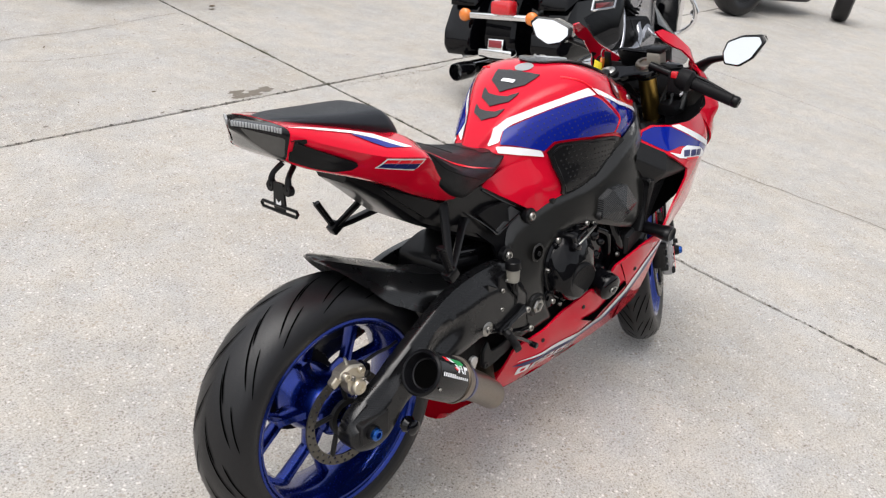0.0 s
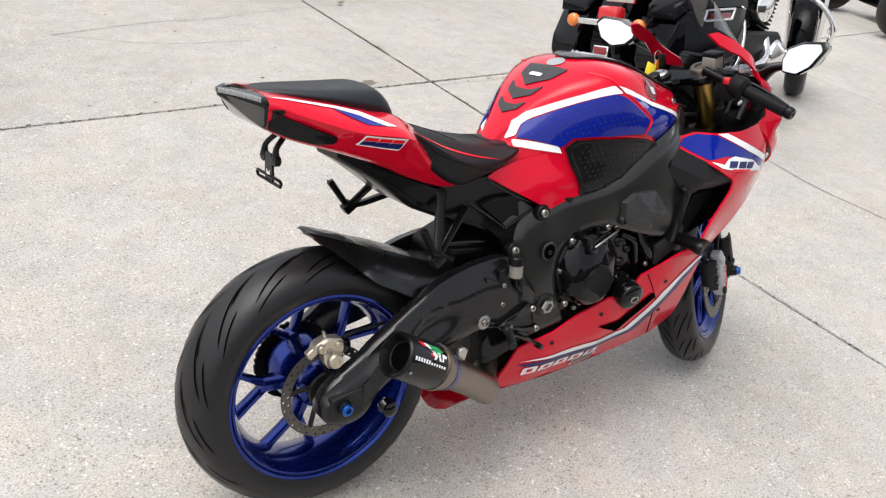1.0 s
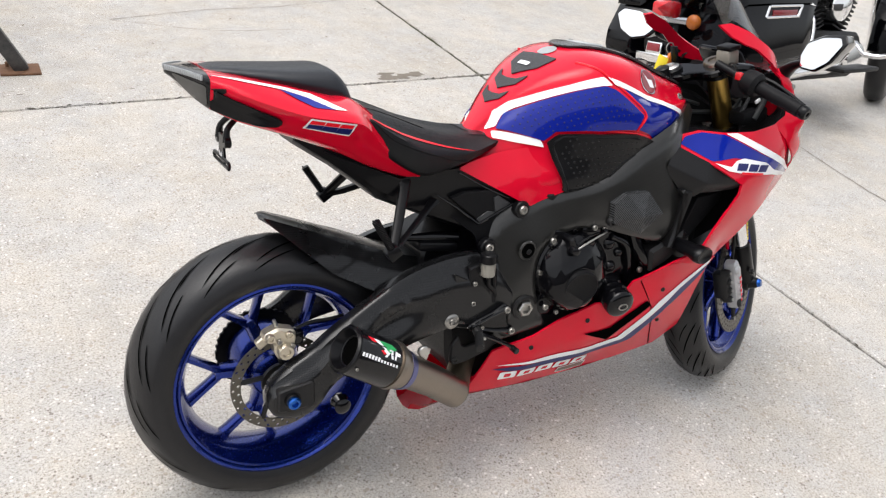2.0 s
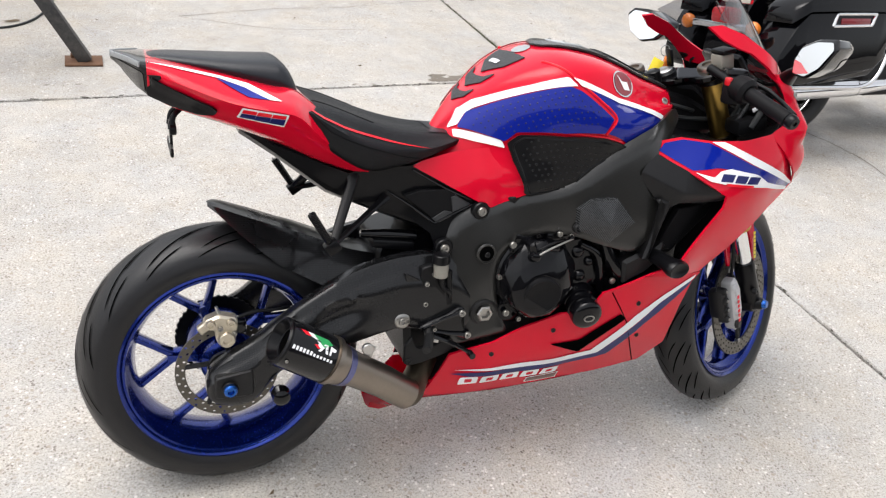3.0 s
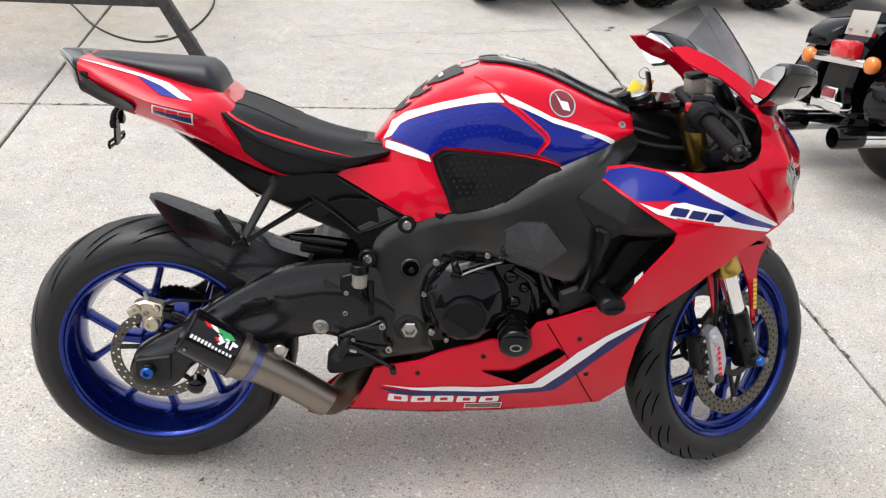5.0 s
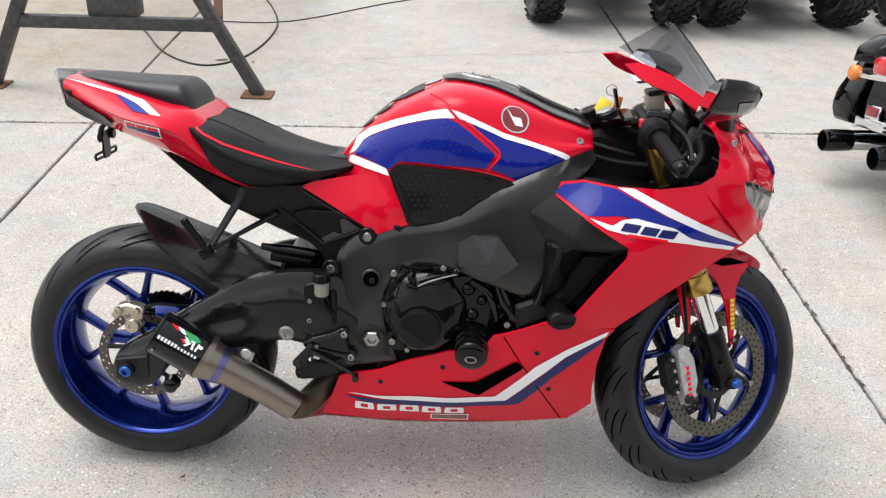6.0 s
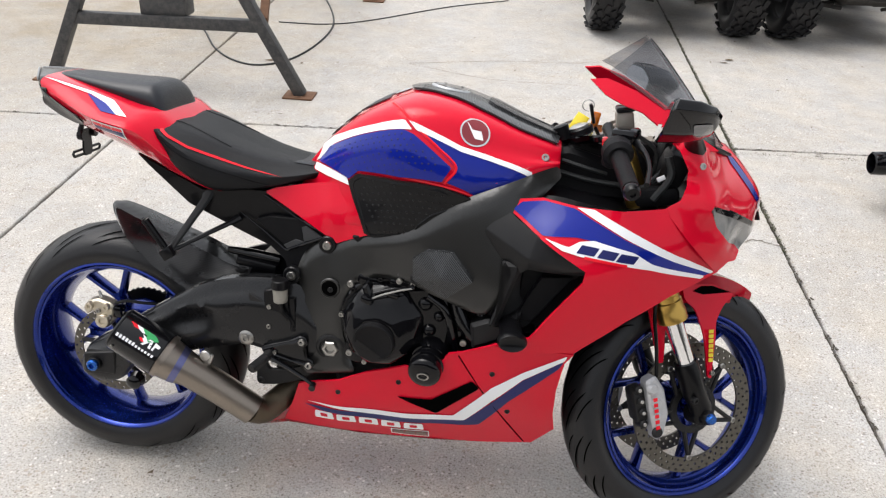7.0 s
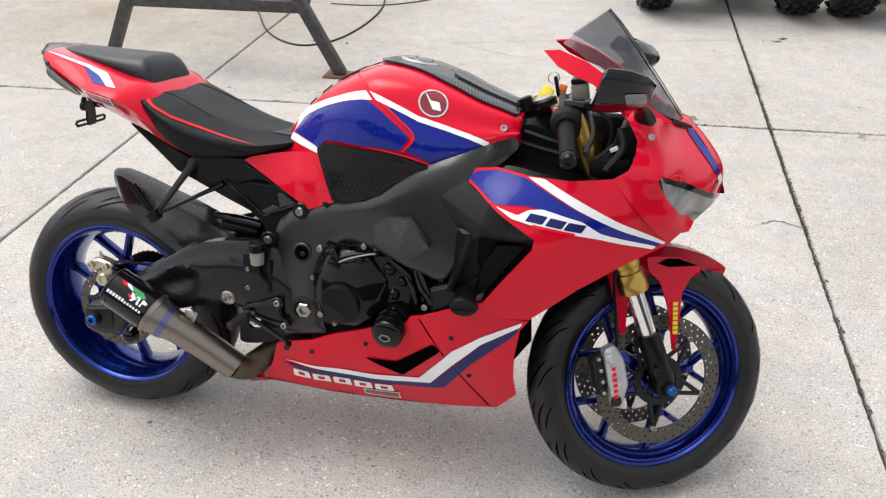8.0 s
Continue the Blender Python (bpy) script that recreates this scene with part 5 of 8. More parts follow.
for shift in (-0.006, 0.006):
    tube(bm, [(0.730 + shift, -FRAME_DEPTH(0.730, 0.706) + 0.0025, 0.706), (0.733 + shift, -FRAME_DEPTH(0.733, 0.69) + 0.0015, 0.69), (0.737 + shift, -FRAME_DEPTH(0.737, 0.65) + 0.0015, 0.65), (0.738 + shift, -FRAME_DEPTH(0.738, 0.628) + 0.001, 0.628)], 0.0026, 8, 4)
# the paler grey paints the highlight along these lines
part("frame_seam", bm, "pad", bike, "raised moulding lines on the frame cover, highlight painted in paler grey")

# ---- red side cover under the tank and black rear subframe ----
COVER_DEPTH = depth_map([(0.41, 0.77, 0.111), (0.5, 0.79, 0.106), (0.54, 0.79, 0.114), (0.59, 0.795, 0.128), (0.63, 0.785, 0.148), (0.68, 0.72, 0.176), (0.65, 0.699, 0.166), (0.58, 0.675, 0.142), (0.5, 0.73, 0.124), (0.57, 0.74, 0.137)])
COVER = [(0.404, 0.766), (0.429, 0.777), (0.499, 0.792), (0.545, 0.801), (0.585, 0.805), (0.611, 0.797), (0.632, 0.779), (0.662, 0.732), (0.677, 0.715), (0.582, 0.672), (0.566, 0.678)]
COVER_CREASE = np.array([(0.556, 0.812), (0.566, 0.75), (0.577, 0.680), (0.566, 0.75)])
both("side_cover", lambda: sheet(COVER, 0.009, lambda u, v: Vector((u, -COVER_DEPTH(u, v) - 0.005 * max(0.0, 1 - rim_gap(u, v, COVER_CREASE) / 0.030), v)), 0.006), "red", bike, "red side cover below the tank")
SUB_DEPTH = depth_map([(0.29, 0.76, 0.118), (0.42, 0.768, 0.112), (0.57, 0.68, 0.122), (0.48, 0.60, 0.120), (0.31, 0.69, 0.110), (0.12, 0.82, 0.100), (0.45, 0.68, 0.105)])
SUB = [(0.10, 0.822), (0.262, 0.757), (0.30, 0.765), (0.42, 0.767), (0.568, 0.680), (0.552, 0.645), (0.505, 0.640), (0.495, 0.575), (0.470, 0.565), (0.452, 0.610), (0.40, 0.650), (0.35, 0.672), (0.30, 0.690), (0.22, 0.732), (0.14, 0.790)]
both("subframe_cover", lambda: sheet(SUB, 0.02, lambda u, v: Vector((u, -SUB_DEPTH(u, v), v)), 0.012), "black", bike, "black plastic rear subframe cover")
bm = bmesh.new()
rows = []
for x, w, z0, z1 in ((0.05, 0.05, 0.850, 0.830), (0.115, 0.085, 0.822, 0.788), (0.22, 0.10, 0.78, 0.708), (0.34, 0.10, 0.76, 0.655), (0.46, 0.10, 0.74, 0.605)):
    rows.append([(x, -w, z0), (x, -w, z1 + 0.01), (x, -w * 0.8, z1), (x, w * 0.8, z1), (x, w, z1 + 0.01), (x, w, z0)])
skin(bm, rows)
part("undertail", bm, "black", bike, "black undertail")
for side in (-1, 1):
    bm = bmesh.new()
    prism(bm, fillet([(0.385, 0.702), (0.420, 0.712), (0.490, 0.712), (0.540, 0.676), (0.460, 0.642)], 0.004), side * 0.100, side * 0.1215, 0.001)
    recess = part("subframe_recess", bm, "matte", bike, "dark triangular recess in the subframe")
    bm = bmesh.new()
    prism(bm, [(0.494, 0.694), (0.506, 0.698), (0.541, 0.676), (0.500, 0.660)], side * 0.112, side * 0.1245, 0.001)
    prism(bm, [(0.452, 0.648), (0.460, 0.640), (0.500, 0.659), (0.480, 0.664)], side * 0.112, side * 0.1240, 0.001)
    part("recess_facet", bm, "pad", recess, "lighter grey moulded facet")
    bm = bmesh.new()
    tube(bm, [(0.350, side * 0.1165, 0.713), (0.400, side * 0.1205, 0.680), (0.453, side * 0.123, 0.639), (0.460, side * 0.1235, 0.637), (0.500, side * 0.1245, 0.655), (0.546, side * 0.1255, 0.676)], [0.0012, 0.0026, 0.0032, 0.0032, 0.003, 0.0026], 8)
    tube(bm, [(0.405, side * 0.1135, 0.758), (0.480, side * 0.1195, 0.715), (0.555, side * 0.126, 0.681)], 0.0022, 8, 3)
    part("subframe_rail", bm, "gloss", bike, "raised glossy rim of the subframe")

# passenger footrest hangers
for side in (-1, 1):
    hanger = None
    foot = (0.210, side * 0.198, 0.628) if side < 0 else (0.205, 0.185, 0.640)
    bm = bmesh.new()
    tube(bm, [(0.272, side * 0.110, 0.752), (0.268, side * 0.122, 0.735), foot], [0.017, 0.012, 0.009] if side < 0 else [0.020, 0.018, 0.014], 8, flat=0.55)
    tube(bm, [(0.345, side * 0.112, 0.700), (0.33, side * 0.122, 0.690), (0.25, side * 0.175, 0.650), foot], [0.016, 0.010, 0.008, 0.008] if side < 0 else [0.020, 0.018, 0.016, 0.013], 8, flat=0.55)
    hanger = part("footrest_hanger", bm, "black", bike, "black forked passenger footrest hanger")
    bm = bmesh.new()
    box(bm, foot, (0.030, 0.026, 0.026), 0.004, Matrix.Rotation(radians(-35), 4, "Y"))
    part("clevis", bm, "black", hanger)
    bm = bmesh.new()
    top = Vector(foot) + (Vector((-0.045, side * 0.012, 0.075)) if side < 0 else Vector((-0.045, side * 0.01, 0.070)))
    tube(bm, [foot, top], [0.008, 0.009], 8)
    for k in range(8):
        c = Vector(foot).lerp(top, 0.25 + 0.1 * k)
        box(bm, c, (0.014, 0.020, 0.004), 0.001, Matrix.Rotation(radians(32), 4, "Y"))
    part("passenger_footrest", bm, "black", hanger, "folded ribbed footrest")

# ---- swingarm, axle, caliper ----
ARM = [  # x, upper edge, lower edge, how much of the full width
    (-0.045, 0.320, 0.292, 0.75), (-0.032, 0.347, 0.275, 0.95), (0.0, 0.372, 0.263, 1), (0.03, 0.389, 0.262, 1), (0.06, 0.406, 0.276, 1), (0.09, 0.430, 0.315, 1),
    (0.12, 0.450, 0.338, 1), (0.16, 0.477, 0.350, 1), (0.21, 0.508, 0.360, 1), (0.267, 0.540, 0.377, 1), (0.32, 0.558, 0.391, 1), (0.374, 0.568, 0.402, 1),
    (0.41, 0.571, 0.396, 1), (0.45, 0.571, 0.388, 1), (0.50, 0.558, 0.378, 0.96), (0.54, 0.510, 0.384, 0.9), (0.565, 0.455, 0.400, 0.8),
]


def arm_ring(x, top, low, k):
    """A section of the arm: a lipped top, a flat outer face with an oval pressing, a rounded belly."""
    tall = top - low
    face = [(0.128, top), (0.139, top - 0.002), (0.146, top - 0.07 * tall), (0.148, top - 0.15 * tall), (0.156, top - 0.22 * tall)]
    for t in (0.32, 0.40, 0.48, 0.56, 0.64, 0.72, 0.80):
        z = top - t * tall
        press = 0.016 * math.exp(-((((x - 0.235 - 0.8 * (z - 0.45)) / 0.045) ** 2 + ((z - 0.450) / 0.032) ** 2) ** 1.6))
        face.append((0.163 + 0.008 * t - press, z))
    face += [(0.168, low + 0.10 * tall), (0.162, low + 0.03 * tall), (0.148, low), (0.116, low), (0.110, low + 0.2 * tall), (0.110, top - 0.2 * tall), (0.116, top)]
    return [(x, -0.110 - (y - 0.110) * k, z) for y, z in face]


swingarm, _ = both("swingarm", lambda: skin(bmesh.new(), [arm_ring(*s) for s in curve_pts(ARM, 4)]), "carbon", bike, "black carbon-covered swingarm")
bm = bmesh.new()
prism(bm, fillet([(0.40, 0.40), (0.38, 0.55), (0.52, 0.56), (0.58, 0.42)], 0.02), -0.12, 0.12, 0.01)
part("swingarm_bridge", bm, "black", swingarm)
bm = bmesh.new()
prism(bm, fillet([(0.34, 0.50), (0.345, 0.57), (0.42, 0.600), (0.52, 0.60), (0.53, 0.50)], 0.02), -0.07, 0.112, 0.008)
part("shock_cover", bm, "black", bike)
axle = part("axle_block", prism(bmesh.new(), fillet([(-0.03, 0.290), (-0.03, 0.340), (0.05, 0.352), (0.05, 0.290)], 0.008), -0.172, -0.150, 0.003), "cast", bike, "black axle adjuster block")
bm = bmesh.new()
rod(bm, (0.0, -0.155, 0.316), (0.0, -0.182, 0.316), 0.019, 0.017, 24)
part("axle_collar", bm, "black", axle)
bm = bmesh.new()
lathe(bm, [(0.014, 0), (0.014, 0.008), (0.011, 0.011), (0.007, 0.011), (0.006, 0.004), (0, 0.004)], along((0.0, -0.181, 0.316), (0.0, -0.195, 0.316)), 20)
part("axle_nut", bm, "bluebolt", axle, "blue anodised axle plug")
bm = bmesh.new()
lathe(bm, [(0.010, 0), (0.017, 0.004), (0.020, 0.012), (0.014, 0.024), (0.018, 0.034), (0.010, 0.040), (0, 0.04)], along((0.105, -0.160, 0.288), (0.105, -0.205, 0.286)), 20)
part("stand_spool", bm, "gloss", bike, "black paddock stand bobbin")
cal = bmesh.new()
prism(cal, fillet([(-0.040, 0.452), (-0.012, 0.462), (0.024, 0.452), (0.030, 0.436), (0.022, 0.405), (0.010, 0.388), (-0.010, 0.386), (-0.020, 0.405), (-0.020, 0.425), (-0.044, 0.436)], 0.006), -0.124, -0.090, 0.005)
rear_caliper = part("rear_caliper", cal, "nickel", bike, "worn nickel-coloured rear brake caliper")
for c, rad, l in (((0.002, -0.122, 0.408), 0.018, 0.014), ((-0.030, -0.122, 0.444), 0.010, 0.012), ((0.012, -0.122, 0.444), 0.009, 0.010)):
    bm = bmesh.new()
    lathe(bm, [(rad, 0), (rad, l * 0.7), (rad * 0.86, l), (rad * 0.5, l), (rad * 0.42, l * 0.7), (0, l * 0.7)], along(c, (c[0], c[1] - l, c[2])), 24)
    part("piston_cap", bm, "nickel", rear_caliper)
bm = bmesh.new()
prism(bm, fillet([(-0.058, 0.430), (-0.036, 0.446), (-0.026, 0.428), (-0.048, 0.412)], 0.005), -0.112, -0.094, 0.003)
part("bracket_ear", bm, "nickel", rear_caliper)
bm = bmesh.new()
box(bm, (0.034, -0.105, 0.430), (0.022, 0.034, 0.030), 0.005)
part("pad_cover", bm, "gloss", rear_caliper)
bm = bmesh.new()
tube(bm, [(-0.010, -0.106, 0.458), (-0.016, -0.106, 0.476)], [0.005, 0.0035], 10)
part("bleed_nipple", bm, "steel", rear_caliper)
bm = bmesh.new()
tube(bm, [(0.03, -0.115, 0.452), (0.06, -0.122, 0.464), (0.10, -0.118, 0.462), (0.14, -0.10, 0.455)], 0.004, 8, 4)
part("brake_hose", bm, "black", rear_caliper)
for p in ((-0.010, -0.1235, 0.432), (0.018, -0.1235, 0.418)):
    bolt(p, 0.006, parent=rear_caliper)

# hugger: a wing-shaped mudguard with a flat back and folded flanks over the rear tyre
HUGGER = [  # x, back height, ridge half width, lower edge half width and height
    (-0.016, 0.672, 0.012, 0.016, 0.668),
    (0.004, 0.6690, 0.030, 0.046, 0.657),
    (0.05, 0.652, 0.039, 0.088, 0.618),
    (0.09, 0.637, 0.041, 0.096, 0.582),
    (0.124, 0.6235, 0.042, 0.102, 0.553),
    (0.165, 0.609, 0.043, 0.106, 0.531),
    (0.205, 0.593, 0.043, 0.110, 0.508),
    (0.245, 0.576, 0.043, 0.112, 0.492),
    (0.285, 0.560, 0.044, 0.114, 0.482),
    (0.33, 0.548, 0.045, 0.116, 0.478),
    (0.37, 0.540, 0.046, 0.117, 0.478),
    (0.45, 0.530, 0.048, 0.118, 0.505),
]
rows = []
for x, top, ridge, low_w, low_z in curve_pts(HUGGER, 4):
    half = [(0, top + 0.003), (ridge * 0.5, top + 0.002), (ridge, top), (ridge + (low_w - ridge) * 0.10, top + (low_z - top) * 0.13), (ridge + (low_w - ridge) * 0.40, top + (low_z - top) * 0.36), (ridge + (low_w - ridge) * 0.74, top + (low_z - top) * 0.66), (low_w, low_z)]
    rows.append([(x, -y, z) for y, z in reversed(half)] + [(x, y, z) for y, z in half[1:]])
bm = skin(bmesh.new(), rows, closed=False)
bmesh.ops.solidify(bm, geom=bm.faces[:], thickness=0.005)
part("rear_hugger", bm, "guardcarbon", bike, "black carbon rear mudguard", sharp=24)
bm = bmesh.new()
box(bm, (0.375, -0.06, 0.580), (0.10, 0.07, 0.022), 0.006, Matrix.Rotation(radians(8), 4, "Y"))
part("shock_top", bm, "black", bike)
bm = bmesh.new()
tube(bm, [(0.302, -0.075, 0.606), (0.36, -0.075, 0.600), (0.43, -0.075, 0.592)], [0.008, 0.013, 0.013], 12)
part("shock_reservoir", bm, "gloss", bike, "black shock reservoir")

# ---- exhaust ----
CAN0, CAN1 = Vector((0.1, -0.222, 0.439)), Vector((0.196, -0.217, 0.381))
can_way = (CAN1 - CAN0).normalized()
can = part("silencer", lathe(bmesh.new(), [(0.040, 0.020), (0.040, 0.0), (0.046, -0.006), (0.050, -0.004), (0.0515, 0.004), (0.0525, 0.100), (0.0515, 0.108), (0.046, 0.110)], along(CAN0, CAN1), 48), "canblack", bike, "short black carbon exhaust can with printed maker's panel")
bm = bmesh.new()
lathe(bm, [(0.0512, 0.0), (0.0507, -0.0040), (0.0465, -0.0076), (0.043, -0.0070), (0.034, 0.012), (0.031, 0.013), (0.0305, 0.05)], along(CAN0, CAN1), 40, closed=True)
part("end_cap", bm, "black", can, "dished black end cap")
part("silencer_bore", lathe(bmesh.new(), [(0.0315, 0.016), (0.0312, 0.045), (0, 0.046)], along(CAN0, CAN1), 32), "groove", can, "black exhaust opening")
c1 = CAN0 + can_way * 0.110
PIPE = [c1, c1 + can_way * 0.03, Vector((0.255, -0.209, 0.346)), Vector((0.325, -0.192, 0.297)), Vector((0.394, -0.174, 0.241))]
bm = bmesh.new()
tube(bm, PIPE, [0.0505, 0.046, 0.0385, 0.037, 0.036], 32)
link = part("link_pipe", bm, "titan", bike, "brushed brown titanium link pipe")
bm = bmesh.new()
tube(bm, [Vector((0.224, -0.2148, 0.3640)), Vector((0.238, -0.2121, 0.3560))], [0.0463, 0.0434], 32)
part("heat_band", bm, "titan_blue", link, "heat-blued band")
bm = bmesh.new()
tube(bm, [Vector((0.196, -0.218, 0.383)), Vector((0.205, -0.217, 0.377))], [0.0535, 0.0535], 40)
part("can_band", bm, "titan", can)
bm = bmesh.new()
tube(bm, [Vector((0.387, -0.176, 0.247)), (0.410, -0.150, 0.230), (0.436, -0.112, 0.242), (0.475, -0.070, 0.275)], [0.033, 0.032, 0.031, 0.03], 24, 4)
part("exhaust_elbow", bm, "pipe", bike, "burnt brown exhaust elbow")
bm = bmesh.new()
box(bm, (0.293, -0.198, 0.372), (0.022, 0.006, 0.040), 0.003, Matrix.Rotation(radians(20), 4, "Y"))
rod(bm, (0.29, -0.195, 0.385), (0.29, -0.206, 0.385), 0.013, segs=20)
part("pipe_bracket", bm, "steel", link, "steel exhaust hanger tab")
bolt((CAN0 + can_way * 0.016 + Vector((-0.012, -0.0515, -0.012)))[:], 0.0035, deep=0.003, parent=can)

# ---- rearset: footrest, pedal, reservoir ----
bm = bmesh.new()
prism(bm, fillet([(0.418, 0.548), (0.446, 0.556), (0.474, 0.540), (0.480, 0.496), (0.474, 0.430), (0.440, 0.404), (0.420, 0.420)], 0.006), -0.166, -0.150, 0.003)
rearset = part("rearset", bm, "black", bike, "black adjustable rearset plate with footrest")
for p, r in (((0.432, -0.165, 0.510), 0.006), ((0.431, -0.165, 0.461), 0.006), ((0.446, -0.165, 0.532), 0.004)):
    bolt(p, r, parent=rearset)
bm = bmesh.new()
prism(bm, fillet([(0.508, 0.450), (0.522, 0.446), (0.526, 0.430), (0.518, 0.418), (0.524, 0.396), (0.538, 0.390), (0.542, 0.376), (0.530, 0.368), (0.500, 0.380), (0.452, 0.392), (0.420, 0.398), (0.416, 0.410), (0.440, 0.422), (0.480, 0.434)], 0.004), -0.179, -0.166, 0.003)
part("adjuster_plate", bm, "gloss", rearset, "black triangular adjuster plate")
bm = bmesh.new()
tube(bm, [(0.424, -0.181, 0.410), (0.470, -0.183, 0.428), (0.514, -0.181, 0.440)], [0.005, 0.004, 0.006], 8)
tube(bm, [(0.440, -0.181, 0.400), (0.490, -0.183, 0.388), (0.531, -0.181, 0.381)], [0.005, 0.004, 0.006], 8)
part("linkage", bm, "gloss", rearset, "black pedal linkage")
for p, r in (((0.514, -0.183, 0.438), 0.0085), ((0.531, -0.183, 0.381), 0.0085), ((0.450, -0.180, 0.404), 0.005)):
    bolt(p, r, parent=rearset)
bm = bmesh.new()
lathe(bm, [(0.010, 0), (0.0185, 0.004), (0.0185, 0.012), (0.015, 0.015), (0.009, 0.0155), (0.0085, 0.020), (0.004, 0.021), (0.0035, 0.017), (0, 0.017)], along((0.377, -0.158, 0.427), (0.377, -0.178, 0.426)), 28)
part("heel_bobbin", bm, "bolt", rearset, "round steel bobbin")
bm = bmesh.new()
prism(bm, fillet([(0.378, 0.440), (0.386, 0.412), (0.430, 0.396), (0.440, 0.414), (0.400, 0.432)], 0.004), -0.168, -0.156, 0.003)
part("bobbin_arm", bm, "black", rearset)
bm = bmesh.new()
tube(bm, [(0.438, -0.172, 0.404), (0.434, -0.196, 0.396)], 0.011, 12)
tube(bm, [(0.434, -0.196, 0.396), (0.414, -0.238, 0.384)], [0.0095, 0.0085], 12)
for k in range(9):
    c = Vector((0.434, -0.196, 0.396)).lerp(Vector((0.414, -0.238, 0.384)), 0.12 + k * 0.1)
    lathe(bm, [(0.0085, -0.0015), (0.012, 0), (0.0085, 0.0015)], Matrix.Translation(c), 12)
part("rider_footrest", bm, "cast", rearset, "knurled alloy footrest")
bm = bmesh.new()
box(bm, (0.451, -0.187, 0.379), (0.016, 0.010, 0.008), 0.002, Matrix.Rotation(radians(15), 4, "Y"))
part("return_stop", bm, "steel", rearset, "bare steel pedal stop")
bm = bmesh.new()
tube(bm, [(0.440, -0.186, 0.392), (0.480, -0.186, 0.372), (0.520, -0.184, 0.348), (0.540, -0.184, 0.334)], [0.007, 0.006, 0.005, 0.005], 8, 3)
rod(bm, (0.541, -0.178, 0.332), (0.543, -0.200, 0.330), 0.008, segs=14)
part("brake_pedal", bm, "gloss", rearset, "black rear brake pedal")
bm = bmesh.new()
prism(bm, fillet([(0.380, 0.540), (0.418, 0.520), (0.416, 0.462), (0.404, 0.436), (0.396, 0.450)], 0.004), -0.164, -0.157, 0.002)
part("heel_guard", bm, "carbon", rearset, "carbon heel guard")
res = bmesh.new()
rod(res, (0.461, -0.174, 0.528), (0.460, -0.174, 0.562), 0.016, 0.0175, 24)
reservoir = part("brake_reservoir", res, "reservoir", bike, "yellowed translucent brake fluid reservoir")
bm = bmesh.new()
rod(bm, (0.460, -0.174, 0.561), (0.4595, -0.174, 0.582), 0.0205, 0.0195, 24)
part("reservoir_cap", bm, "black", reservoir, "black screw cap")
bm = bmesh.new()
tube(bm, [(0.462, -0.174, 0.528), (0.466, -0.172, 0.505), (0.488, -0.168, 0.480), (0.486, -0.16, 0.45)], 0.005, 8, 4)
tube(bm, [(0.484, -0.160, 0.535), (0.488, -0.160, 0.455)], 0.009, 10)
part("master_cylinder", bm, "black", reservoir)
bm = bmesh.new()
prism(bm, fillet([(0.394, 0.350), (0.392, 0.306), (0.405, 0.296), (0.44, 0.300), (0.50, 0.318), (0.54, 0.345), (0.53, 0.372), (0.47, 0.345), (0.425, 0.340), (0.412, 0.372)], 0.006), -0.146, -0.134, 0.003)
stand = part("hanger_bracket", bm, "duct", bike, "satin black exhaust hanger bracket")
bolt((0.404, -0.145, 0.309), 0.009, deep=0.004, material="cast", parent=stand)

bm = bmesh.new()
prism(bm, fillet([(0.41, 0.40), (0.50, 0.44), (0.64, 0.42), (0.66, 0.24), (0.52, 0.20), (0.45, 0.215), (0.42, 0.27)], 0.02), -0.085, 0.125, 0.015)
part("exhaust_collector", bm, "cast", bike, "dull black exhaust collector")

# side stand, under the far side
bm = bmesh.new()
tube(bm, [(0.60, 0.12, 0.24), (0.585, 0.20, 0.14), (0.56, 0.262, 0.066)], [0.014, 0.012, 0.012], 12, 3)
box(bm, (0.56, 0.266, 0.063), (0.06, 0.04, 0.008), 0.003, Matrix.Rotation(radians(12), 4, "X"))
part("side_stand", bm, "black", bike, "black side stand")

# ---- front end: fork, clamps, bars (turned to the left with the front wheel) ----
FORK_WAY = STEER_AXIS.normalized()


def leg(y, z):
    """A point on a fork leg at height z, wheels straight ahead."""
    return Vector((1.534 - z * 0.4306, y, z))


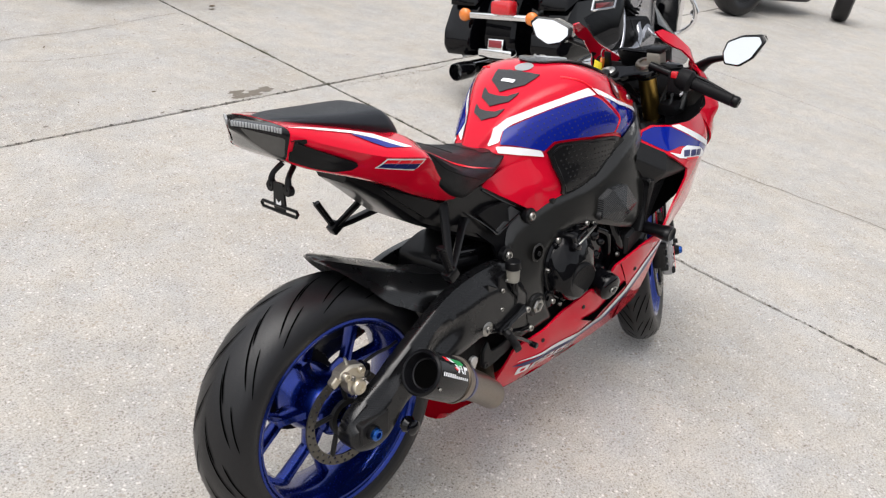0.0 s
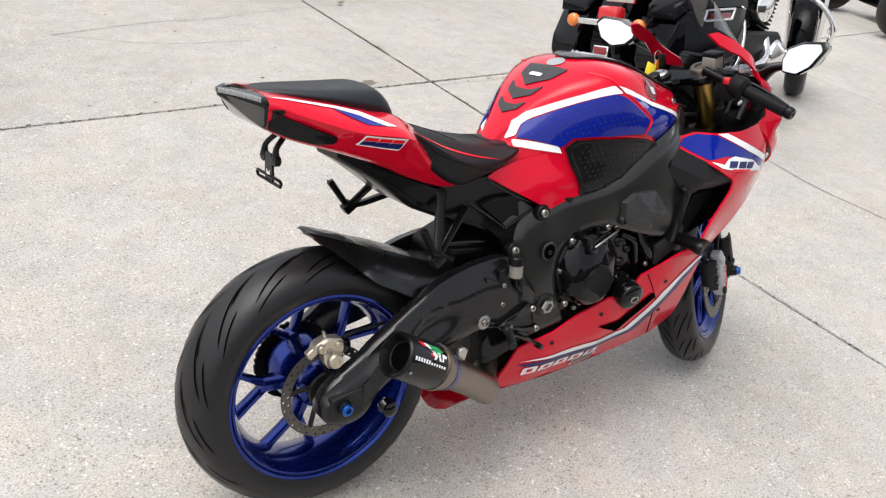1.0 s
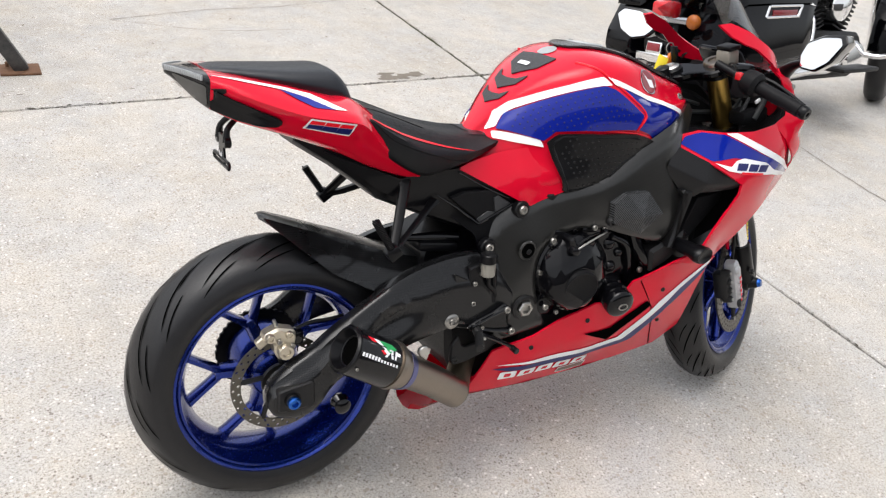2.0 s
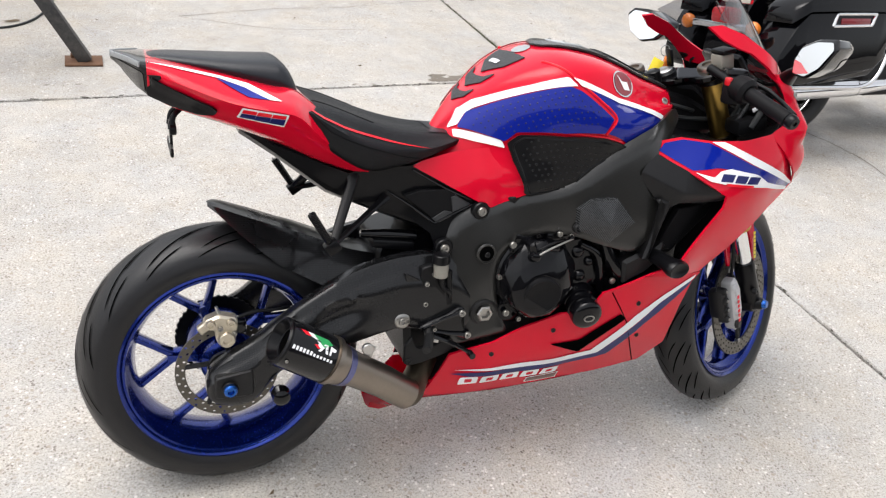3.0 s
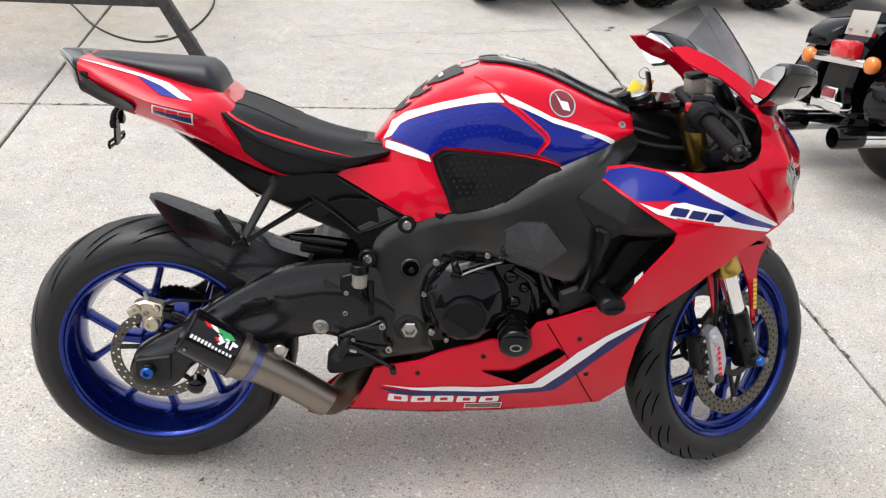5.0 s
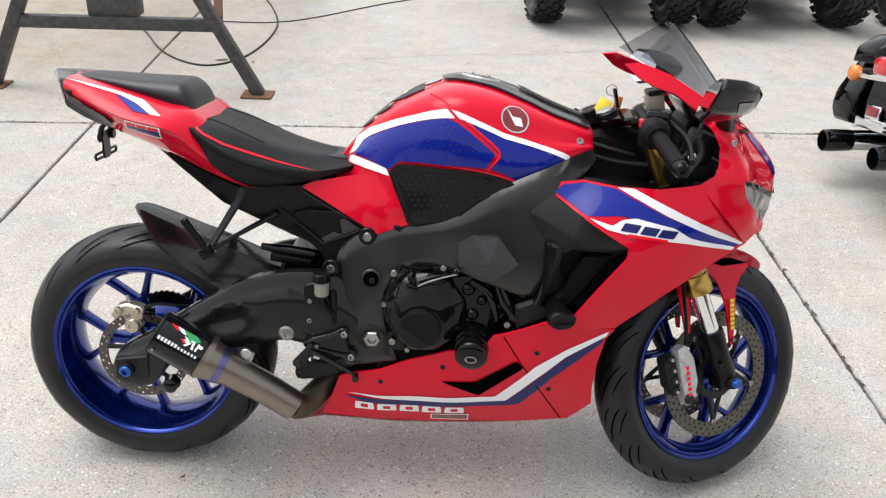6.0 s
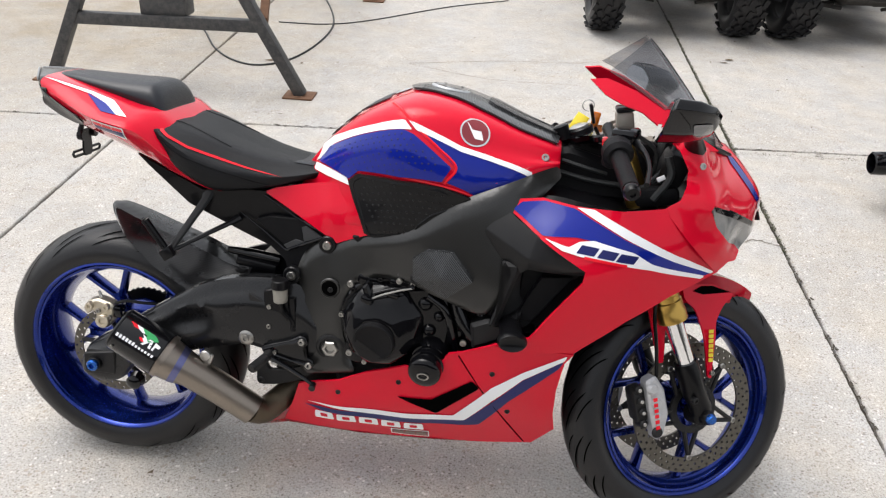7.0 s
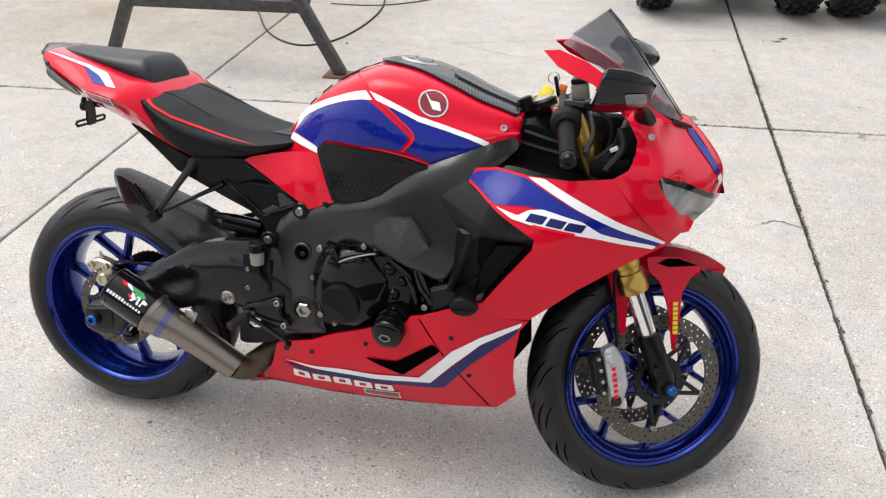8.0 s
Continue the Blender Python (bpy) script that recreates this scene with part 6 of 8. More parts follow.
for y in (-0.105, 0.105):
    bm = bmesh.new()
    tube(bm, [leg(y, 0.955), leg(y, 0.70)], 0.0265, 24)
    tube(bm, [leg(y, 0.70), leg(y, 0.62), leg(y, 0.615), leg(y, 0.590), leg(y, 0.588), leg(y, 0.578), leg(y, 0.576), leg(y, 0.555), leg(y, 0.552), leg(y, 0.532)], [0.029, 0.029, 0.0315, 0.0315, 0.0295, 0.0295, 0.0325, 0.0325, 0.0345, 0.0345], 24)
    outer = part("fork_tube", bm, "gold", bike, "gold anodised upper fork tube", S)
    bm = bmesh.new()
    tube(bm, [leg(y, 0.56), leg(y, 0.42)], 0.0215, 24)
    part("fork_slider", bm, "chrome", outer, "bright chrome fork slider", S)
    bm = bmesh.new()
    tube(bm, [leg(y, 0.432), leg(y, 0.425), leg(y, 0.36), Vector((1.40, y, 0.325)), Vector((1.405, y, 0.29))], [0.026, 0.028, 0.028, 0.027, 0.022], 20)
    s = math.copysign(1, y)
    rod(bm, (1.405, y - s * 0.03, 0.302), (1.405, y + s * 0.012, 0.302), 0.030, 0.026, 24, 0.003)
    part("fork_bottom", bm, "black", outer, "black fork bottom with axle clamp", S)
    bm = bmesh.new()
    rod(bm, (1.405, y + s * 0.010, 0.302), (1.405, y + s * 0.036, 0.302), 0.019, 0.016, 20, 0.003)
    part("axle_slider", bm, "black", outer, "black axle slider", S)
    bm = bmesh.new()
    rod(bm, (1.405, y + s * 0.034, 0.302), (1.405, y + s * 0.046, 0.302), 0.0135, 0.011, 18, 0.002)
    part("axle_plug", bm, "bluebolt", outer, "blue anodised axle plug", S)
    cal = bmesh.new()
    sy = y * 0.76
    prism(cal, fillet([(1.236, 0.395), (1.260, 0.408), (1.286, 0.375), (1.303, 0.315), (1.293, 0.262), (1.273, 0.255), (1.260, 0.30), (1.248, 0.345)], 0.008), sy - 0.012, sy + s * 0.048, 0.006)
    caliper = part("front_caliper", cal, "caliper", outer, "grey radial brake caliper with red letters", S)
    for cx, cz in ((1.257, 0.378), (1.270, 0.345), (1.278, 0.310), (1.279, 0.275)):
        bm = bmesh.new()
        rod(bm, (cx - 0.004, sy + s * 0.044, cz), (cx - 0.004, sy + s * 0.054, cz), 0.014, 0.011, 20, 0.002)
        part("piston_cap", bm, "caliper" if cz > 0.3 else "cast", caliper, m=S)
    bm = bmesh.new()
    for k in range(6):
        q = k - 2.5
        box(bm, (1.264 - 0.0026 * q, sy + s * 0.0555, 0.322 + 0.0132 * q), (0.0105, 0.0012, 0.0085), 0.0004, Matrix.Rotation(radians(-11), 4, "Y"))
    tagged(part("print", bm, "redline", caliper, "row of red printed blocks", S), kind="stuff")
    bm = bmesh.new()
    box(bm, (1.240, sy + s * 0.008, 0.335), (0.034, 0.044, 0.085), 0.010, Matrix.Rotation(radians(-14), 4, "Y"))
    part("caliper_body", bm, "cast", caliper, m=S)
    for kx, kz in ((1.228, 0.372), (1.236, 0.345), (1.243, 0.318), (1.248, 0.291)):
        bm = bmesh.new()
        rod(bm, (kx, sy + s * 0.010, kz), (kx, sy + s * 0.036, kz), 0.012, 0.010, 16, 0.003)
        part("caliper_knuckle", bm, "cast", caliper, m=S)
        bm = bmesh.new()
        rod(bm, (kx, sy + s * 0.034, kz), (kx, sy + s * 0.039, kz), 0.0045, segs=10, edge=0.001)
        part("caliper_bolt", bm, "steel", caliper, m=S)
    bm = bmesh.new()
    tube(bm, [(1.275, y, 0.40), (1.262, y * 1.1, 0.47), (1.25, y * 1.1, 0.56), (1.27, y, 0.66)], 0.0045, 8, 4)
    part("brake_hose", bm, "black", outer, m=S)
for y in (-0.128, -0.1345):
    bolt((S @ Vector((1.362, y, 0.347)))[:], 0.008, way=(S.to_3x3() @ Vector((0, -1, 0)))[:], material="cast")

# mudguard over the front wheel
rows = []
for k in range(23):
    t = k / 22
    a = radians(55 + 66 * t)
    r, w = 0.322, 0.020 + 0.058 * min(1, t * 2.6) ** 0.8
    row = []
    for u in (-1, -0.97, -0.85, -0.55, 0, 0.55, 0.85, 0.97, 1):
        dr = 0.006 - (0.062 * min(1, 0.35 + 2.4 * t)) * abs(u) ** 4
        row.append((1.405 + (r + dr) * math.cos(a), w * u, 0.302 + (r + dr) * math.sin(a)))
    rows.append(row)
bm = skin(bmesh.new(), rows, closed=False)
bmesh.ops.solidify(bm, geom=bm.faces[:], thickness=0.004)
fender = part("front_mudguard", bm, "redf", bike, "glossy red front mudguard", S)
for s in (-1, 1):
    bm = sheet(fillet([(1.345, 0.605), (1.43, 0.606), (1.488, 0.581), (1.455, 0.556), (1.433, 0.520), (1.428, 0.45), (1.428, 0.385), (1.418, 0.388), (1.408, 0.44), (1.396, 0.50), (1.378, 0.55), (1.35, 0.57)], 0.012), 0.02, lambda u, v: Vector((u, s * (0.074 + 0.026 * max(0, min(1, (0.60 - v) / 0.12))), v)), 0.005)
    part("mudguard_stay", bm, "redf", fender, "red mudguard leg", S)
    bm = sheet(fillet([(1.225, 0.60), (1.31, 0.60), (1.300, 0.54), (1.300, 0.47), (1.302, 0.425), (1.288, 0.425), (1.270, 0.49), (1.252, 0.55)], 0.01), 0.02, lambda u, v: Vector((u, s * 0.088, v)), 0.005)
    part("mudguard_stay", bm, "redf", fender, "red mudguard leg", S)
    bm = bmesh.new()
    for k in range(7):
        c = Vector((1.412, s * 0.1052, 0.500)).lerp(Vector((1.418, s * 0.1052, 0.432)), k / 6)
        box(bm, c, (0.012, 0.0012, 0.0085), 0)
    tagged(part("lettering", bm, "yellow", fender, "yellow printed letters", S), kind="stuff")
    bm = sheet([(1.372, 0.590), (1.395, 0.602), (1.425, 0.602), (1.478, 0.586), (1.44, 0.584), (1.40, 0.582)], 0.02, lambda u, v: Vector((u, s * 0.0782, v)), 0.001)
    part("vent", bm, "groove", fender, "black vent slit", S)
    bolt((S @ Vector((1.425, s * 0.102, 0.400)))[:], 0.006, way=(S.to_3x3() @ Vector((0, s, 0)))[:], parent=fender)

# clamps and steering
bm = bmesh.new()
prism(bm, fillet([(0.99, 0.845), (1.01, 0.885), (1.09, 0.927), (1.17, 0.920), (1.24, 0.87), (1.21, 0.80)], 0.012), -0.03, 0.12, 0.01)
part("cockpit_liner", bm, "matte", bike)
bm = bmesh.new()
prism(bm, fillet([(1.085, -0.138), (1.068, -0.105), (1.085, -0.066), (1.062, -0.030), (1.062, 0.030), (1.085, 0.066), (1.068, 0.105), (1.085, 0.138), (1.125, 0.140), (1.146, 0.110), (1.128, 0.066), (1.142, 0.030), (1.142, -0.030), (1.128, -0.066), (1.146, -0.110), (1.125, -0.140)], 0.014), -0.009, 0.009, 0.004)
TOP = Matrix.Translation((0, 0, 0.940)) @ Matrix.Translation((1.11, 0, 0)) @ Matrix.Rotation(radians(-23.3), 4, "Y") @ Matrix.Translation((-1.11, 0, 0)) @ Matrix(((1, 0, 0, 0), (0, 0, 1, 0), (0, 1, 0, 0), (0, 0, 0, 1)))
clamp = part("top_clamp", bm, "engine", bike, "black fork top clamp", S @ TOP)
for y in (-0.105, 0.105):
    bm = bmesh.new()
    p = leg(y, 0.948)
    lathe(bm, [(0.029, 0), (0.029, 0.014), (0.026, 0.018), (0.017, 0.018), (0.016, 0.013), (0, 0.013)], along(p, p + FORK_WAY), 28)
    part("fork_cap", bm, "titan", clamp, "dull steel fork cap", S)
    bm = bmesh.new()
    lathe(bm, [(0.038, 0), (0.038, 0.018), (0.030, 0.020), (0.027, 0.020), (0.027, 0.0)], along(leg(y, 0.925), leg(y, 0.925) + FORK_WAY), 28, closed=True)
    part("clamp_ring", bm, "black", clamp, m=S)
    bm = bmesh.new()
    lathe(bm, [(0.037, 0), (0.037, 0.03), (0.027, 0.03), (0.027, 0.0)], along(leg(y, 0.765), leg(y, 0.765) + FORK_WAY), 28, closed=True)
    part("lower_clamp", bm, "black", clamp, m=S)
bm = bmesh.new()
rod(bm, STEER_AT - FORK_WAY * 0.30, STEER_AT + FORK_WAY * 0.012, 0.030, 0.030, 28)
part("steering_stem", bm, "black", clamp, m=S)
bm = bmesh.new()
lathe(bm, [(0.022, 0), (0.022, 0.012), (0.014, 0.016), (0.010, 0.016), (0, 0.010)], along(STEER_AT + FORK_WAY * 0.004, STEER_AT + FORK_WAY), 24)
part("stem_nut", bm, "steel", clamp, "satin stem nut", m=S)

# the right bar, grip, switch and lever; the left one is its twin
GRIP0, GRIP1 = Vector((1.158, -0.195, 0.948)), Vector((1.181, -0.352, 0.900))
for twin in (False, True):
    flip = S @ FLIP @ S_INV if twin else Matrix()
    g = (GRIP1 - GRIP0).normalized()
    bm = bmesh.new()
    tube(bm, [Vector((1.145, -0.105, 0.975)), GRIP0, GRIP1], 0.011, 16)
    bar = part("handlebar", bm, "black", bike, "black clip-on handlebar", flip)
    bm = bmesh.new()
    pts, rad = [], []
    for k in range(29):
        t = k / 28
        pts.append(GRIP0.lerp(GRIP1, 0.16 + 0.80 * t))
        rad.append(0.0165 + (0.0008 if k % 2 else -0.0003) + (0.003 if k == 0 else 0))
    tube(bm, pts, rad, 20)
    part("grip", bm, "matte", bar, "ribbed black rubber grip", flip)
    bm = bmesh.new()
    lathe(bm, [(0.015, 0), (0.0165, 0.003), (0.0165, 0.014), (0.013, 0.020), (0.006, 0.020), (0.005, 0.016), (0, 0.016)], along(GRIP1 - g * 0.006, GRIP1), 20)
    part("bar_end", bm, "black", bar, "black bar end weight", flip)
    bm = bmesh.new()
    tube(bm, [GRIP0 - g * 0.005, GRIP0 + g * 0.008, GRIP0 + g * 0.03, GRIP0 + g * 0.040], [0.026, 0.031, 0.031, 0.023], 16)
    box(bm, GRIP0 + Vector((0.004, 0.012, -0.012)), (0.052, 0.042, 0.062), 0.010, Matrix.Rotation(radians(15), 4, "Z"))
    switch = part("switch_housing", bm, "matte", bar, "black switch housing", flip)
    bm = bmesh.new()
    box(bm, GRIP0 + Vector((-0.022, 0.006, 0.010)), (0.012, 0.020, 0.020), 0.004)
    part("kill_switch", bm, "lampred" if not twin else "black", switch, m=flip)
    bm = bmesh.new()
    box(bm, GRIP0 + Vector((0.022, 0.045, 0.022)), (0.05, 0.06, 0.026), 0.008, Matrix.Rotation(radians(-20), 4, "Z"))
    part("brake_master", bm, "gloss", bar, "black lever master cylinder", flip)
    bm = bmesh.new()
    tube(bm, [GRIP0 + Vector((0.040, 0.03, 0.010)), GRIP0 + Vector((0.056, -0.03, -0.002)), GRIP0 + Vector((0.060, -0.08, -0.020)), GRIP0 + Vector((0.052, -0.135, -0.040))], [0.008, 0.0055, 0.005, 0.006], 10, 4)
    part("lever", bm, "black", bar, "black folding lever", flip)
    bm = bmesh.new()
    tube(bm, [GRIP0 + Vector((0.03, 0.05, 0.03)), Vector((1.25, -0.12, 0.93)), Vector((1.24, -0.09, 0.84)), Vector((1.20, -0.06, 0.76))], 0.0045, 8, 5)
    part("cable", bm, "cable", bar, m=flip)
    if not twin:
        bm = bmesh.new()
        box(bm, (1.178, -0.104, 0.990), (0.036, 0.046, 0.042), 0.006, Matrix.Rotation(radians(-12), 4, "Y"))
        cup = part("fluid_cup", bm, "reservoir", bar, "clouded grey brake fluid reservoir")
        bm = bmesh.new()
        box(bm, (1.176, -0.104, 1.016), (0.039, 0.049, 0.012), 0.004, Matrix.Rotation(radians(-12), 4, "Y"))
        part("cup_lid", bm, "black", cup)
        bm = bmesh.new()
        tube(bm, [(1.175, -0.14, 0.960), (1.182, -0.115, 0.975)], 0.008, 8)
        part("cup_bracket", bm, "black", cup)

# clocks and their bracket, key with tag
bm = bmesh.new()
box(bm, (1.278, 0, 0.968), (0.022, 0.15, 0.080), 0.012, Matrix.Rotation(radians(-38), 4, "Y"))
dash = part("instrument_panel", bm, "black", bike, "black instrument panel behind the screen")
bm = bmesh.new()
box(bm, (1.265, 0, 0.974), (0.003, 0.115, 0.058), 0.001, Matrix.Rotation(radians(-38), 4, "Y"))
part("display", bm, "gloss", dash, "dark unlit display")
bm = bmesh.new()
lathe(bm, [(0.017, 0), (0.017, 0.03), (0.013, 0.033), (0, 0.033)], along((1.06, 0.005, 0.925), (1.047, 0.005, 0.955)), 20)
lock = part("ignition_lock", bm, "black", bike, "black ignition lock", S)
bm = bmesh.new()
box(bm, (1.118, 0.020, 0.982), (0.008, 0.022, 0.045), 0.003, Matrix.Rotation(radians(-15), 4, "Y"))
part("key_head", bm, "black", lock, "black key head")
bm = bmesh.new()
box(bm, (1.128, 0.046, 0.962), (0.018, 0.008, 0.042), 0.003, Matrix.Rotation(radians(10), 4, "Y"))
part("key_fob", bm, "orange", lock, "orange key fob")
bm = bmesh.new()
box(bm, (1.090, 0.036, 0.954), (0.030, 0.002, 0.048), 0.0006, Matrix.Rotation(radians(-20), 4, "Z") @ Matrix.Rotation(radians(24), 4, "Y") @ Matrix.Rotation(radians(-20), 4, "X"))
part("key_tag", bm, "yellow", lock, "yellow paper key tag")
bm = bmesh.new()
ringpts = [(1.108 + 0.013 * math.cos(t), 0.030, 0.998 + 0.013 * math.sin(t)) for t in (2 * math.pi * k / 12 for k in range(13))]
tube(bm, ringpts, 0.0012, 6)
part("key_ring", bm, "steel", lock)

bm = bmesh.new()
prism(bm, fillet([(1.02, 0.80), (1.02, 0.895), (1.07, 0.915), (1.15, 0.895), (1.22, 0.86), (1.24, 0.80)], 0.015), -0.046, 0.085, 0.012)
part("steering_head", bm, "matte", bike, "black steering head and air funnel")

# black liner that closes the fairing's inside below the bars
for side in (-1, 1):
    rows = [[(x, side * y, z), (x + 0.002, side * (y - 0.022), z - 0.030), (x + 0.004, side * (y - 0.060), z - 0.046), (x + 0.006, side * 0.07, z - 0.050)] for x, y, z in ((1.00, 0.170, 0.818), (1.06, 0.192, 0.819), (1.12, 0.203, 0.815), (1.18, 0.205, 0.815), (1.24, 0.206, 0.820), (1.29, 0.200, 0.840), (1.315, 0.192, 0.880))]
    bm = skin(bmesh.new(), rows, closed=False)
    thicken(bm, -0.003)
    part("fairing_liner", bm, "matte", bike, "black inner liner of the fairing")

# clutter of wires and ducts behind the nose
for pts, r in (([(1.06, -0.050, 0.885), (1.12, -0.055, 0.872), (1.16, -0.05, 0.862)], 0.005), ([(1.23, -0.11, 0.83), (1.26, -0.10, 0.87), (1.30, -0.06, 0.93)], 0.007), ([(1.05, -0.045, 0.86), (1.13, -0.05, 0.845), (1.24, -0.06, 0.84)], 0.006), ([(1.22, -0.14, 0.85), (1.27, -0.12, 0.90), (1.29, -0.10, 0.95)], 0.005), ([(1.25, -0.16, 0.84), (1.28, -0.155, 0.89), (1.27, -0.15, 0.93)], 0.008)):
    bm = bmesh.new()
    tube(bm, pts, r, 8, 5)
    part("wiring", bm, "cable", bike)
for c, size, turn in (((1.29, -0.10, 0.90), (0.05, 0.10, 0.07), 20), ((1.26, -0.13, 0.845), (0.09, 0.06, 0.04), -10), ((1.30, 0.06, 0.91), (0.05, 0.14, 0.08), 15), ((1.235, 0.075, 0.875), (0.09, 0.05, 0.09), 0)):
    bm = bmesh.new()
    box(bm, c, size, 0.012, Matrix.Rotation(radians(turn), 4, "Y"))
    part("inner_panel", bm, "matte", bike)
bm = bmesh.new()
box(bm, (1.262, -0.152, 0.885), (0.018, 0.005, 0.010), 0.002, Matrix.Rotation(radians(-30), 4, "Y"))
part("wire_label", bm, "white", bike, "small white label on the wiring")

# ---- mirrors ----
for s in (-1, 1):
    bm = bmesh.new()
    hub = Vector((1.224 if s < 0 else 1.236, s * 0.328, 1.028))
    along_m = Vector((-0.006 if s < 0 else -0.040, s * 0.106, 0.018))
    tall = Vector((0.0135, 0, 0.043))
    front = Vector((0.096, s * (-0.020 if s < 0 else 0.018), -0.002))
    outline = [(-0.62, 0.62), (-0.10, 0.98), (0.42, 0.86), (0.56, 0.40), (0.30, -0.55), (-0.10, -0.92), (-0.48, -0.55), (-0.66, 0.05)]
    if s < 0:
        outline = [(-0.40, 0.68), (-0.02, 0.96), (0.50, 0.88), (0.62, 0.45), (0.40, -0.50), (0.08, -0.92), (-0.34, -0.70), (-0.46, 0.0)]
    rings = []
    for depth, k in ((0.0, 0.96), (0.04, 1.05), (0.45, 1.0), (0.8, 0.78), (1.0, 0.45)):
        rings.append([hub + along_m * (u * k * 1.0) + tall * (v * k) + front * depth for u, v in [(p[0], p[1]) for p in fillet(outline, 0.09)]])
    skin(bm, rings)
    mirror = part("mirror", bm, "gloss", bike, "gloss black mirror housing")
    bm = bmesh.new()
    bm.faces.new([bm.verts.new(hub + along_m * (u * 0.90) + (tall + Vector((0.0015, 0, 0))) * (v * 0.90) + Vector((-0.0035, -s * 0.0006, 0))) for u, v in [(p[0], p[1]) for p in fillet(outline, 0.09)]])
    part("mirror_glass", bm, "mirror", mirror, "mirror glass reflecting the sky")
    bm = bmesh.new()
    tube(bm, [(1.315, s * 0.168, 0.955), (1.305, s * 0.21, 0.985), (1.295, s * 0.265, 1.0), (1.285, s * 0.30, 1.015)], [0.024, 0.014, 0.011, 0.014], 12, 3, flat=0.8)
    part("mirror_stalk", bm, "black", mirror, "black mirror stalk")
    bm = decal(fillet([(1.268, 1.032), (1.306, 1.034), (1.312, 1.006), (1.276, 1.006)], 0.006), tree_of(mirror), 0.0018, 0.008) if s < 0 else mirrored(decal(fillet([(1.268, 1.032), (1.306, 1.034), (1.312, 1.006), (1.276, 1.006)], 0.006), right_tree, 0.0018, 0.008))
    if s < 0:
        right_tree = tree_of(mirror)
    part("indicator", bm, "indicator", mirror, "clear indicator lens")

# ---- tail end: lamp, plate bracket ----
LAMP_END = [
    (-0.116, 0.086, 0.979, 0.103, 0.967, 0.084, 0.914),
    (-0.132, 0.078, 0.980, 0.092, 0.972, 0.074, 0.926),
    (-0.148, 0.053, 0.982, 0.063, 0.976, 0.050, 0.942),
    (-0.165, 0.028, 0.983, 0.034, 0.979, 0.025, 0.960),
    (-0.182, 0.003, 0.983, 0.005, 0.981, 0.003, 0.975),
]
tail_lamp = part("tail_lamp", loft_body(LAMP_END, tail_ring, 4, 2), "lamp_smoke", bike, "smoked black tail lamp unit", sharp=40)
for side in (-1, 1):
    bm = decal(fillet([(-0.173, 0.977), (-0.150, 0.969), (-0.126, 0.961), (-0.124, 0.923), (-0.138, 0.931), (-0.158, 0.953)], 0.006), tree_of(tail_lamp), 0.0016, 0.008)
    part("lamp_lens", bm if side < 0 else mirrored(bm), "lens_grey", tail_lamp, "grey lamp lens")
rail = curve_pts([(s[0], s[3] + 0.0015, s[4] + 0.003) for s in LAMP_END[1:]], 6)
for side in (-1, 1):
    for p, q in zip(rail, rail[1:]):
        mid, way = (p + q) / 2, Vector((q[0] - p[0], side * (q[1] - p[1]), 0))
        bm = bmesh.new()
        box(bm, (mid[0], side * mid[1], mid[2]), (way.length * 0.72, 0.004, 0.010), 0.001, Matrix.Rotation(math.atan2(way.y, way.x), 4, "Z"))
        part("lamp_segment", bm, "stone", tail_lamp, "pale lamp segment")
bm = bmesh.new()
for s in (-1, 1):
    tube(bm, [(-0.055, s * 0.018, 0.882), (-0.075, s * 0.026, 0.862), (-0.078, s * 0.028, 0.838)], [0.006, 0.006, 0.009], 8, 3)
    rod(bm, (-0.084, s * 0.028, 0.838), (-0.070, s * 0.028, 0.838), 0.012, segs=16)
prism(bm, fillet([(-0.016, 0.85), (0.016, 0.85), (0.020, 0.80), (0.014, 0.785), (-0.014, 0.785), (-0.020, 0.80)], 0.004), -0.0025, 0.0025, 0.001)
PLATE = Matrix.Translation((-0.080, 0, 0)) @ Matrix.Rotation(radians(90), 4, "Z")
bmesh.ops.transform(bm, verts=[v for v in bm.verts if abs(v.co.y) < 0.003 and v.co.x > -0.03], matrix=PLATE)
bracket = part("plate_bracket", bm, "black", bike, "black plate bracket without a plate")
bm = bmesh.new()
tube(bm, [(-0.082, 0.055, 0.802), (-0.082, -0.055, 0.802), (-0.082, -0.06, 0.797), (-0.082, -0.055, 0.790), (-0.082, 0.055, 0.790), (-0.082, 0.06, 0.797), (-0.082, 0.055, 0.802)], 0.0035, 8)
part("plate_bar", bm, "black", bracket, "slotted black bar")
bm = bmesh.new()
prism(bm, [(-0.008, 0.815), (0.0, 0.808), (0.008, 0.815), (0.008, 0.806), (0.0, 0.799), (-0.008, 0.806)], -0.0005, 0.0005, 0.0001)
part("arrow_mark", bm, "white", bracket, "white arrow mark", PLATE @ Matrix.Translation((0, 0.0035, 0)))

# ---- colours, pads and marks on the bodywork ----
def film(name, outline, tree, material, parent, label="", tilt=0.0, off=0.0014, cell=0.012, round_=0.004, thick=0.0, sides=(-1, 1)):
    """A coloured film or thin pad on both flanks of a body."""
    made = None
    for side in sides:
        bm = decal(fillet(outline, round_) if round_ else outline, tree, off, cell, tilt, -1)
        if thick:
            thicken(bm, thick)
        if side > 0:
            bm = mirrored(bm)
        made = part(name, bm, material, parent, label)
    return made


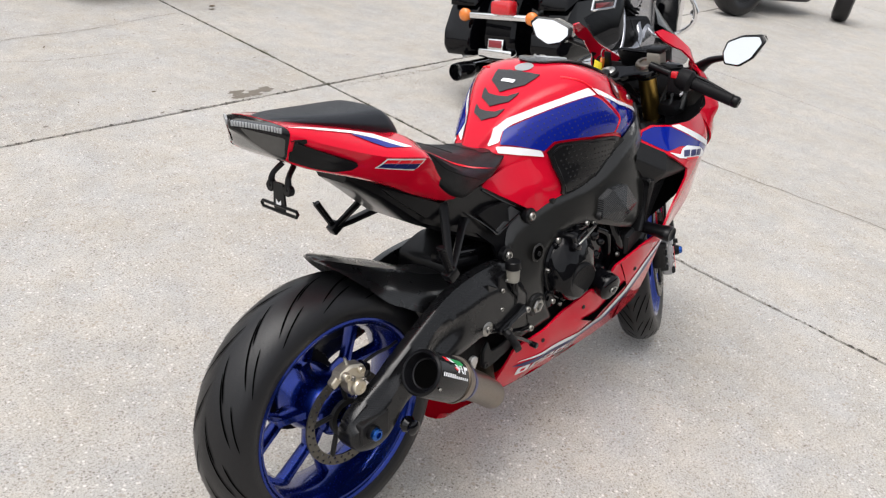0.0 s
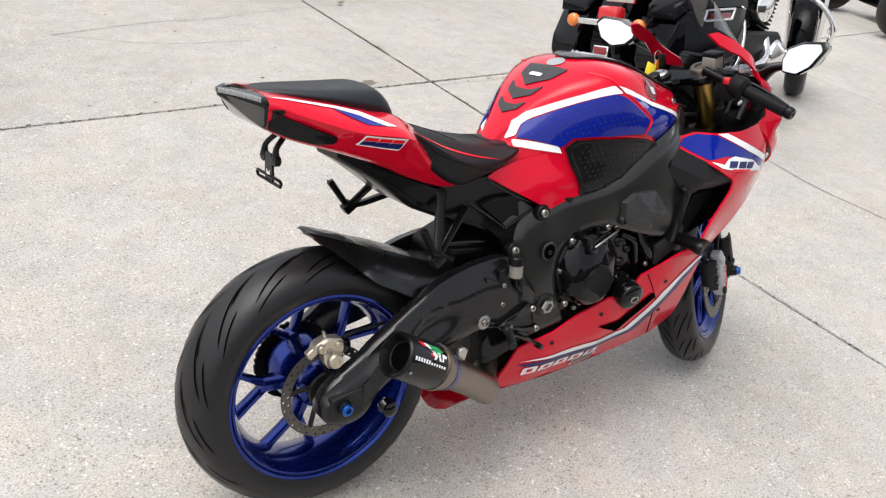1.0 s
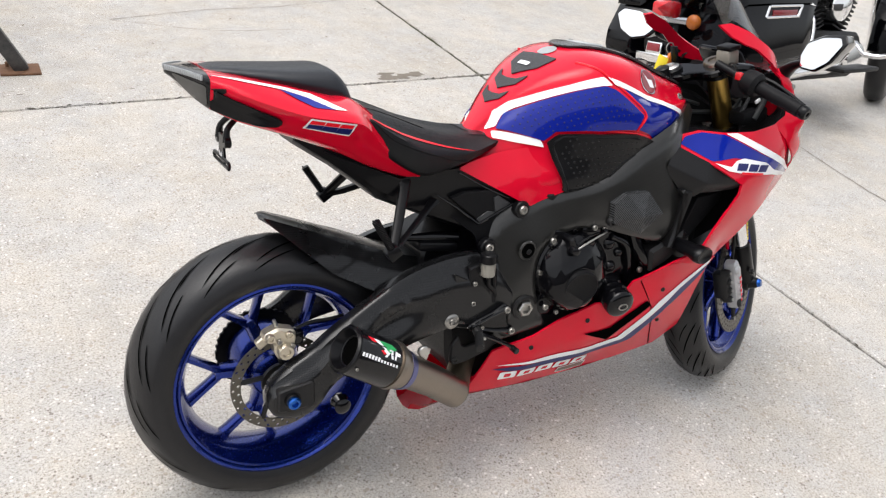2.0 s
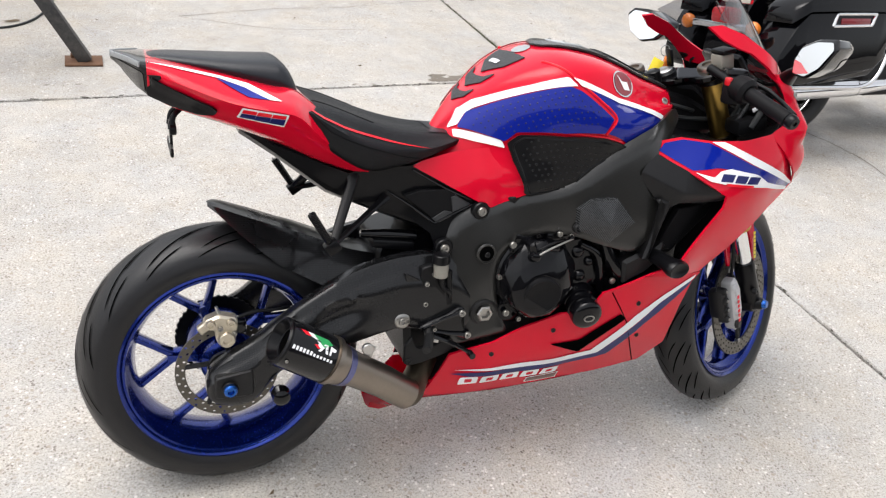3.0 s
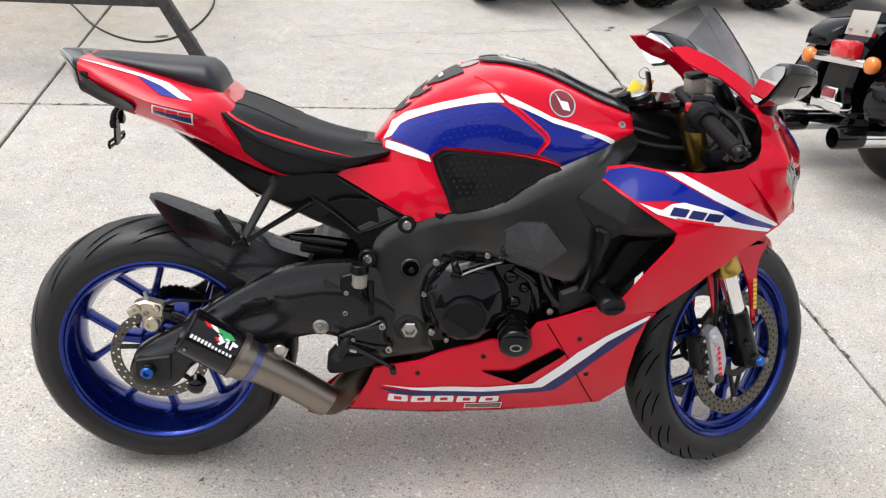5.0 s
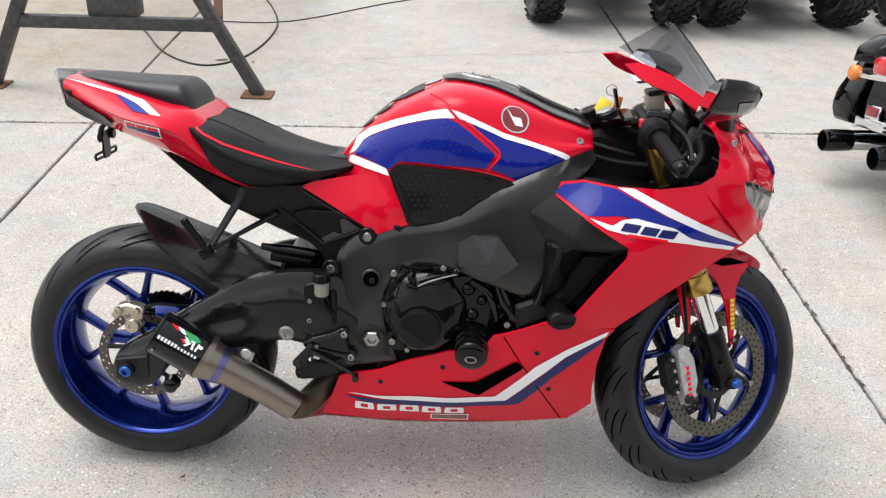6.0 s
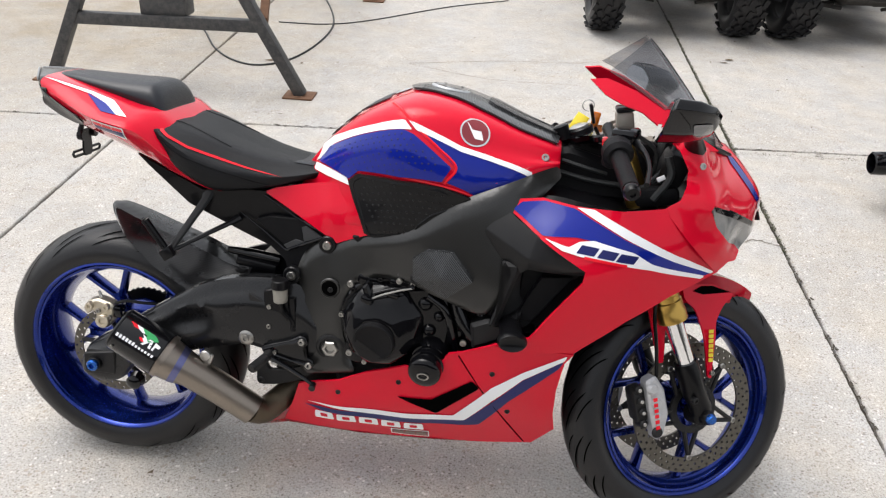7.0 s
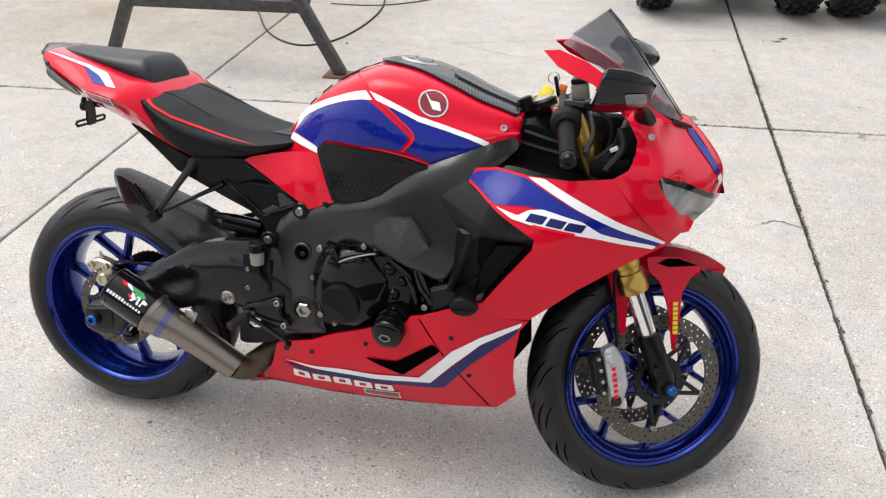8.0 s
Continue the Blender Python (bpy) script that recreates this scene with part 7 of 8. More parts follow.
BLUE_PAD = [(0.520, 0.646), (0.543, 0.677), (0.625, 0.675), (0.728, 0.670), (0.750, 0.660), (0.833, 0.604), (0.815, 0.579), (0.724, 0.585), (0.628, 0.605), (0.606, 0.593)]
KNEE_PAD = [(0.610, 0.590), (0.632, 0.600), (0.724, 0.581), (0.815, 0.573), (0.893, 0.561), (0.896, 0.554), (0.85, 0.542), (0.803, 0.526), (0.768, 0.500), (0.737, 0.478), (0.72, 0.474), (0.668, 0.476), (0.652, 0.490), (0.626, 0.548)]
film("tank_grip", BLUE_PAD, TANK_TREE, "blue", tank, "blue grip panel with fine dots", 35, 0.0022, thick=0.002)
film("tank_flash", [(0.757, 0.668), (0.847, 0.641), (0.990, 0.619), (0.965, 0.600), (0.889, 0.564), (0.824, 0.578), (0.843, 0.605)], TANK_TREE, "blue", tank, "blue flash", 35)
film("white_stripe", [(0.506, 0.655), (0.524, 0.690), (0.552, 0.700), (0.655, 0.692), (0.727, 0.691), (0.745, 0.670), (0.660, 0.676), (0.553, 0.681), (0.540, 0.676), (0.522, 0.652)], TANK_TREE, "white", tank, "white stripe", 35, 0.0030, 0.008)
film("white_stripe", [(0.735, 0.690), (0.846, 0.650), (0.998, 0.629), (0.992, 0.619), (0.848, 0.638), (0.753, 0.670)], TANK_TREE, "white", tank, "white stripe", 35, 0.0030, 0.008)
film("white_stripe", [(0.512, 0.646), (0.600, 0.596), (0.607, 0.580), (0.548, 0.608), (0.510, 0.630)], TANK_TREE, "white", tank, "white stripe", 35, 0.0030, 0.008)
film("knee_pad", KNEE_PAD, TANK_TREE, "padrubber", tank, "black dotted rubber knee pad", 35, 0.007, 0.008, thick=0.006)


def inside(p, poly):
    """Whether a flat point lies in an outline."""
    hit = False
    for (x0, y0), (x1, y1) in zip(poly, poly[1:] + poly[:1]):
        if (y0 > p[1]) != (y1 > p[1]) and p[0] < (x1 - x0) * (p[1] - y0) / (y1 - y0) + x0:
            hit = not hit
    return hit


def dots(outline, tree, step, r, off, shrink=0.86, tilt=35):
    """A field of small raised dots."""
    bm = bmesh.new()
    cx, cy = sum(p[0] for p in outline) / len(outline), sum(p[1] for p in outline) / len(outline)
    small = [(cx + (x - cx) * shrink, cy + (y - cy) * shrink) for x, y in outline]
    a = radians(tilt)
    way, up = Vector((0, math.cos(a), -math.sin(a))), Vector((0, math.sin(a), math.cos(a)))
    row = 0
    v = min(p[1] for p in small)
    while v < max(p[1] for p in small):
        u = min(p[0] for p in small) + (step / 2 if row % 2 else 0)
        while u < max(p[0] for p in small):
            if inside((u, v), small):
                hit, no, _, _ = tree.ray_cast(Vector((u, 0, 0)) + up * v - way * 1.5, way)
                if hit is not None:
                    for y in (1, -1):
                        c = hit + no * off
                        c, n2 = Vector((c.x, c.y * y, c.z)), Vector((no.x, no.y * y, no.z))
                        s = n2.cross(Vector((0, 0, 1))).normalized()
                        t2 = n2.cross(s)
                        rim_v = [bm.verts.new(c + (s * math.cos(k * 1.0472) + t2 * math.sin(k * 1.0472)) * r) for k in range(6)]
                        top = bm.verts.new(c + n2 * r * 0.7)
                        for i in range(6):
                            bm.faces.new((rim_v[i], rim_v[(i + 1) % 6], top))
            u += step
        v += step * 0.8
        row += 1
    return bm


for side in (-1, 1):
    a = radians(35)
    way, up = Vector((0, math.cos(a), -math.sin(a))), Vector((0, math.sin(a), math.cos(a)))
    line = []
    for p in fillet(KNEE_PAD, 0.012, 4) + fillet(KNEE_PAD, 0.012, 4)[:1]:
        c = np.array((0.720, 0.540))
        q = c + (np.array(p) - c) * 0.90
        hit, no, _, _ = TANK_TREE.ray_cast(Vector((q[0], 0, 0)) + up * float(q[1]) - way * 1.5, way)
        if hit is not None:
            hit = hit + no * 0.012
            line.append((hit.x, hit.y * (1 if side < 0 else -1), hit.z))
    part("pad_rim", tube(bmesh.new(), line, 0.0028, 6), "padrubber", tank, "raised rim of the pad")
tagged(part("grip_dot", dots(BLUE_PAD, TANK_TREE, 0.0135, 0.0027, 0.0040), "navy", tank), kind="stuff")
tagged(part("knee_dot", dots(KNEE_PAD, TANK_TREE, 0.0135, 0.0032, 0.0128, 0.8), "gloss", tank), kind="stuff")
for bits in ([(0.690, 0.744), (0.715, 0.716), (0.740, 0.688), (0.757, 0.672), (0.800, 0.640), (0.842, 0.606), (0.820, 0.576)], [(0.606, 0.592), (0.630, 0.604), (0.724, 0.584), (0.889, 0.562)]):
    for side in (-1, 1):
        a = radians(35)
        way, up = Vector((0, math.cos(a), -math.sin(a))), Vector((0, math.sin(a), math.cos(a)))
        line = []
        for p in curve_pts([(*q, 0) for q in bits], 8):
            hit, no, _, _ = TANK_TREE.ray_cast(Vector((p[0], 0, 0)) + up * float(p[1]) - way * 1.5, way)
            line.append((hit.x, hit.y * (1 if side < 0 else -1), hit.z))
        bm = bmesh.new()
        tube(bm, line, 0.0032, 6)
        part("panel_edge", bm, "redline", tank, "raised red panel edge")

# round emblem: plain shapes in its colours


def disc_outline(u, v, r, n=28, flat=1.0):
    return [(u + r * math.cos(2 * math.pi * k / n), v + r * flat * math.sin(2 * math.pi * k / n)) for k in range(n)]


film("emblem_ring", disc_outline(0.872, 0.686, 0.031), TANK_TREE, "chrome", tank, "pale rim of a round badge", 35, 0.0018, 0.01, 0)
film("emblem", disc_outline(0.872, 0.686, 0.0275), TANK_TREE, "maroon", tank, "dark red round badge", 35, 0.0026, 0.01, 0)
film("emblem_mark", [(0.852, 0.706), (0.866, 0.690), (0.884, 0.690), (0.890, 0.672), (0.872, 0.672), (0.866, 0.682)], TANK_TREE, "white", tank, "white mark", 35, 0.0032, 0.01, 0.002)
bolt((1.022, -0.112, 0.898), 0.009, way=(0.1, -0.85, 0.5), parent=tank)

COVER_TOP = [(0.712, 0.0), (0.722, -0.040), (0.75, -0.062), (0.80, -0.078), (0.88, -0.098), (0.96, -0.096), (1.045, -0.082), (1.050, 0.0), (1.045, 0.082), (0.96, 0.096), (0.88, 0.098), (0.80, 0.078), (0.75, 0.062), (0.722, 0.040)]
film("tank_cover", COVER_TOP, TANK_TREE, "carbon_big", tank, "ribbed carbon tank top cover", 90, 0.003, 0.015, 0.008, 0.004, (-1,))
film("cover_ridge", [(0.885, -0.03), (0.90, -0.045), (1.04, -0.035), (1.04, 0.035), (0.90, 0.045), (0.885, 0.03)], TANK_TREE, "carbon_big", tank, "raised middle of the cover", 90, 0.007, 0.015, 0.006, 0.005, (-1,))
cap_at, cap_up, _, _ = TANK_TREE.ray_cast(Vector((0.800, 0, 2)), Vector((0, 0, -1)))
bm = bmesh.new()
lathe(bm, [(0.046, -0.006), (0.046, 0.004), (0.043, 0.007), (0.035, 0.007), (0.034, 0.004), (0.016, 0.004), (0.015, 0.007), (0, 0.007)], along(cap_at - cap_up * 0.001, cap_at + cap_up), 48)
cap = part("fuel_cap", bm, "stone", tank, "round grey metal fuel cap")
for k in range(6):
    a = 2 * math.pi * k / 6
    bolt((cap_at + cap_up * 0.0055 + (Vector((1, 0, 0)) - cap_up * cap_up.x) * 0.0395 * math.cos(a) + Vector((0, 0.0395 * math.sin(a), 0)))[:], 0.0035, way=cap_up[:], deep=0.003, parent=cap)
for x, w, d in ((0.598, 0.066, 0.074), (0.561, 0.054, 0.046), (0.530, 0.044, 0.034)):
    film("tank_pad", [(x + d, -w), (x + d * 0.66, -w * 0.56), (x + d * 0.58, 0), (x + d * 0.66, w * 0.56), (x + d, w), (x + d * 0.80, w * 0.97), (x + d * 0.42, w * 0.80), (x, 0), (x + d * 0.42, -w * 0.80), (x + d * 0.80, -w * 0.97)], TANK_TREE, "pad", tank, "grey rubber chevron tank pad", 90, 0.0012, 0.008, 0, 0.002, (-1,))
film("pad_print", [(0.636, -0.020), (0.636, 0.020), (0.626, 0.020), (0.626, -0.020)], TANK_TREE, "white", tank, "white printed mark", 90, 0.0055, 0.01, 0.001, 0, (-1,))
film("tank_badge", disc_outline(0.692, 0.0, 0.020, 20, 1.3), TANK_TREE, "stone", tank, "pale maker's mark", 90, 0.002, 0.012, 0, 0, (-1,))

# side fairing
film("blue_flash", [(0.967, 0.803), (0.983, 0.819), (1.030, 0.827), (1.092, 0.821), (1.20, 0.772), (1.388, 0.704), (1.372, 0.697), (1.256, 0.727), (1.217, 0.749), (1.130, 0.766), (1.100, 0.770), (1.032, 0.766)], FAIR_TREE, "blue", fairing, "blue flash")
film("white_stripe", [(1.095, 0.8235), (1.130, 0.8235), (1.22, 0.784), (1.330, 0.736), (1.391, 0.706), (1.386, 0.701), (1.31, 0.730), (1.20, 0.774)], FAIR_TREE, "white", fairing, "white stripe", off=0.002)
film("white_stripe", [(1.036, 0.763), (1.085, 0.751), (1.106, 0.763), (1.135, 0.767), (1.217, 0.750), (1.256, 0.728), (1.372, 0.697), (1.366, 0.690), (1.255, 0.715), (1.127, 0.732), (1.074, 0.743)], FAIR_TREE, "white", fairing, "white stripe", off=0.002)
for k, (u, w) in enumerate(((1.125, 0.036), (1.166, 0.034), (1.205, 0.036))):
    z = 0.7485 - (u - 1.125) * 0.13
    film("letter_block", [(u - w * 0.5 - 0.006, z - 0.007), (u - w * 0.5 + 0.004, z + 0.009), (u + w * 0.5 + 0.004, z + 0.005), (u + w * 0.5 - 0.006, z - 0.011)], FAIR_TREE, "navy", fairing, "dark blue printed block", off=0.0027, round_=0.002)
film("letter_block", [(1.118, 0.7365), (1.205, 0.7255), (1.205, 0.7195), (1.118, 0.7305)], FAIR_TREE, "redline", fairing, "small red printed bar", off=0.0027, round_=0.001)

# belly
film("white_stripe", [(0.518, 0.272), (0.669, 0.280), (0.816, 0.289), (0.872, 0.293), (0.955, 0.397), (1.022, 0.447), (1.112, 0.497), (1.108, 0.484), (1.022, 0.426), (0.957, 0.356), (0.898, 0.279), (0.813, 0.270), (0.667, 0.265)], BELLY_TREE, "white", belly, "white stripe", off=0.0022)
film("blue_stripe", [(0.510, 0.261), (0.667, 0.265), (0.813, 0.270), (0.899, 0.279), (0.960, 0.354), (1.022, 0.424), (1.106, 0.482), (1.098, 0.462), (1.029, 0.393), (0.997, 0.361), (0.932, 0.268), (0.897, 0.260), (0.723, 0.247), (0.558, 0.249)], BELLY_TREE, "navy", belly, "dark blue stripe", off=0.0018)
# the vent's hollow is flat: its shade is painted as black film
film("vent", [(0.742, 0.337), (0.822, 0.340), (0.912, 0.411), (0.930, 0.394), (0.833, 0.296), (0.800, 0.312)], BELLY_TREE, "groove", belly, "side vent, its shaded hollow as a flat black film", off=0.0026, round_=0.006)
for k in range(5):
    u = 0.536 + k * 0.0545
    film("letter_block", [(u + 0.002, 0.2475), (u + 0.046, 0.2485), (u + 0.048, 0.2235), (u, 0.2225)], BELLY_TREE, "white", belly, "white printed block", off=0.0026, round_=0.004)
    film("letter_block", [(u + 0.015, 0.2415), (u + 0.033, 0.2418), (u + 0.033, 0.2295), (u + 0.015, 0.2292)], BELLY_TREE, "red", belly, "red middle of a printed block", off=0.0031, round_=0.003)
film("letter_block", [(0.722, 0.217), (0.814, 0.219), (0.814, 0.194), (0.722, 0.197)], BELLY_TREE, "white", belly, "pale outlined mark", off=0.0024, round_=0.001)
film("letter_block", [(0.7245, 0.2145), (0.8115, 0.2165), (0.8115, 0.1965), (0.7245, 0.1995)], BELLY_TREE, "maroon", belly, "worn red printed block", off=0.0028, round_=0.001)
for k in range(3):
    u = 0.729 + 0.027 * k
    film("letter_block", [(u, 0.2115), (u + 0.024, 0.2122), (u + 0.024, 0.2015), (u, 0.2022)], BELLY_TREE, "olive", belly, "worn printed block", off=0.0032, round_=0.001)
for p in ((0.60, 0.318), (0.745, 0.375), (0.955, 0.435), (0.995, 0.325)):
    q = BELLY_TREE.ray_cast(Vector((p[0], -1, p[1])), Vector((0, 1, 0)))[0]
    bolt(q[:], 0.006, deep=0.003, material="cast", parent=belly)
bm = bmesh.new()
seam = [BELLY_TREE.ray_cast(Vector((u, -1, v)), Vector((0, 1, 0)))[0] - Vector((0, 0.001, 0)) for u, v in ((0.878, 0.470), (0.905, 0.43), (0.935, 0.385), (0.965, 0.335), (1.005, 0.27), (1.040, 0.215))]
tube(bm, seam, 0.0013, 6)
part("panel_gap", bm, "groove", belly, "dark panel gap")
bm = bmesh.new()
tube(bm, [(1.104, -0.213, 0.470), (1.093, -0.190, 0.40), (1.092, -0.166, 0.33), (1.099, -0.148, 0.280)], 0.005, 8, 3)
part("duct_edge", bm, "groove", belly, "dark front duct edge")

# nose: bolt, blue flash
q = COWL_TREE.ray_cast(Vector((1.332, -1, 0.926)), Vector((0, 1, 0)))[0]
bolt(q[:], 0.007, deep=0.003, way=(0.3, -0.9, 0.3), parent=cowl)
film("blue_flash", [(1.405, 0.931), (1.425, 0.917), (1.470, 0.868), (1.492, 0.835), (1.484, 0.832), (1.458, 0.864), (1.415, 0.912)], COWL_TREE, "blue", cowl, "blue nose flash", off=0.0018, round_=0.002)
film("white_tip", [(1.494, 0.832), (1.501, 0.812), (1.494, 0.806), (1.486, 0.826)], COWL_TREE, "white", cowl, "white nose tip", off=0.0018, round_=0.002)

# tail
film("tail_vent", [(-0.1205, 0.960), (-0.09, 0.944), (-0.04, 0.922), (-0.008, 0.909), (0.002, 0.900), (-0.004, 0.890), (-0.03, 0.8885), (-0.075, 0.902), (-0.1195, 0.921)], TAIL_TREE, "black", tail, "black tail vent", 0, 0.003, 0.006, 0.006, thick=0.003)
film("white_stripe", [(-0.120, 0.803), (-0.031, 0.783), (0.011, 0.773), (0.062, 0.757), (0.118, 0.708), (0.095, 0.710), (0.052, 0.744), (0.010, 0.765), (-0.06, 0.783)], TAIL_TREE, "white", tail, "white stripe", 30, 0.0018)
film("blue_stripe", [(0.000, 0.767), (0.052, 0.744), (0.095, 0.710), (0.056, 0.717), (0.031, 0.739)], TAIL_TREE, "blue", tail, "blue stripe", 30, 0.0018)
film("letter_block", [(0.042, 0.912), (0.124, 0.902), (0.119, 0.873), (0.034, 0.889)], TAIL_TREE, "white", tail, "pale outlined mark", 0, 0.0022, 0.006, 0.002)
for k in range(3):
    u, z = 0.0445 + 0.0260 * k, 0.9085 - 0.0031 * k
    film("letter_block", [(u, z), (u + 0.0235, z - 0.0028), (u + 0.0225, z - 0.0105), (u - 0.003, z - 0.0082)], TAIL_TREE, "redline", tail, "red printed block", 0, 0.0028, 0.006, 0.0008)
    film("letter_block", [(u - 0.003, z - 0.0090), (u + 0.0225, z - 0.0112), (u + 0.021, z - 0.0218 - 0.0016 * k), (u - 0.0055, z - 0.0180 - 0.0016 * k)], TAIL_TREE, "navy", tail, "dark blue printed block", 0, 0.0028, 0.006, 0.0008)
film("white_stripe", [(0.11, 0.635), (0.20, 0.597), (0.235, 0.580), (0.19, 0.594), (0.13, 0.620)], TAIL_TREE, "white", tail, "thin white flash", 30, 0.0018, 0.01, 0.001)

# seat piping
film("seat_piping", [(0.176, 0.610), (0.187, 0.590), (0.201, 0.578), (0.243, 0.563), (0.301, 0.559), (0.363, 0.550), (0.445, 0.540), (0.363, 0.5455), (0.301, 0.552), (0.243, 0.556), (0.199, 0.571), (0.183, 0.584), (0.172, 0.606)], SEAT_TREE, "redline", rider_seat, "red seat piping", 40, 0.0012, 0.008, 0.002)
for tilt, line in ((40, [(0.172, 0.585), (0.215, 0.545), (0.27, 0.528), (0.34, 0.522), (0.41, 0.522), (0.46, 0.530)]), (75, [(0.176, 0.325), (0.20, 0.310), (0.25, 0.312), (0.32, 0.312)])):
    a = radians(tilt)
    way, up = Vector((0, math.cos(a), -math.sin(a))), Vector((0, math.sin(a), math.cos(a)))
    for side in (-1, 1):
        run = []
        for p in curve_pts([(*q, 0) for q in line], 6):
            hit, no, _, _ = SEAT_TREE.ray_cast(Vector((p[0], 0, 0)) + up * float(p[1]) - way * 1.5, way)
            if hit is not None:
                run.append((hit.x, hit.y * (1 if side < 0 else -1), hit.z))
        if len(run) > 3:
            bm = bmesh.new()
            tube(bm, run, 0.0016, 6)
            part("seat_seam", bm, "matte", rider_seat, "stitched seam")
film("seat_nose", [(0.455, -0.062), (0.470, -0.030), (0.470, 0.030), (0.455, 0.062), (0.50, 0.058), (0.519, 0.035), (0.519, -0.035), (0.50, -0.058)], SEAT_TREE, "seat", rider_seat, "smooth seat nose panel", 90, 0.0015, 0.012, 0.004, 0, (-1,))

# printed panel on the silencer


def can_mark(name, spots, material, label=""):
    """A mark on the can: places along its axis and angles round it."""
    bm = bmesh.new()
    base = along(CAN0, CAN1)
    pts = []
    for s, a in spots:
        pts.append(bm.verts.new(base @ Vector((0.0531 * math.cos(a), s - 0.026, 0.0531 * math.sin(a)))))
    bm.faces.new(pts)
    return part(name, bm, material, can, label)


can_mark("print_flash", [(0.040, 1.12), (0.056, 1.12), (0.090, 0.62), (0.084, 0.58)], "redline", "red slash of a printed panel")
can_mark("print_flash", [(0.056, 1.12), (0.070, 1.12), (0.098, 0.70), (0.090, 0.62)], "white", "white slash of a printed panel")
can_mark("print_flash", [(0.070, 1.12), (0.104, 1.12), (0.118, 0.95), (0.098, 0.70)], "green", "green slash of a printed panel")
can_mark("letter_block", [(0.086, 0.50), (0.092, 0.50), (0.106, 0.86), (0.099, 0.86)], "white", "white printed block")
can_mark("letter_block", [(0.101, 0.86), (0.107, 0.86), (0.110, 0.50), (0.104, 0.50)], "white", "white printed block")
can_mark("letter_block", [(0.114, 0.86), (0.128, 0.80), (0.126, 0.68), (0.118, 0.68), (0.117, 0.50), (0.113, 0.50)], "white", "white printed block")
for k in range(12):
    s = 0.030 + 0.0082 * k
    h = 0.16 if k < 6 else 0.11
    can_mark("letter_block", [(s, 0.24), (s + (0.0055 if k < 6 else 0.005), 0.24), (s + (0.0055 if k < 6 else 0.005), 0.24 + h), (s, 0.24 + h)], "white", "white printed block")


# ---- the black touring motorcycle parked beyond ----
def turned(p0, p1, r, segs=20, edge=0.003):
    return rod(bmesh.new(), p0, p1, r, None, segs, edge)


def round_tyre(R, half, rim_r, at, knobs=0):
    """A plain road tyre with its bead, turned round y."""
    prof_t = [(rim_r, -half * 0.75), (rim_r + (R - rim_r) * 0.25, -half * 0.97), (rim_r + (R - rim_r) * 0.55, -half), (R - 0.02, -half * 0.82), (R - 0.005, -half * 0.45), (R, 0), (R - 0.005, half * 0.45), (R - 0.02, half * 0.82), (rim_r + (R - rim_r) * 0.55, half), (rim_r + (R - rim_r) * 0.25, half * 0.97), (rim_r, half * 0.75)]
    return lathe(bmesh.new(), prof_t, at, 72, closed=True)


bagger = thing("touring_motorcycle", pose(3.11, 1.60, 0, 0, 0, 2.0) @ pose(0, 0, 0, -12.5, 0, 0), "black touring motorcycle with hard saddlebags and chrome pipes", "motorcycle")
STEERED = Matrix.Translation((1.60, 0, 0)) @ Matrix.Rotation(radians(26), 4, "Z") @ Matrix.Translation((-1.60, 0, 0))
RT, FT = Matrix.Translation((0, 0, 0.322)), STEERED @ Matrix.Translation((1.66, 0, 0.322))
wheel = part("rear_wheel", lathe(bmesh.new(), [(0.235, -0.06), (0.225, -0.055), (0.205, -0.02), (0.205, 0.02), (0.225, 0.055), (0.235, 0.06)], RT, 64, closed=True), "chrome", bagger, "chrome-lipped black rear wheel")
part("tyre", round_tyre(0.322, 0.088, 0.222, RT), "rubber", wheel, "black road tyre")
for k in range(9):
    a = 2 * math.pi * k / 9
    bm = bmesh.new()
    tube(bm, [(0.05 * math.cos(a), 0, 0.322 + 0.05 * math.sin(a)), (0.21 * math.cos(a), 0, 0.322 + 0.21 * math.sin(a))], [0.02, 0.012], 8)
    part("spoke", bm, "gloss", wheel)
part("hub", turned((0, -0.07, 0.322), (0, 0.07, 0.322), 0.06), "cast", wheel)
wheel = part("front_wheel", lathe(bmesh.new(), [(0.225, -0.045), (0.205, -0.02), (0.205, 0.02), (0.225, 0.045)], FT, 64, closed=True), "chrome", bagger, "chrome-lipped front wheel")
part("tyre", round_tyre(0.322, 0.066, 0.222, FT), "rubber", wheel, "black road tyre")
part("hub", turned((1.66, -0.07, 0.322), (1.66, 0.07, 0.322), 0.06), "chrome", wheel, m=STEERED)
# fenders
for name, cx, a0, a1, w, r in (("rear_fender", 0.0, 28, 196, 0.112, 0.355), ("front_fender", 1.66, 30, 175, 0.085, 0.352)):
    rows = []
    for k in range(25):
        a = radians(a0 + (a1 - a0) * k / 24)
        row = []
        for u in (-1, -0.99, -0.9, -0.5, 0, 0.5, 0.9, 0.99, 1):
            dr = 0.02 - (0.13 if abs(u) == 1 else 0.06 if abs(u) == 0.99 else 0.02 if abs(u) == 0.9 else 0.0)
            row.append((cx + (r + dr) * math.cos(a), w * u, 0.322 + (r + dr) * math.sin(a)))
        rows.append(row)
    bm = skin(bmesh.new(), rows, closed=False)
    bmesh.ops.solidify(bm, geom=bm.faces[:], thickness=0.006)
    part(name, bm, "bagblack", bagger, "gloss black deep fender", STEERED if cx else None)
bm = bmesh.new()
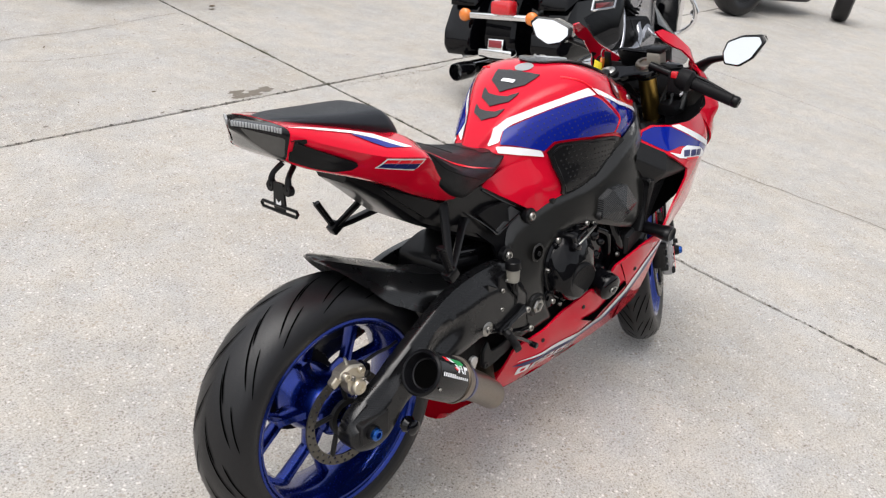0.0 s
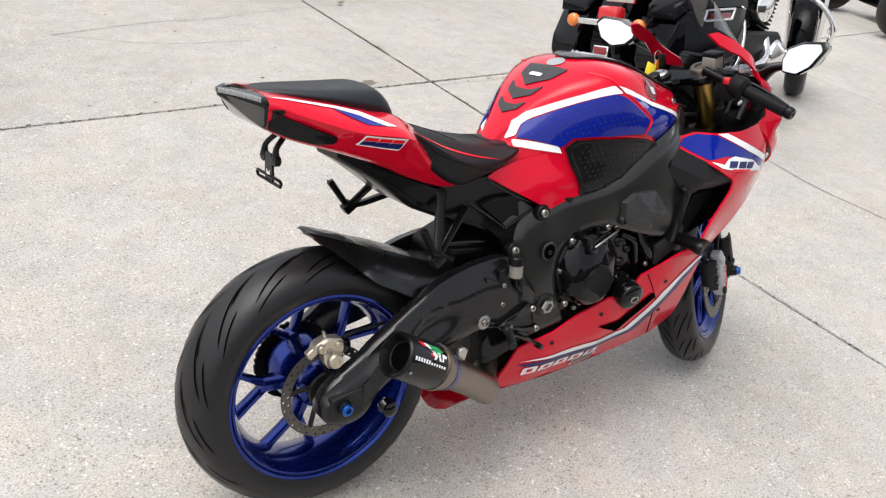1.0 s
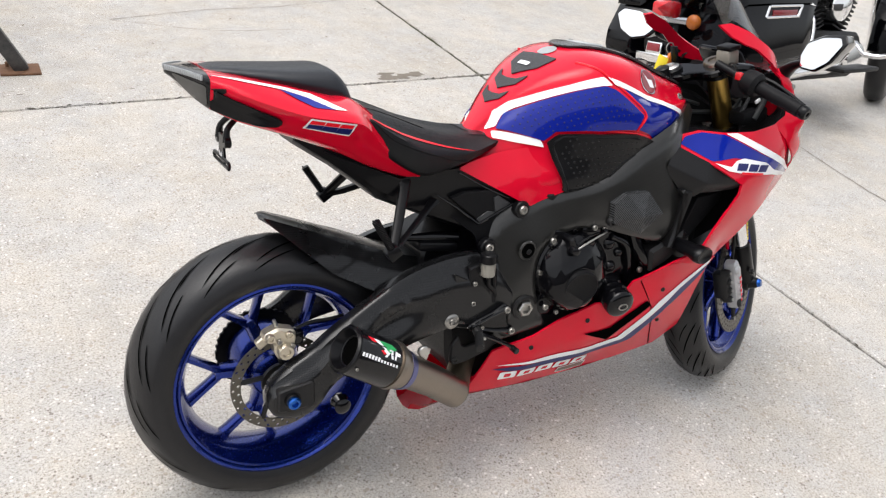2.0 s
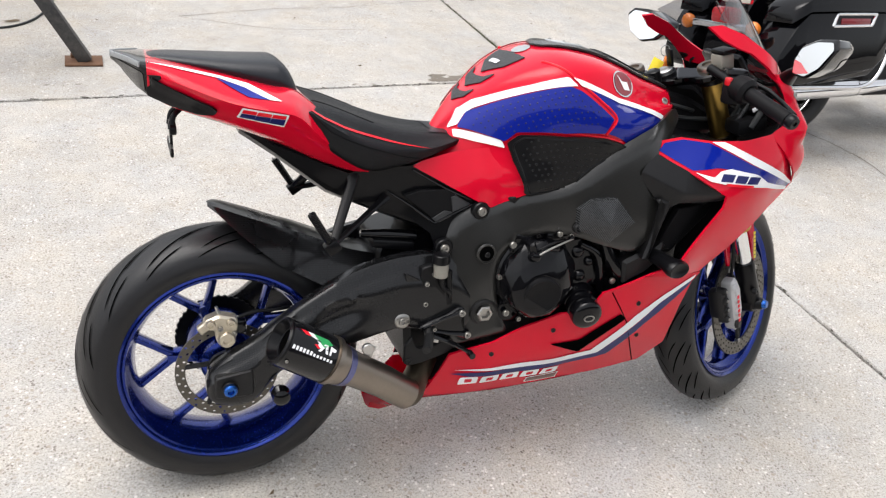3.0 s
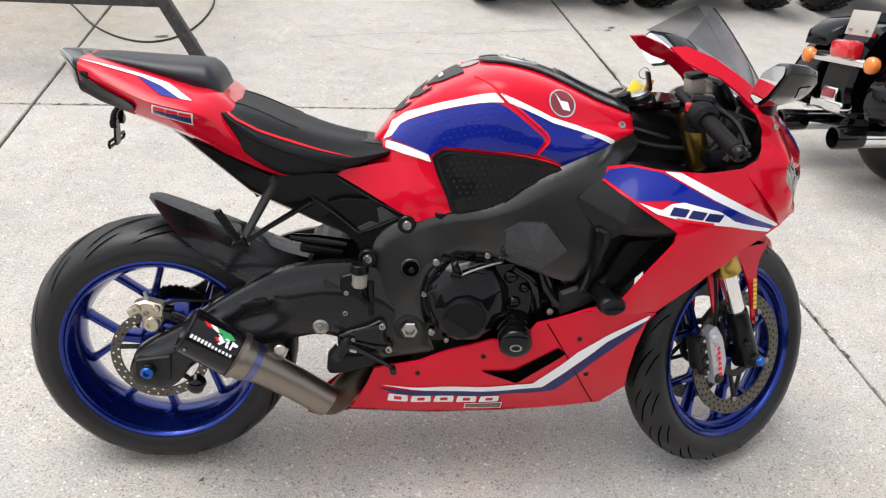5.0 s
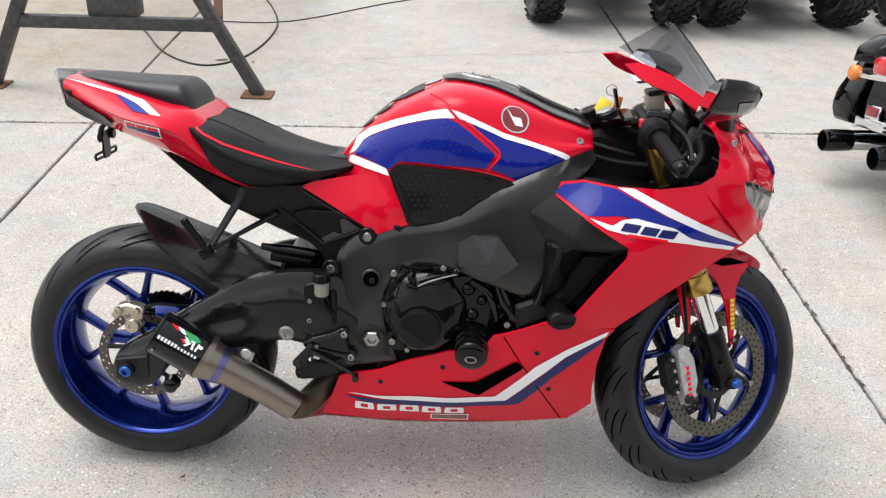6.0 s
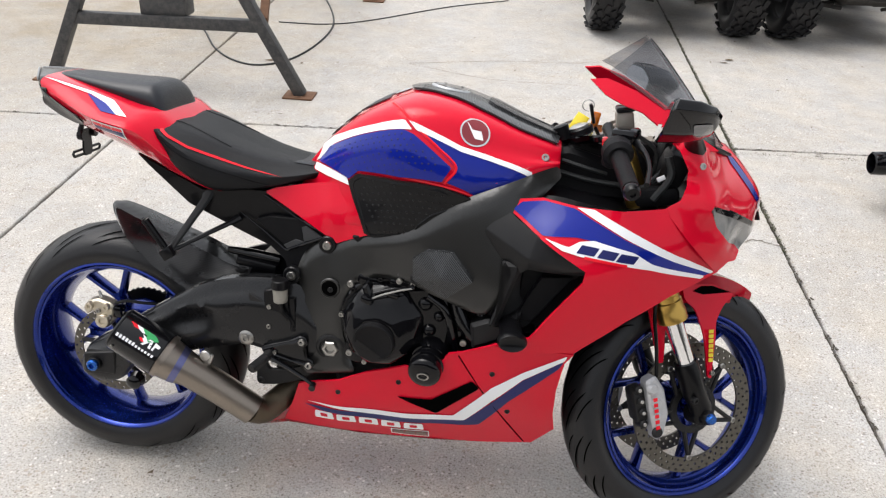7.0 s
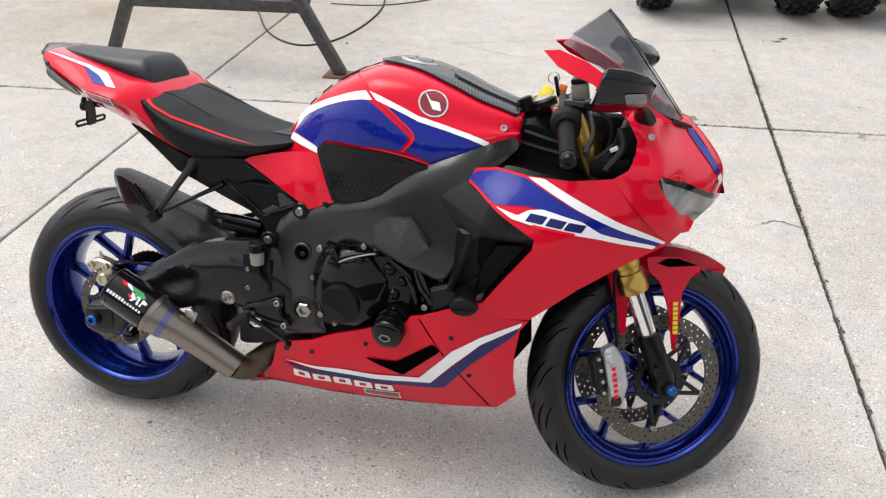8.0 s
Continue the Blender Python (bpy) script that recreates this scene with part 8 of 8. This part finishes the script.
prism(bm, fillet([(-0.47, 0.33), (-0.50, 0.44), (-0.47, 0.60), (-0.40, 0.72), (-0.30, 0.74), (-0.30, 0.45), (-0.36, 0.32)], 0.03), -0.105, 0.105, 0.02)
tailpiece = part("fender_filler", bm, "bagblack", bagger, "gloss black fender filler between the bags")
# saddlebags with lids, latches, and reflectors
for s in (-1, 1):
    bm = bmesh.new()
    rows = []
    for x, z0, z1, w in ((-0.490, 0.365, 0.43, 0.085), (-0.475, 0.345, 0.48, 0.098), (-0.40, 0.335, 0.605, 0.105), (-0.34, 0.335, 0.66, 0.106), (-0.15, 0.34, 0.665, 0.108), (0.14, 0.37, 0.665, 0.105), (0.20, 0.42, 0.655, 0.10), (0.225, 0.47, 0.64, 0.07)):
        c = s * 0.300
        rows.append([(x, c - w, z0 + 0.04), (x, c - w * 0.7, z0), (x, c + w * 0.7, z0), (x, c + w, z0 + 0.04), (x, c + w * 0.96, z1), (x, c - w * 0.96, z1)])
    rows = [[tuple(p) for p in zip(*[[float(v) for v in col] for col in zip(*r)])] for r in rows]
    skin(bm, rows)
    bmesh.ops.bevel(bm, geom=[e for e in bm.edges], offset=0.006, segments=2, profile=0.5, affect="EDGES")
    bag = part("saddlebag", bm, "bagblack", bagger, "gloss black hard saddlebag")
    bm = bmesh.new()
    rows = []
    for x, z0, z1, w in ((-0.425, 0.615, 0.650, 0.085), (-0.41, 0.630, 0.690, 0.098), (-0.34, 0.668, 0.735, 0.108), (-0.15, 0.673, 0.755, 0.111), (0.14, 0.673, 0.745, 0.108), (0.20, 0.663, 0.72, 0.102), (0.23, 0.648, 0.675, 0.072)):
        c = s * 0.300
        rows.append([(x, c - w, z0), (x, c + w, z0), (x, c + w * 0.95, z1 - 0.012), (x, c + w * 0.7, z1), (x, c - w * 0.7, z1), (x, c - w * 0.95, z1 - 0.012)])
    skin(bm, rows)
    part("bag_lid", bm, "bagblack", bag, "gloss black saddlebag lid")
    bm = bmesh.new()
    for p, q in (((-0.190, 0.606), (0.060, 0.610)), ((-0.174, 0.660), (0.076, 0.662)), ((-0.190, 0.606), (-0.174, 0.660)), ((0.060, 0.610), (0.076, 0.662))):
        tube(bm, [(p[0], s * 0.405, p[1]), (q[0], s * 0.405, q[1])], 0.0075, 8)
    part("bag_latch", bm, "chrome", bag, "chrome frame of the bag latch")
    bm = bmesh.new()
    box(bm, (-0.050, s * 0.403, 0.628), (0.19, 0.010, 0.026), 0.002)
    part("bag_reflector", bm, "maroon", bag, "red side reflector")
    # guard rail
    bm = bmesh.new()
    tube(bm, [(-0.40, s * 0.33, 0.322), (-0.10, s * 0.395, 0.322), (0.10, s * 0.410, 0.33), (0.20, s * 0.40, 0.42), (0.27, s * 0.35, 0.58), (0.30, s * 0.25, 0.66)], 0.011, 10, 4)
    part("bag_guard", bm, "chrome", bagger, "chrome saddlebag guard rail")
    # silencer
    bm = bmesh.new()
    tube(bm, [(-0.53, s * 0.212, 0.266), (-0.49, s * 0.212, 0.267), (0.25, s * 0.225, 0.285)], [0.044, 0.047, 0.044], 28)
    pipe = part("silencer", bm, "chrome", bagger, "long chrome silencer")
    bm = bmesh.new()
    lathe(bm, [(0.045, 0.10), (0.050, 0.09), (0.052, 0.0), (0.050, -0.03), (0.044, -0.035), (0.040, -0.02), (0.036, 0.05), (0.0, 0.05)], along((-0.565, s * 0.212, 0.265), (-0.465, s * 0.2125, 0.268)), 32)
    part("silencer_tip", bm, "gloss", pipe, "black slash-cut silencer tip")
    bm = bmesh.new()
    tube(bm, [(0.25, s * 0.235, 0.285), (0.45, s * 0.25, 0.30), (0.70, s * 0.22, 0.30), (0.85, s * 0.17, 0.36), (0.90, s * 0.12, 0.45)], [0.040, 0.03, 0.03, 0.03, 0.03], 18, 4)
    part("header_pipe", bm, "chrome", pipe)
    bm = bmesh.new()
    box(bm, (0.78, s * 0.30, 0.30), (0.34, 0.14, 0.025), 0.01)
    part("floorboard", bm, "cast", bagger, "black floorboard")
    # crash bar
    bm = bmesh.new()
    tube(bm, [(1.12, s * 0.05, 0.36), (1.20, s * 0.22, 0.34), (1.24, s * 0.36, 0.42), (1.22, s * 0.38, 0.55), (1.16, s * 0.28, 0.68), (1.12, s * 0.08, 0.74)], 0.016, 12, 4)
    part("crash_bar", bm, "chrome", bagger, "chrome engine guard")
    bm = bmesh.new()
    rod(bm, (1.24, s * 0.365, 0.50), (1.30, s * 0.365, 0.505), 0.022, 0.02, 16)
    part("highway_peg", bm, "chrome", bagger, "chrome highway peg")
    bm = bmesh.new()
    tube(bm, [(1.66, s * 0.09, 0.322), (1.60, s * 0.10, 0.55), (1.50, s * 0.11, 0.85)], 0.026, 16)
    part("fork_leg", bm, "chrome", bagger, "chrome fork leg", STEERED)
# tail lamp bar
bm = bmesh.new()
box(bm, (-0.490, 0, 0.572), (0.035, 0.40, 0.036), 0.012)
bar_ = part("lamp_bar", bm, "chrome", bagger, "chrome tail lamp bar")
for s in (-1, 1):
    bm = bmesh.new()
    lathe(bm, [(0.030, 0.0), (0.036, 0.012), (0.036, 0.03), (0.030, 0.040), (0.015, 0.046), (0, 0.047)], along((-0.475, s * 0.225, 0.572), (-0.535, s * 0.225, 0.572)), 24)
    part("indicator", bm, "orange", bar_, "round amber indicator")
bm = bmesh.new()
box(bm, (-0.500, -0.045, 0.622), (0.085, 0.135, 0.080), 0.022)
part("tail_lamp", bm, "lampred", bar_, "red tail lamp")
bm = bmesh.new()
box(bm, (-0.506, 0, 0.425), (0.014, 0.105, 0.058), 0.005, Matrix.Rotation(radians(8), 4, "Y"))
plate = part("reflector_frame", bm, "chrome", tailpiece, "chrome reflector frame")
bm = bmesh.new()
box(bm, (-0.515, 0, 0.428), (0.008, 0.085, 0.040), 0.003, Matrix.Rotation(radians(8), 4, "Y"))
part("reflector", bm, "maroon", plate, "dark red reflector")
bm = bmesh.new()
box(bm, (-0.475, -0.08, 0.735), (0.004, 0.18, 0.105), 0.001, Matrix.Rotation(radians(12), 4, "Y"))
plate = part("number_plate", bm, "plateback", bagger, "white number plate with a red lower band")
bm = bmesh.new()
box(bm, (-0.468, -0.08, 0.690), (0.005, 0.176, 0.018), 0.001, Matrix.Rotation(radians(12), 4, "Y"))
part("plate_band", bm, "redline", plate, "red band")
for s in (-1, 1):
    bm = bmesh.new()
    rod(bm, (-0.484, s * 0.055 - 0.08, 0.707), (-0.492, s * 0.055 - 0.08, 0.708), 0.007, segs=12, edge=0.001)
    part("plate_bolt", bm, "bolt", plate)
bm = bmesh.new()
box(bm, (-0.492, 0, 0.375), (0.06, 0.23, 0.05), 0.012)
part("rear_bumper", bm, "chrome", tailpiece, "chrome lower trim")
# engine, primary case, tank, seat
bm = bmesh.new()
prism(bm, fillet([(0.42, 0.22), (0.42, 0.42), (0.60, 0.50), (1.05, 0.48), (1.12, 0.35), (1.05, 0.22)], 0.03), -0.15, 0.17, 0.02)
part("engine_case", bm, "cast", bagger, "black engine case")
for x, t in ((0.68, -22), (0.90, 22)):
    bm = bmesh.new()
    for k in range(10):
        box(bm, Vector((x, 0, 0.50)) + Vector((math.sin(radians(t)), 0, math.cos(radians(t)))) * 0.026 * k, (0.15, 0.20, 0.012), 0.004, Matrix.Rotation(radians(t), 4, "Y"))
    tagged(part("cylinder_fin", bm, "cast", bagger, "black finned cylinder"), kind="stuff")
bm = bmesh.new()
lathe(bm, [(0.095, 0.0), (0.098, 0.02), (0.088, 0.05), (0.06, 0.062), (0.0, 0.066)], along((0.79, -0.12, 0.64), (0.79, -0.26, 0.64)), 40)
part("air_cleaner", bm, "chrome", bagger, "round chrome air cleaner")
bm = bmesh.new()
lathe(bm, [(0.09, 0.0), (0.095, 0.02), (0.08, 0.04), (0.0, 0.045)], along((1.0, -0.14, 0.34), (1.0, -0.2, 0.34)), 36)
part("cam_cover", bm, "chrome", bagger, "chrome cam cover")
bm = bmesh.new()
prism(bm, fillet([(-0.28, 0.74), (0.20, 0.66), (0.52, 0.70), (0.62, 0.86), (1.05, 0.96), (1.22, 0.90), (1.15, 0.74), (0.60, 0.68)], 0.04), -0.15, 0.15, 0.04)
part("tank_and_seat", bm, "bagblack", bagger, "black tank and seat")
bm = bmesh.new()
tube(bm, [(0.25, 0.12, 0.30), (0.30, 0.30, 0.12), (0.33, 0.39, 0.062)], 0.014, 10)
part("side_stand", bm, "black", bagger)


# ---- quad bikes in a row across the yard: muddy tyres and undersides ----
def knobbly(R, half):
    """A balloon tyre with rows of rubber blocks, turned round y."""
    bm = round_tyre(R - 0.014, half, R * 0.5, Matrix())
    n = 22
    for k in range(n):
        for row, (y, w, h) in enumerate(((-0.78, 0.24, 0.012), (-0.36, 0.26, 0.016), (0.08, 0.26, 0.016), (0.50, 0.26, 0.016), (0.86, 0.2, 0.010))):
            a = 2 * math.pi * (k + 0.5 * (row % 2)) / n
            drop = 0.020 * abs(y) ** 3
            m = Matrix.Rotation(-a, 4, "Y") @ Matrix.Translation((R - 0.012 - drop, y * half, 0)) @ Matrix.Rotation(radians(22 * (1 if row % 2 else -1)), 4, "X")
            made = bmesh.ops.create_cube(bm, size=1, matrix=m @ Matrix.Diagonal((0.015, w * half * 1.15, 0.052, 1)))
    return bm


quad = thing("quad_bike", pose(2.04, 4.35, 0, 0, 0, 4), "muddy quad bike with black knobbly tyres", "quad bike", "quad bikes in a row")
for x, y, half in ((-0.50, 0.30, 0.115), (0.50, 0.30, 0.115), (-0.48, 1.55, 0.135), (0.48, 1.55, 0.135)):
    w = part("wheel", lathe(bmesh.new(), [(0.145, -half * 0.6), (0.135, -half * 0.5), (0.05, -half * 0.1), (0.02, -half * 0.1), (0.02, half * 0.1), (0.05, half * 0.1), (0.135, half * 0.5), (0.145, half * 0.6)], Matrix.Translation((x, y, 0.298)) @ Matrix.Rotation(radians(90), 4, "Z"), 32, closed=True), "cast", quad, "black steel wheel")
    part("tyre", knobbly(0.30, half), "rubber", w, "black knobbly balloon tyre", Matrix.Translation((x, y, 0.298)) @ Matrix.Rotation(radians(90), 4, "Z"))
bm = bmesh.new()
prism(bm, fillet([(-0.20, 0.28), (0.20, 0.28), (0.26, 0.46), (0.24, 0.62), (-0.24, 0.62), (-0.26, 0.46)], 0.04), 0.14, 1.75, 0.03)
part("chassis", bm, "mud", quad, "mud-caked chassis and skid plate")
for s in (-1, 1):
    for y in (0.24, 0.38):
        for z0, z1 in ((0.24, 0.27), (0.36, 0.36)):
            bm = bmesh.new()
            tube(bm, [(s * 0.15, y, z0), (s * 0.42, 0.30, z1)], 0.014, 8)
            part("suspension_arm", bm, "mud", quad)
    bm = bmesh.new()
    box(bm, (s * 0.36, 0.95, 0.300), (0.28, 0.50, 0.05), 0.015)
    part("footwell", bm, "mud", quad, "muddy grey footwell")
    for y, l in ((0.25, 0.62), (1.52, 0.70)):
        bm = bmesh.new()
        rows = []
        for k in range(13):
            a = radians(10 + 160 * k / 12)
            rows.append([(s * 0.30, y + 0.38 * math.cos(a), 0.32 + 0.38 * math.sin(a)), (s * 0.50, y + 0.38 * math.cos(a), 0.31 + 0.38 * math.sin(a)), (s * 0.64, y + 0.37 * math.cos(a), 0.28 + 0.37 * math.sin(a))])
        skin(bm, rows, closed=False)
        bmesh.ops.solidify(bm, geom=bm.faces[:], thickness=0.006)
        part("mudguard", bm, "matte", quad, "black plastic mudguard")
bm = bmesh.new()
tube(bm, [(-0.30, -0.06, 0.52), (-0.22, -0.10, 0.40), (0.22, -0.10, 0.40), (0.30, -0.06, 0.52)], 0.018, 10, 3)
part("bumper", bm, "cast", quad, "black front bumper")
for x, y, a in ((3.41, 4.47, 7), (4.95, 4.66, 8)):
    copy_thing(quad, pose(x, y, 0, 0, 0, a))

# ---- a three-wheeler standing far off ----
trike = thing("three_wheeler", pose(8.05, 2.55, 0, 0, 0, -18), "dark three-wheeled vehicle standing far across the yard", "vehicle")
for x, y, R, half, turn, name in ((0.0, 0.05, 0.33, 0.12, 0, "rear_wheel"), (1.82, -0.02, 0.31, 0.10, 33, "front_wheel"), (0.0, 1.15, 0.33, 0.12, 0, "rear_wheel")):
    at = Matrix.Translation((x, y, R)) @ Matrix.Rotation(radians(turn), 4, "Z")
    w = part(name, lathe(bmesh.new(), [(R * 0.55, -half * 0.7), (R * 0.5, -half * 0.6), (0.03, -half * 0.5), (0.03, half * 0.5), (R * 0.5, half * 0.6), (R * 0.55, half * 0.7)], at, 40, closed=True), "cast", trike, "dark alloy wheel")
    part("tyre", round_tyre(R, half, R * 0.54, at), "rubber", w, "black road tyre")
    part("hub_cap", lathe(bmesh.new(), [(0.05, 0), (0.045, 0.02), (0, 0.025)], at @ Matrix.Translation((0, -half * 0.45, 0)) @ Matrix.Rotation(radians(180), 4, "Z"), 20), "steel", w)
bm = bmesh.new()
prism(bm, fillet([(0.25, 0.15), (0.30, 0.60), (0.7, 0.85), (1.5, 0.80), (1.60, 0.45), (1.45, 0.15)], 0.05), 0.15, 1.0, 0.04)
part("body", bm, "bagblack", trike, "dark lower body")
bm = bmesh.new()
tube(bm, [(0.35, 0.10, 0.25), (0.75, 0.08, 0.22), (1.25, 0.08, 0.24)], 0.03, 12)
part("exhaust", bm, "steel", trike, "steel exhaust")

# ---- steel rack on splayed legs, and the cable that lies under it ----
rack = thing("steel_rack", pose(0, 0, 0), "black steel rack on splayed legs with rusty feet", "rack")


def beam(p0, p1, w, h, name, material="ironbeam", label="", parent=None):
    """A square steel tube between two points."""
    p0, p1 = Vector(p0), Vector(p1)
    bm = bmesh.new()
    box(bm, (0, 0, 0), (w, (p1 - p0).length, h), 0.004)
    return part(name, bm, material, parent or rack, label, along(p0, p1) @ Matrix.Translation((0, (p1 - p0).length / 2, 0)))


for y in (2.715, 5.03):
    for x0, x1 in ((-0.268, -0.66), (-1.735, -1.36)):
        beam((x0, y, 0.008), (x1, y, 0.74), 0.062, 0.062, "leg")
        bm = bmesh.new()
        box(bm, (x0 - 0.01, y, 0.006), (0.17, 0.13, 0.010), 0.002)
        foot = part("foot_plate", bm, "rust", rack, "rusty steel foot plate")
        bm = bmesh.new()
        rod(bm, (x0 - 0.06, y + 0.03, 0.010), (x0 - 0.06, y + 0.03, 0.035), 0.008, segs=8)
        part("anchor_bolt", bm, "rust", foot)
    beam((-1.55, y, 0.368), (-0.47, y, 0.385), 0.05, 0.066, "cross_beam")
    beam((-1.5, y, 0.74), (-0.5, y, 0.74), 0.06, 0.06, "top_beam")
for x in (-0.62, -1.40):
    beam((x, 2.70, 0.775), (x, 5.05, 0.775), 0.06, 0.06, "rail")
beam((-0.47, 2.76, 0.40), (-0.62, 3.5, 0.74), 0.045, 0.045, "brace", "rust")
bm = bmesh.new()
box(bm, (-1.02, 2.78, 0.455), (0.26, 0.14, 0.11), 0.012)
part("winch", bm, "ironbeam", rack, "dark steel winch box")
bm = bmesh.new()
CABLE = [(-0.86, 2.80, 0.42), (-1.05, 3.2, 0.30), (-1.42, 4.10, 0.006), (-1.24, 3.82, 0.006), (-1.05, 3.48, 0.006), (-0.85, 3.26, 0.006), (-0.66, 3.20, 0.006), (-0.50, 3.38, 0.006), (-0.42, 3.80, 0.006), (-0.44, 4.27, 0.006), (-0.62, 4.85, 0.006), (-0.8, 5.2, 0.006)]
tube(bm, CABLE[2:], 0.006, 8, 6)
cable = part("power_cable", bm, "cable")
tagged(cable, "dark power cable looped on the concrete", "cable")
bm = bmesh.new()
tube(bm, [(-0.83, 4.2, 0.005), (-0.5, 4.22, 0.005), (-0.2, 4.40, 0.005), (0.34, 4.96, 0.005), (0.8, 5.3, 0.005)], 0.004, 6, 6)
cable = part("power_cable", bm, "cable")
tagged(cable, "thin dark cable lying on the concrete", "cable")


# ---- the slabs of the yard ----
for x0, x1 in zip(JOINTS_X, JOINTS_X[1:]):
    for y0, y1 in zip(JOINTS_Y, JOINTS_Y[1:]):
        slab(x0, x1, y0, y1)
for x, y, w, h in ((-206, 0, 392, 800), (218, 0, 406, 800)):
    bm = bmesh.new()
    bmesh.ops.create_grid(bm, x_segments=2, y_segments=2, size=1)
    part("outer_slab", bm, "concrete", ground, m=Matrix.Translation((x, y, -0.004)) @ Matrix.Diagonal((w / 2, h / 2, 1, 1)))
for y, h in ((214, 400), (-210, 400)):
    bm = bmesh.new()
    bmesh.ops.create_grid(bm, x_segments=2, y_segments=2, size=1)
    part("outer_slab", bm, "concrete", ground, m=Matrix.Translation((2.5, y, -0.004)) @ Matrix.Diagonal((12.3, h / 2, 1, 1)))
crack([(3.30, 1.75), (3.42, 1.3), (3.33, 0.65), (3.39, 0.1), (3.44, -0.4), (3.40, -1.2)], 0.006, 3)
crack([(0.24, 3.45), (0.78, 3.62), (1.3, 3.70), (1.8, 3.85), (2.02, 3.9)], 0.005, 5)
crack([(0.25, 3.44), (0.77, 3.25), (1.32, 3.25)], 0.004, 6)
crack([(2.06, 1.40), (1.97, 1.44), (1.90, 1.40)], 0.008, 7)
part("weed", weeds(2.07, 1.3, 2.07, 5.0, 420, 1, 0.006), "weed", ground, "dry moss and weeds in the joint")
part("weed", weeds(2.07, 2.9, 2.07, 3.3, 160, 2, 0.012), "weed", ground, "dry moss and weeds in the joint")
part("weed", weeds(2.07, 2.36, 4.2, 2.45, 500, 3, 0.009), "weed", ground, "dry moss and weeds in the joint")
rng = random.Random(44)
bm = bmesh.new()
for k in range(620):
    if k < 330:
        y = rng.uniform(-1.6, 5.5)
        x = 2.07 + rng.gauss(0, 0.005)
        long, wide = rng.uniform(0.004, 0.015), rng.uniform(0.002, 0.006)
        turn = math.pi / 2 + rng.gauss(0, 0.35)
    else:
        x = rng.uniform(-2.5, 6.0)
        y = 2.42 + JOINT_TURN * (x - 2.07) + rng.gauss(0, 0.006)
        long, wide = rng.uniform(0.005, 0.022), rng.uniform(0.002, 0.007)
        turn = rng.gauss(0, 0.3)
    ring = []
    for j in range(8):
        t, q = 2 * math.pi * j / 8, rng.uniform(0.55, 1.2)
        u, v = math.cos(t) * long * q, math.sin(t) * wide * q
        ring.append(bm.verts.new((x + u * math.cos(turn) - v * math.sin(turn), y + u * math.sin(turn) + v * math.cos(turn), 0.0008 + 0.0007 * rng.random())))
    bm.faces.new(ring)
tagged(part("joint_crumbs", bm, "joint"), "dark broken edges and grit along the slab joints", "grit", kind="stuff")
rng = random.Random(21)
bm = bmesh.new()
for x, y, size in [(1.58 + rng.uniform(-0.13, 0.10), 2.45 + rng.uniform(-0.03, 0.05), rng.uniform(0.012, 0.035)) for _ in range(26)] + [(rng.uniform(-1.2, 4.2), 2.42 + rng.gauss(0, 0.02), rng.uniform(0.004, 0.012)) for _ in range(30)]:
    turn = rng.uniform(-0.4, 0.4)
    ring = []
    for k in range(9):
        t, q = 2 * math.pi * k / 9, size * rng.uniform(0.5, 1.15)
        u, v = math.cos(t) * q * 1.6, math.sin(t) * q * 0.7
        ring.append(bm.verts.new((x + u * math.cos(turn) - v * math.sin(turn), y + u * math.sin(turn) + v * math.cos(turn), 0.0016 + 0.0008 * rng.random())))
    bm.faces.new(ring)
tagged(part("joint_dirt", bm, "crack"), "grey-brown dirt washed along the slab joint", "dirt", kind="stuff")
rng = random.Random(8)
litter([(0.089, -0.132, 0.010), (2.344, 4.0, 0.045), (2.30, 3.93, 0.03), (-0.62, 3.32, 0.05), (-0.42, 3.3, 0.02)] + [(rng.uniform(-1.0, 6), rng.uniform(2.6, 5.5), rng.uniform(0.004, 0.014)) for _ in range(90)], 5, "leaf_litter", "small dry leaves and chips scattered on the concrete")
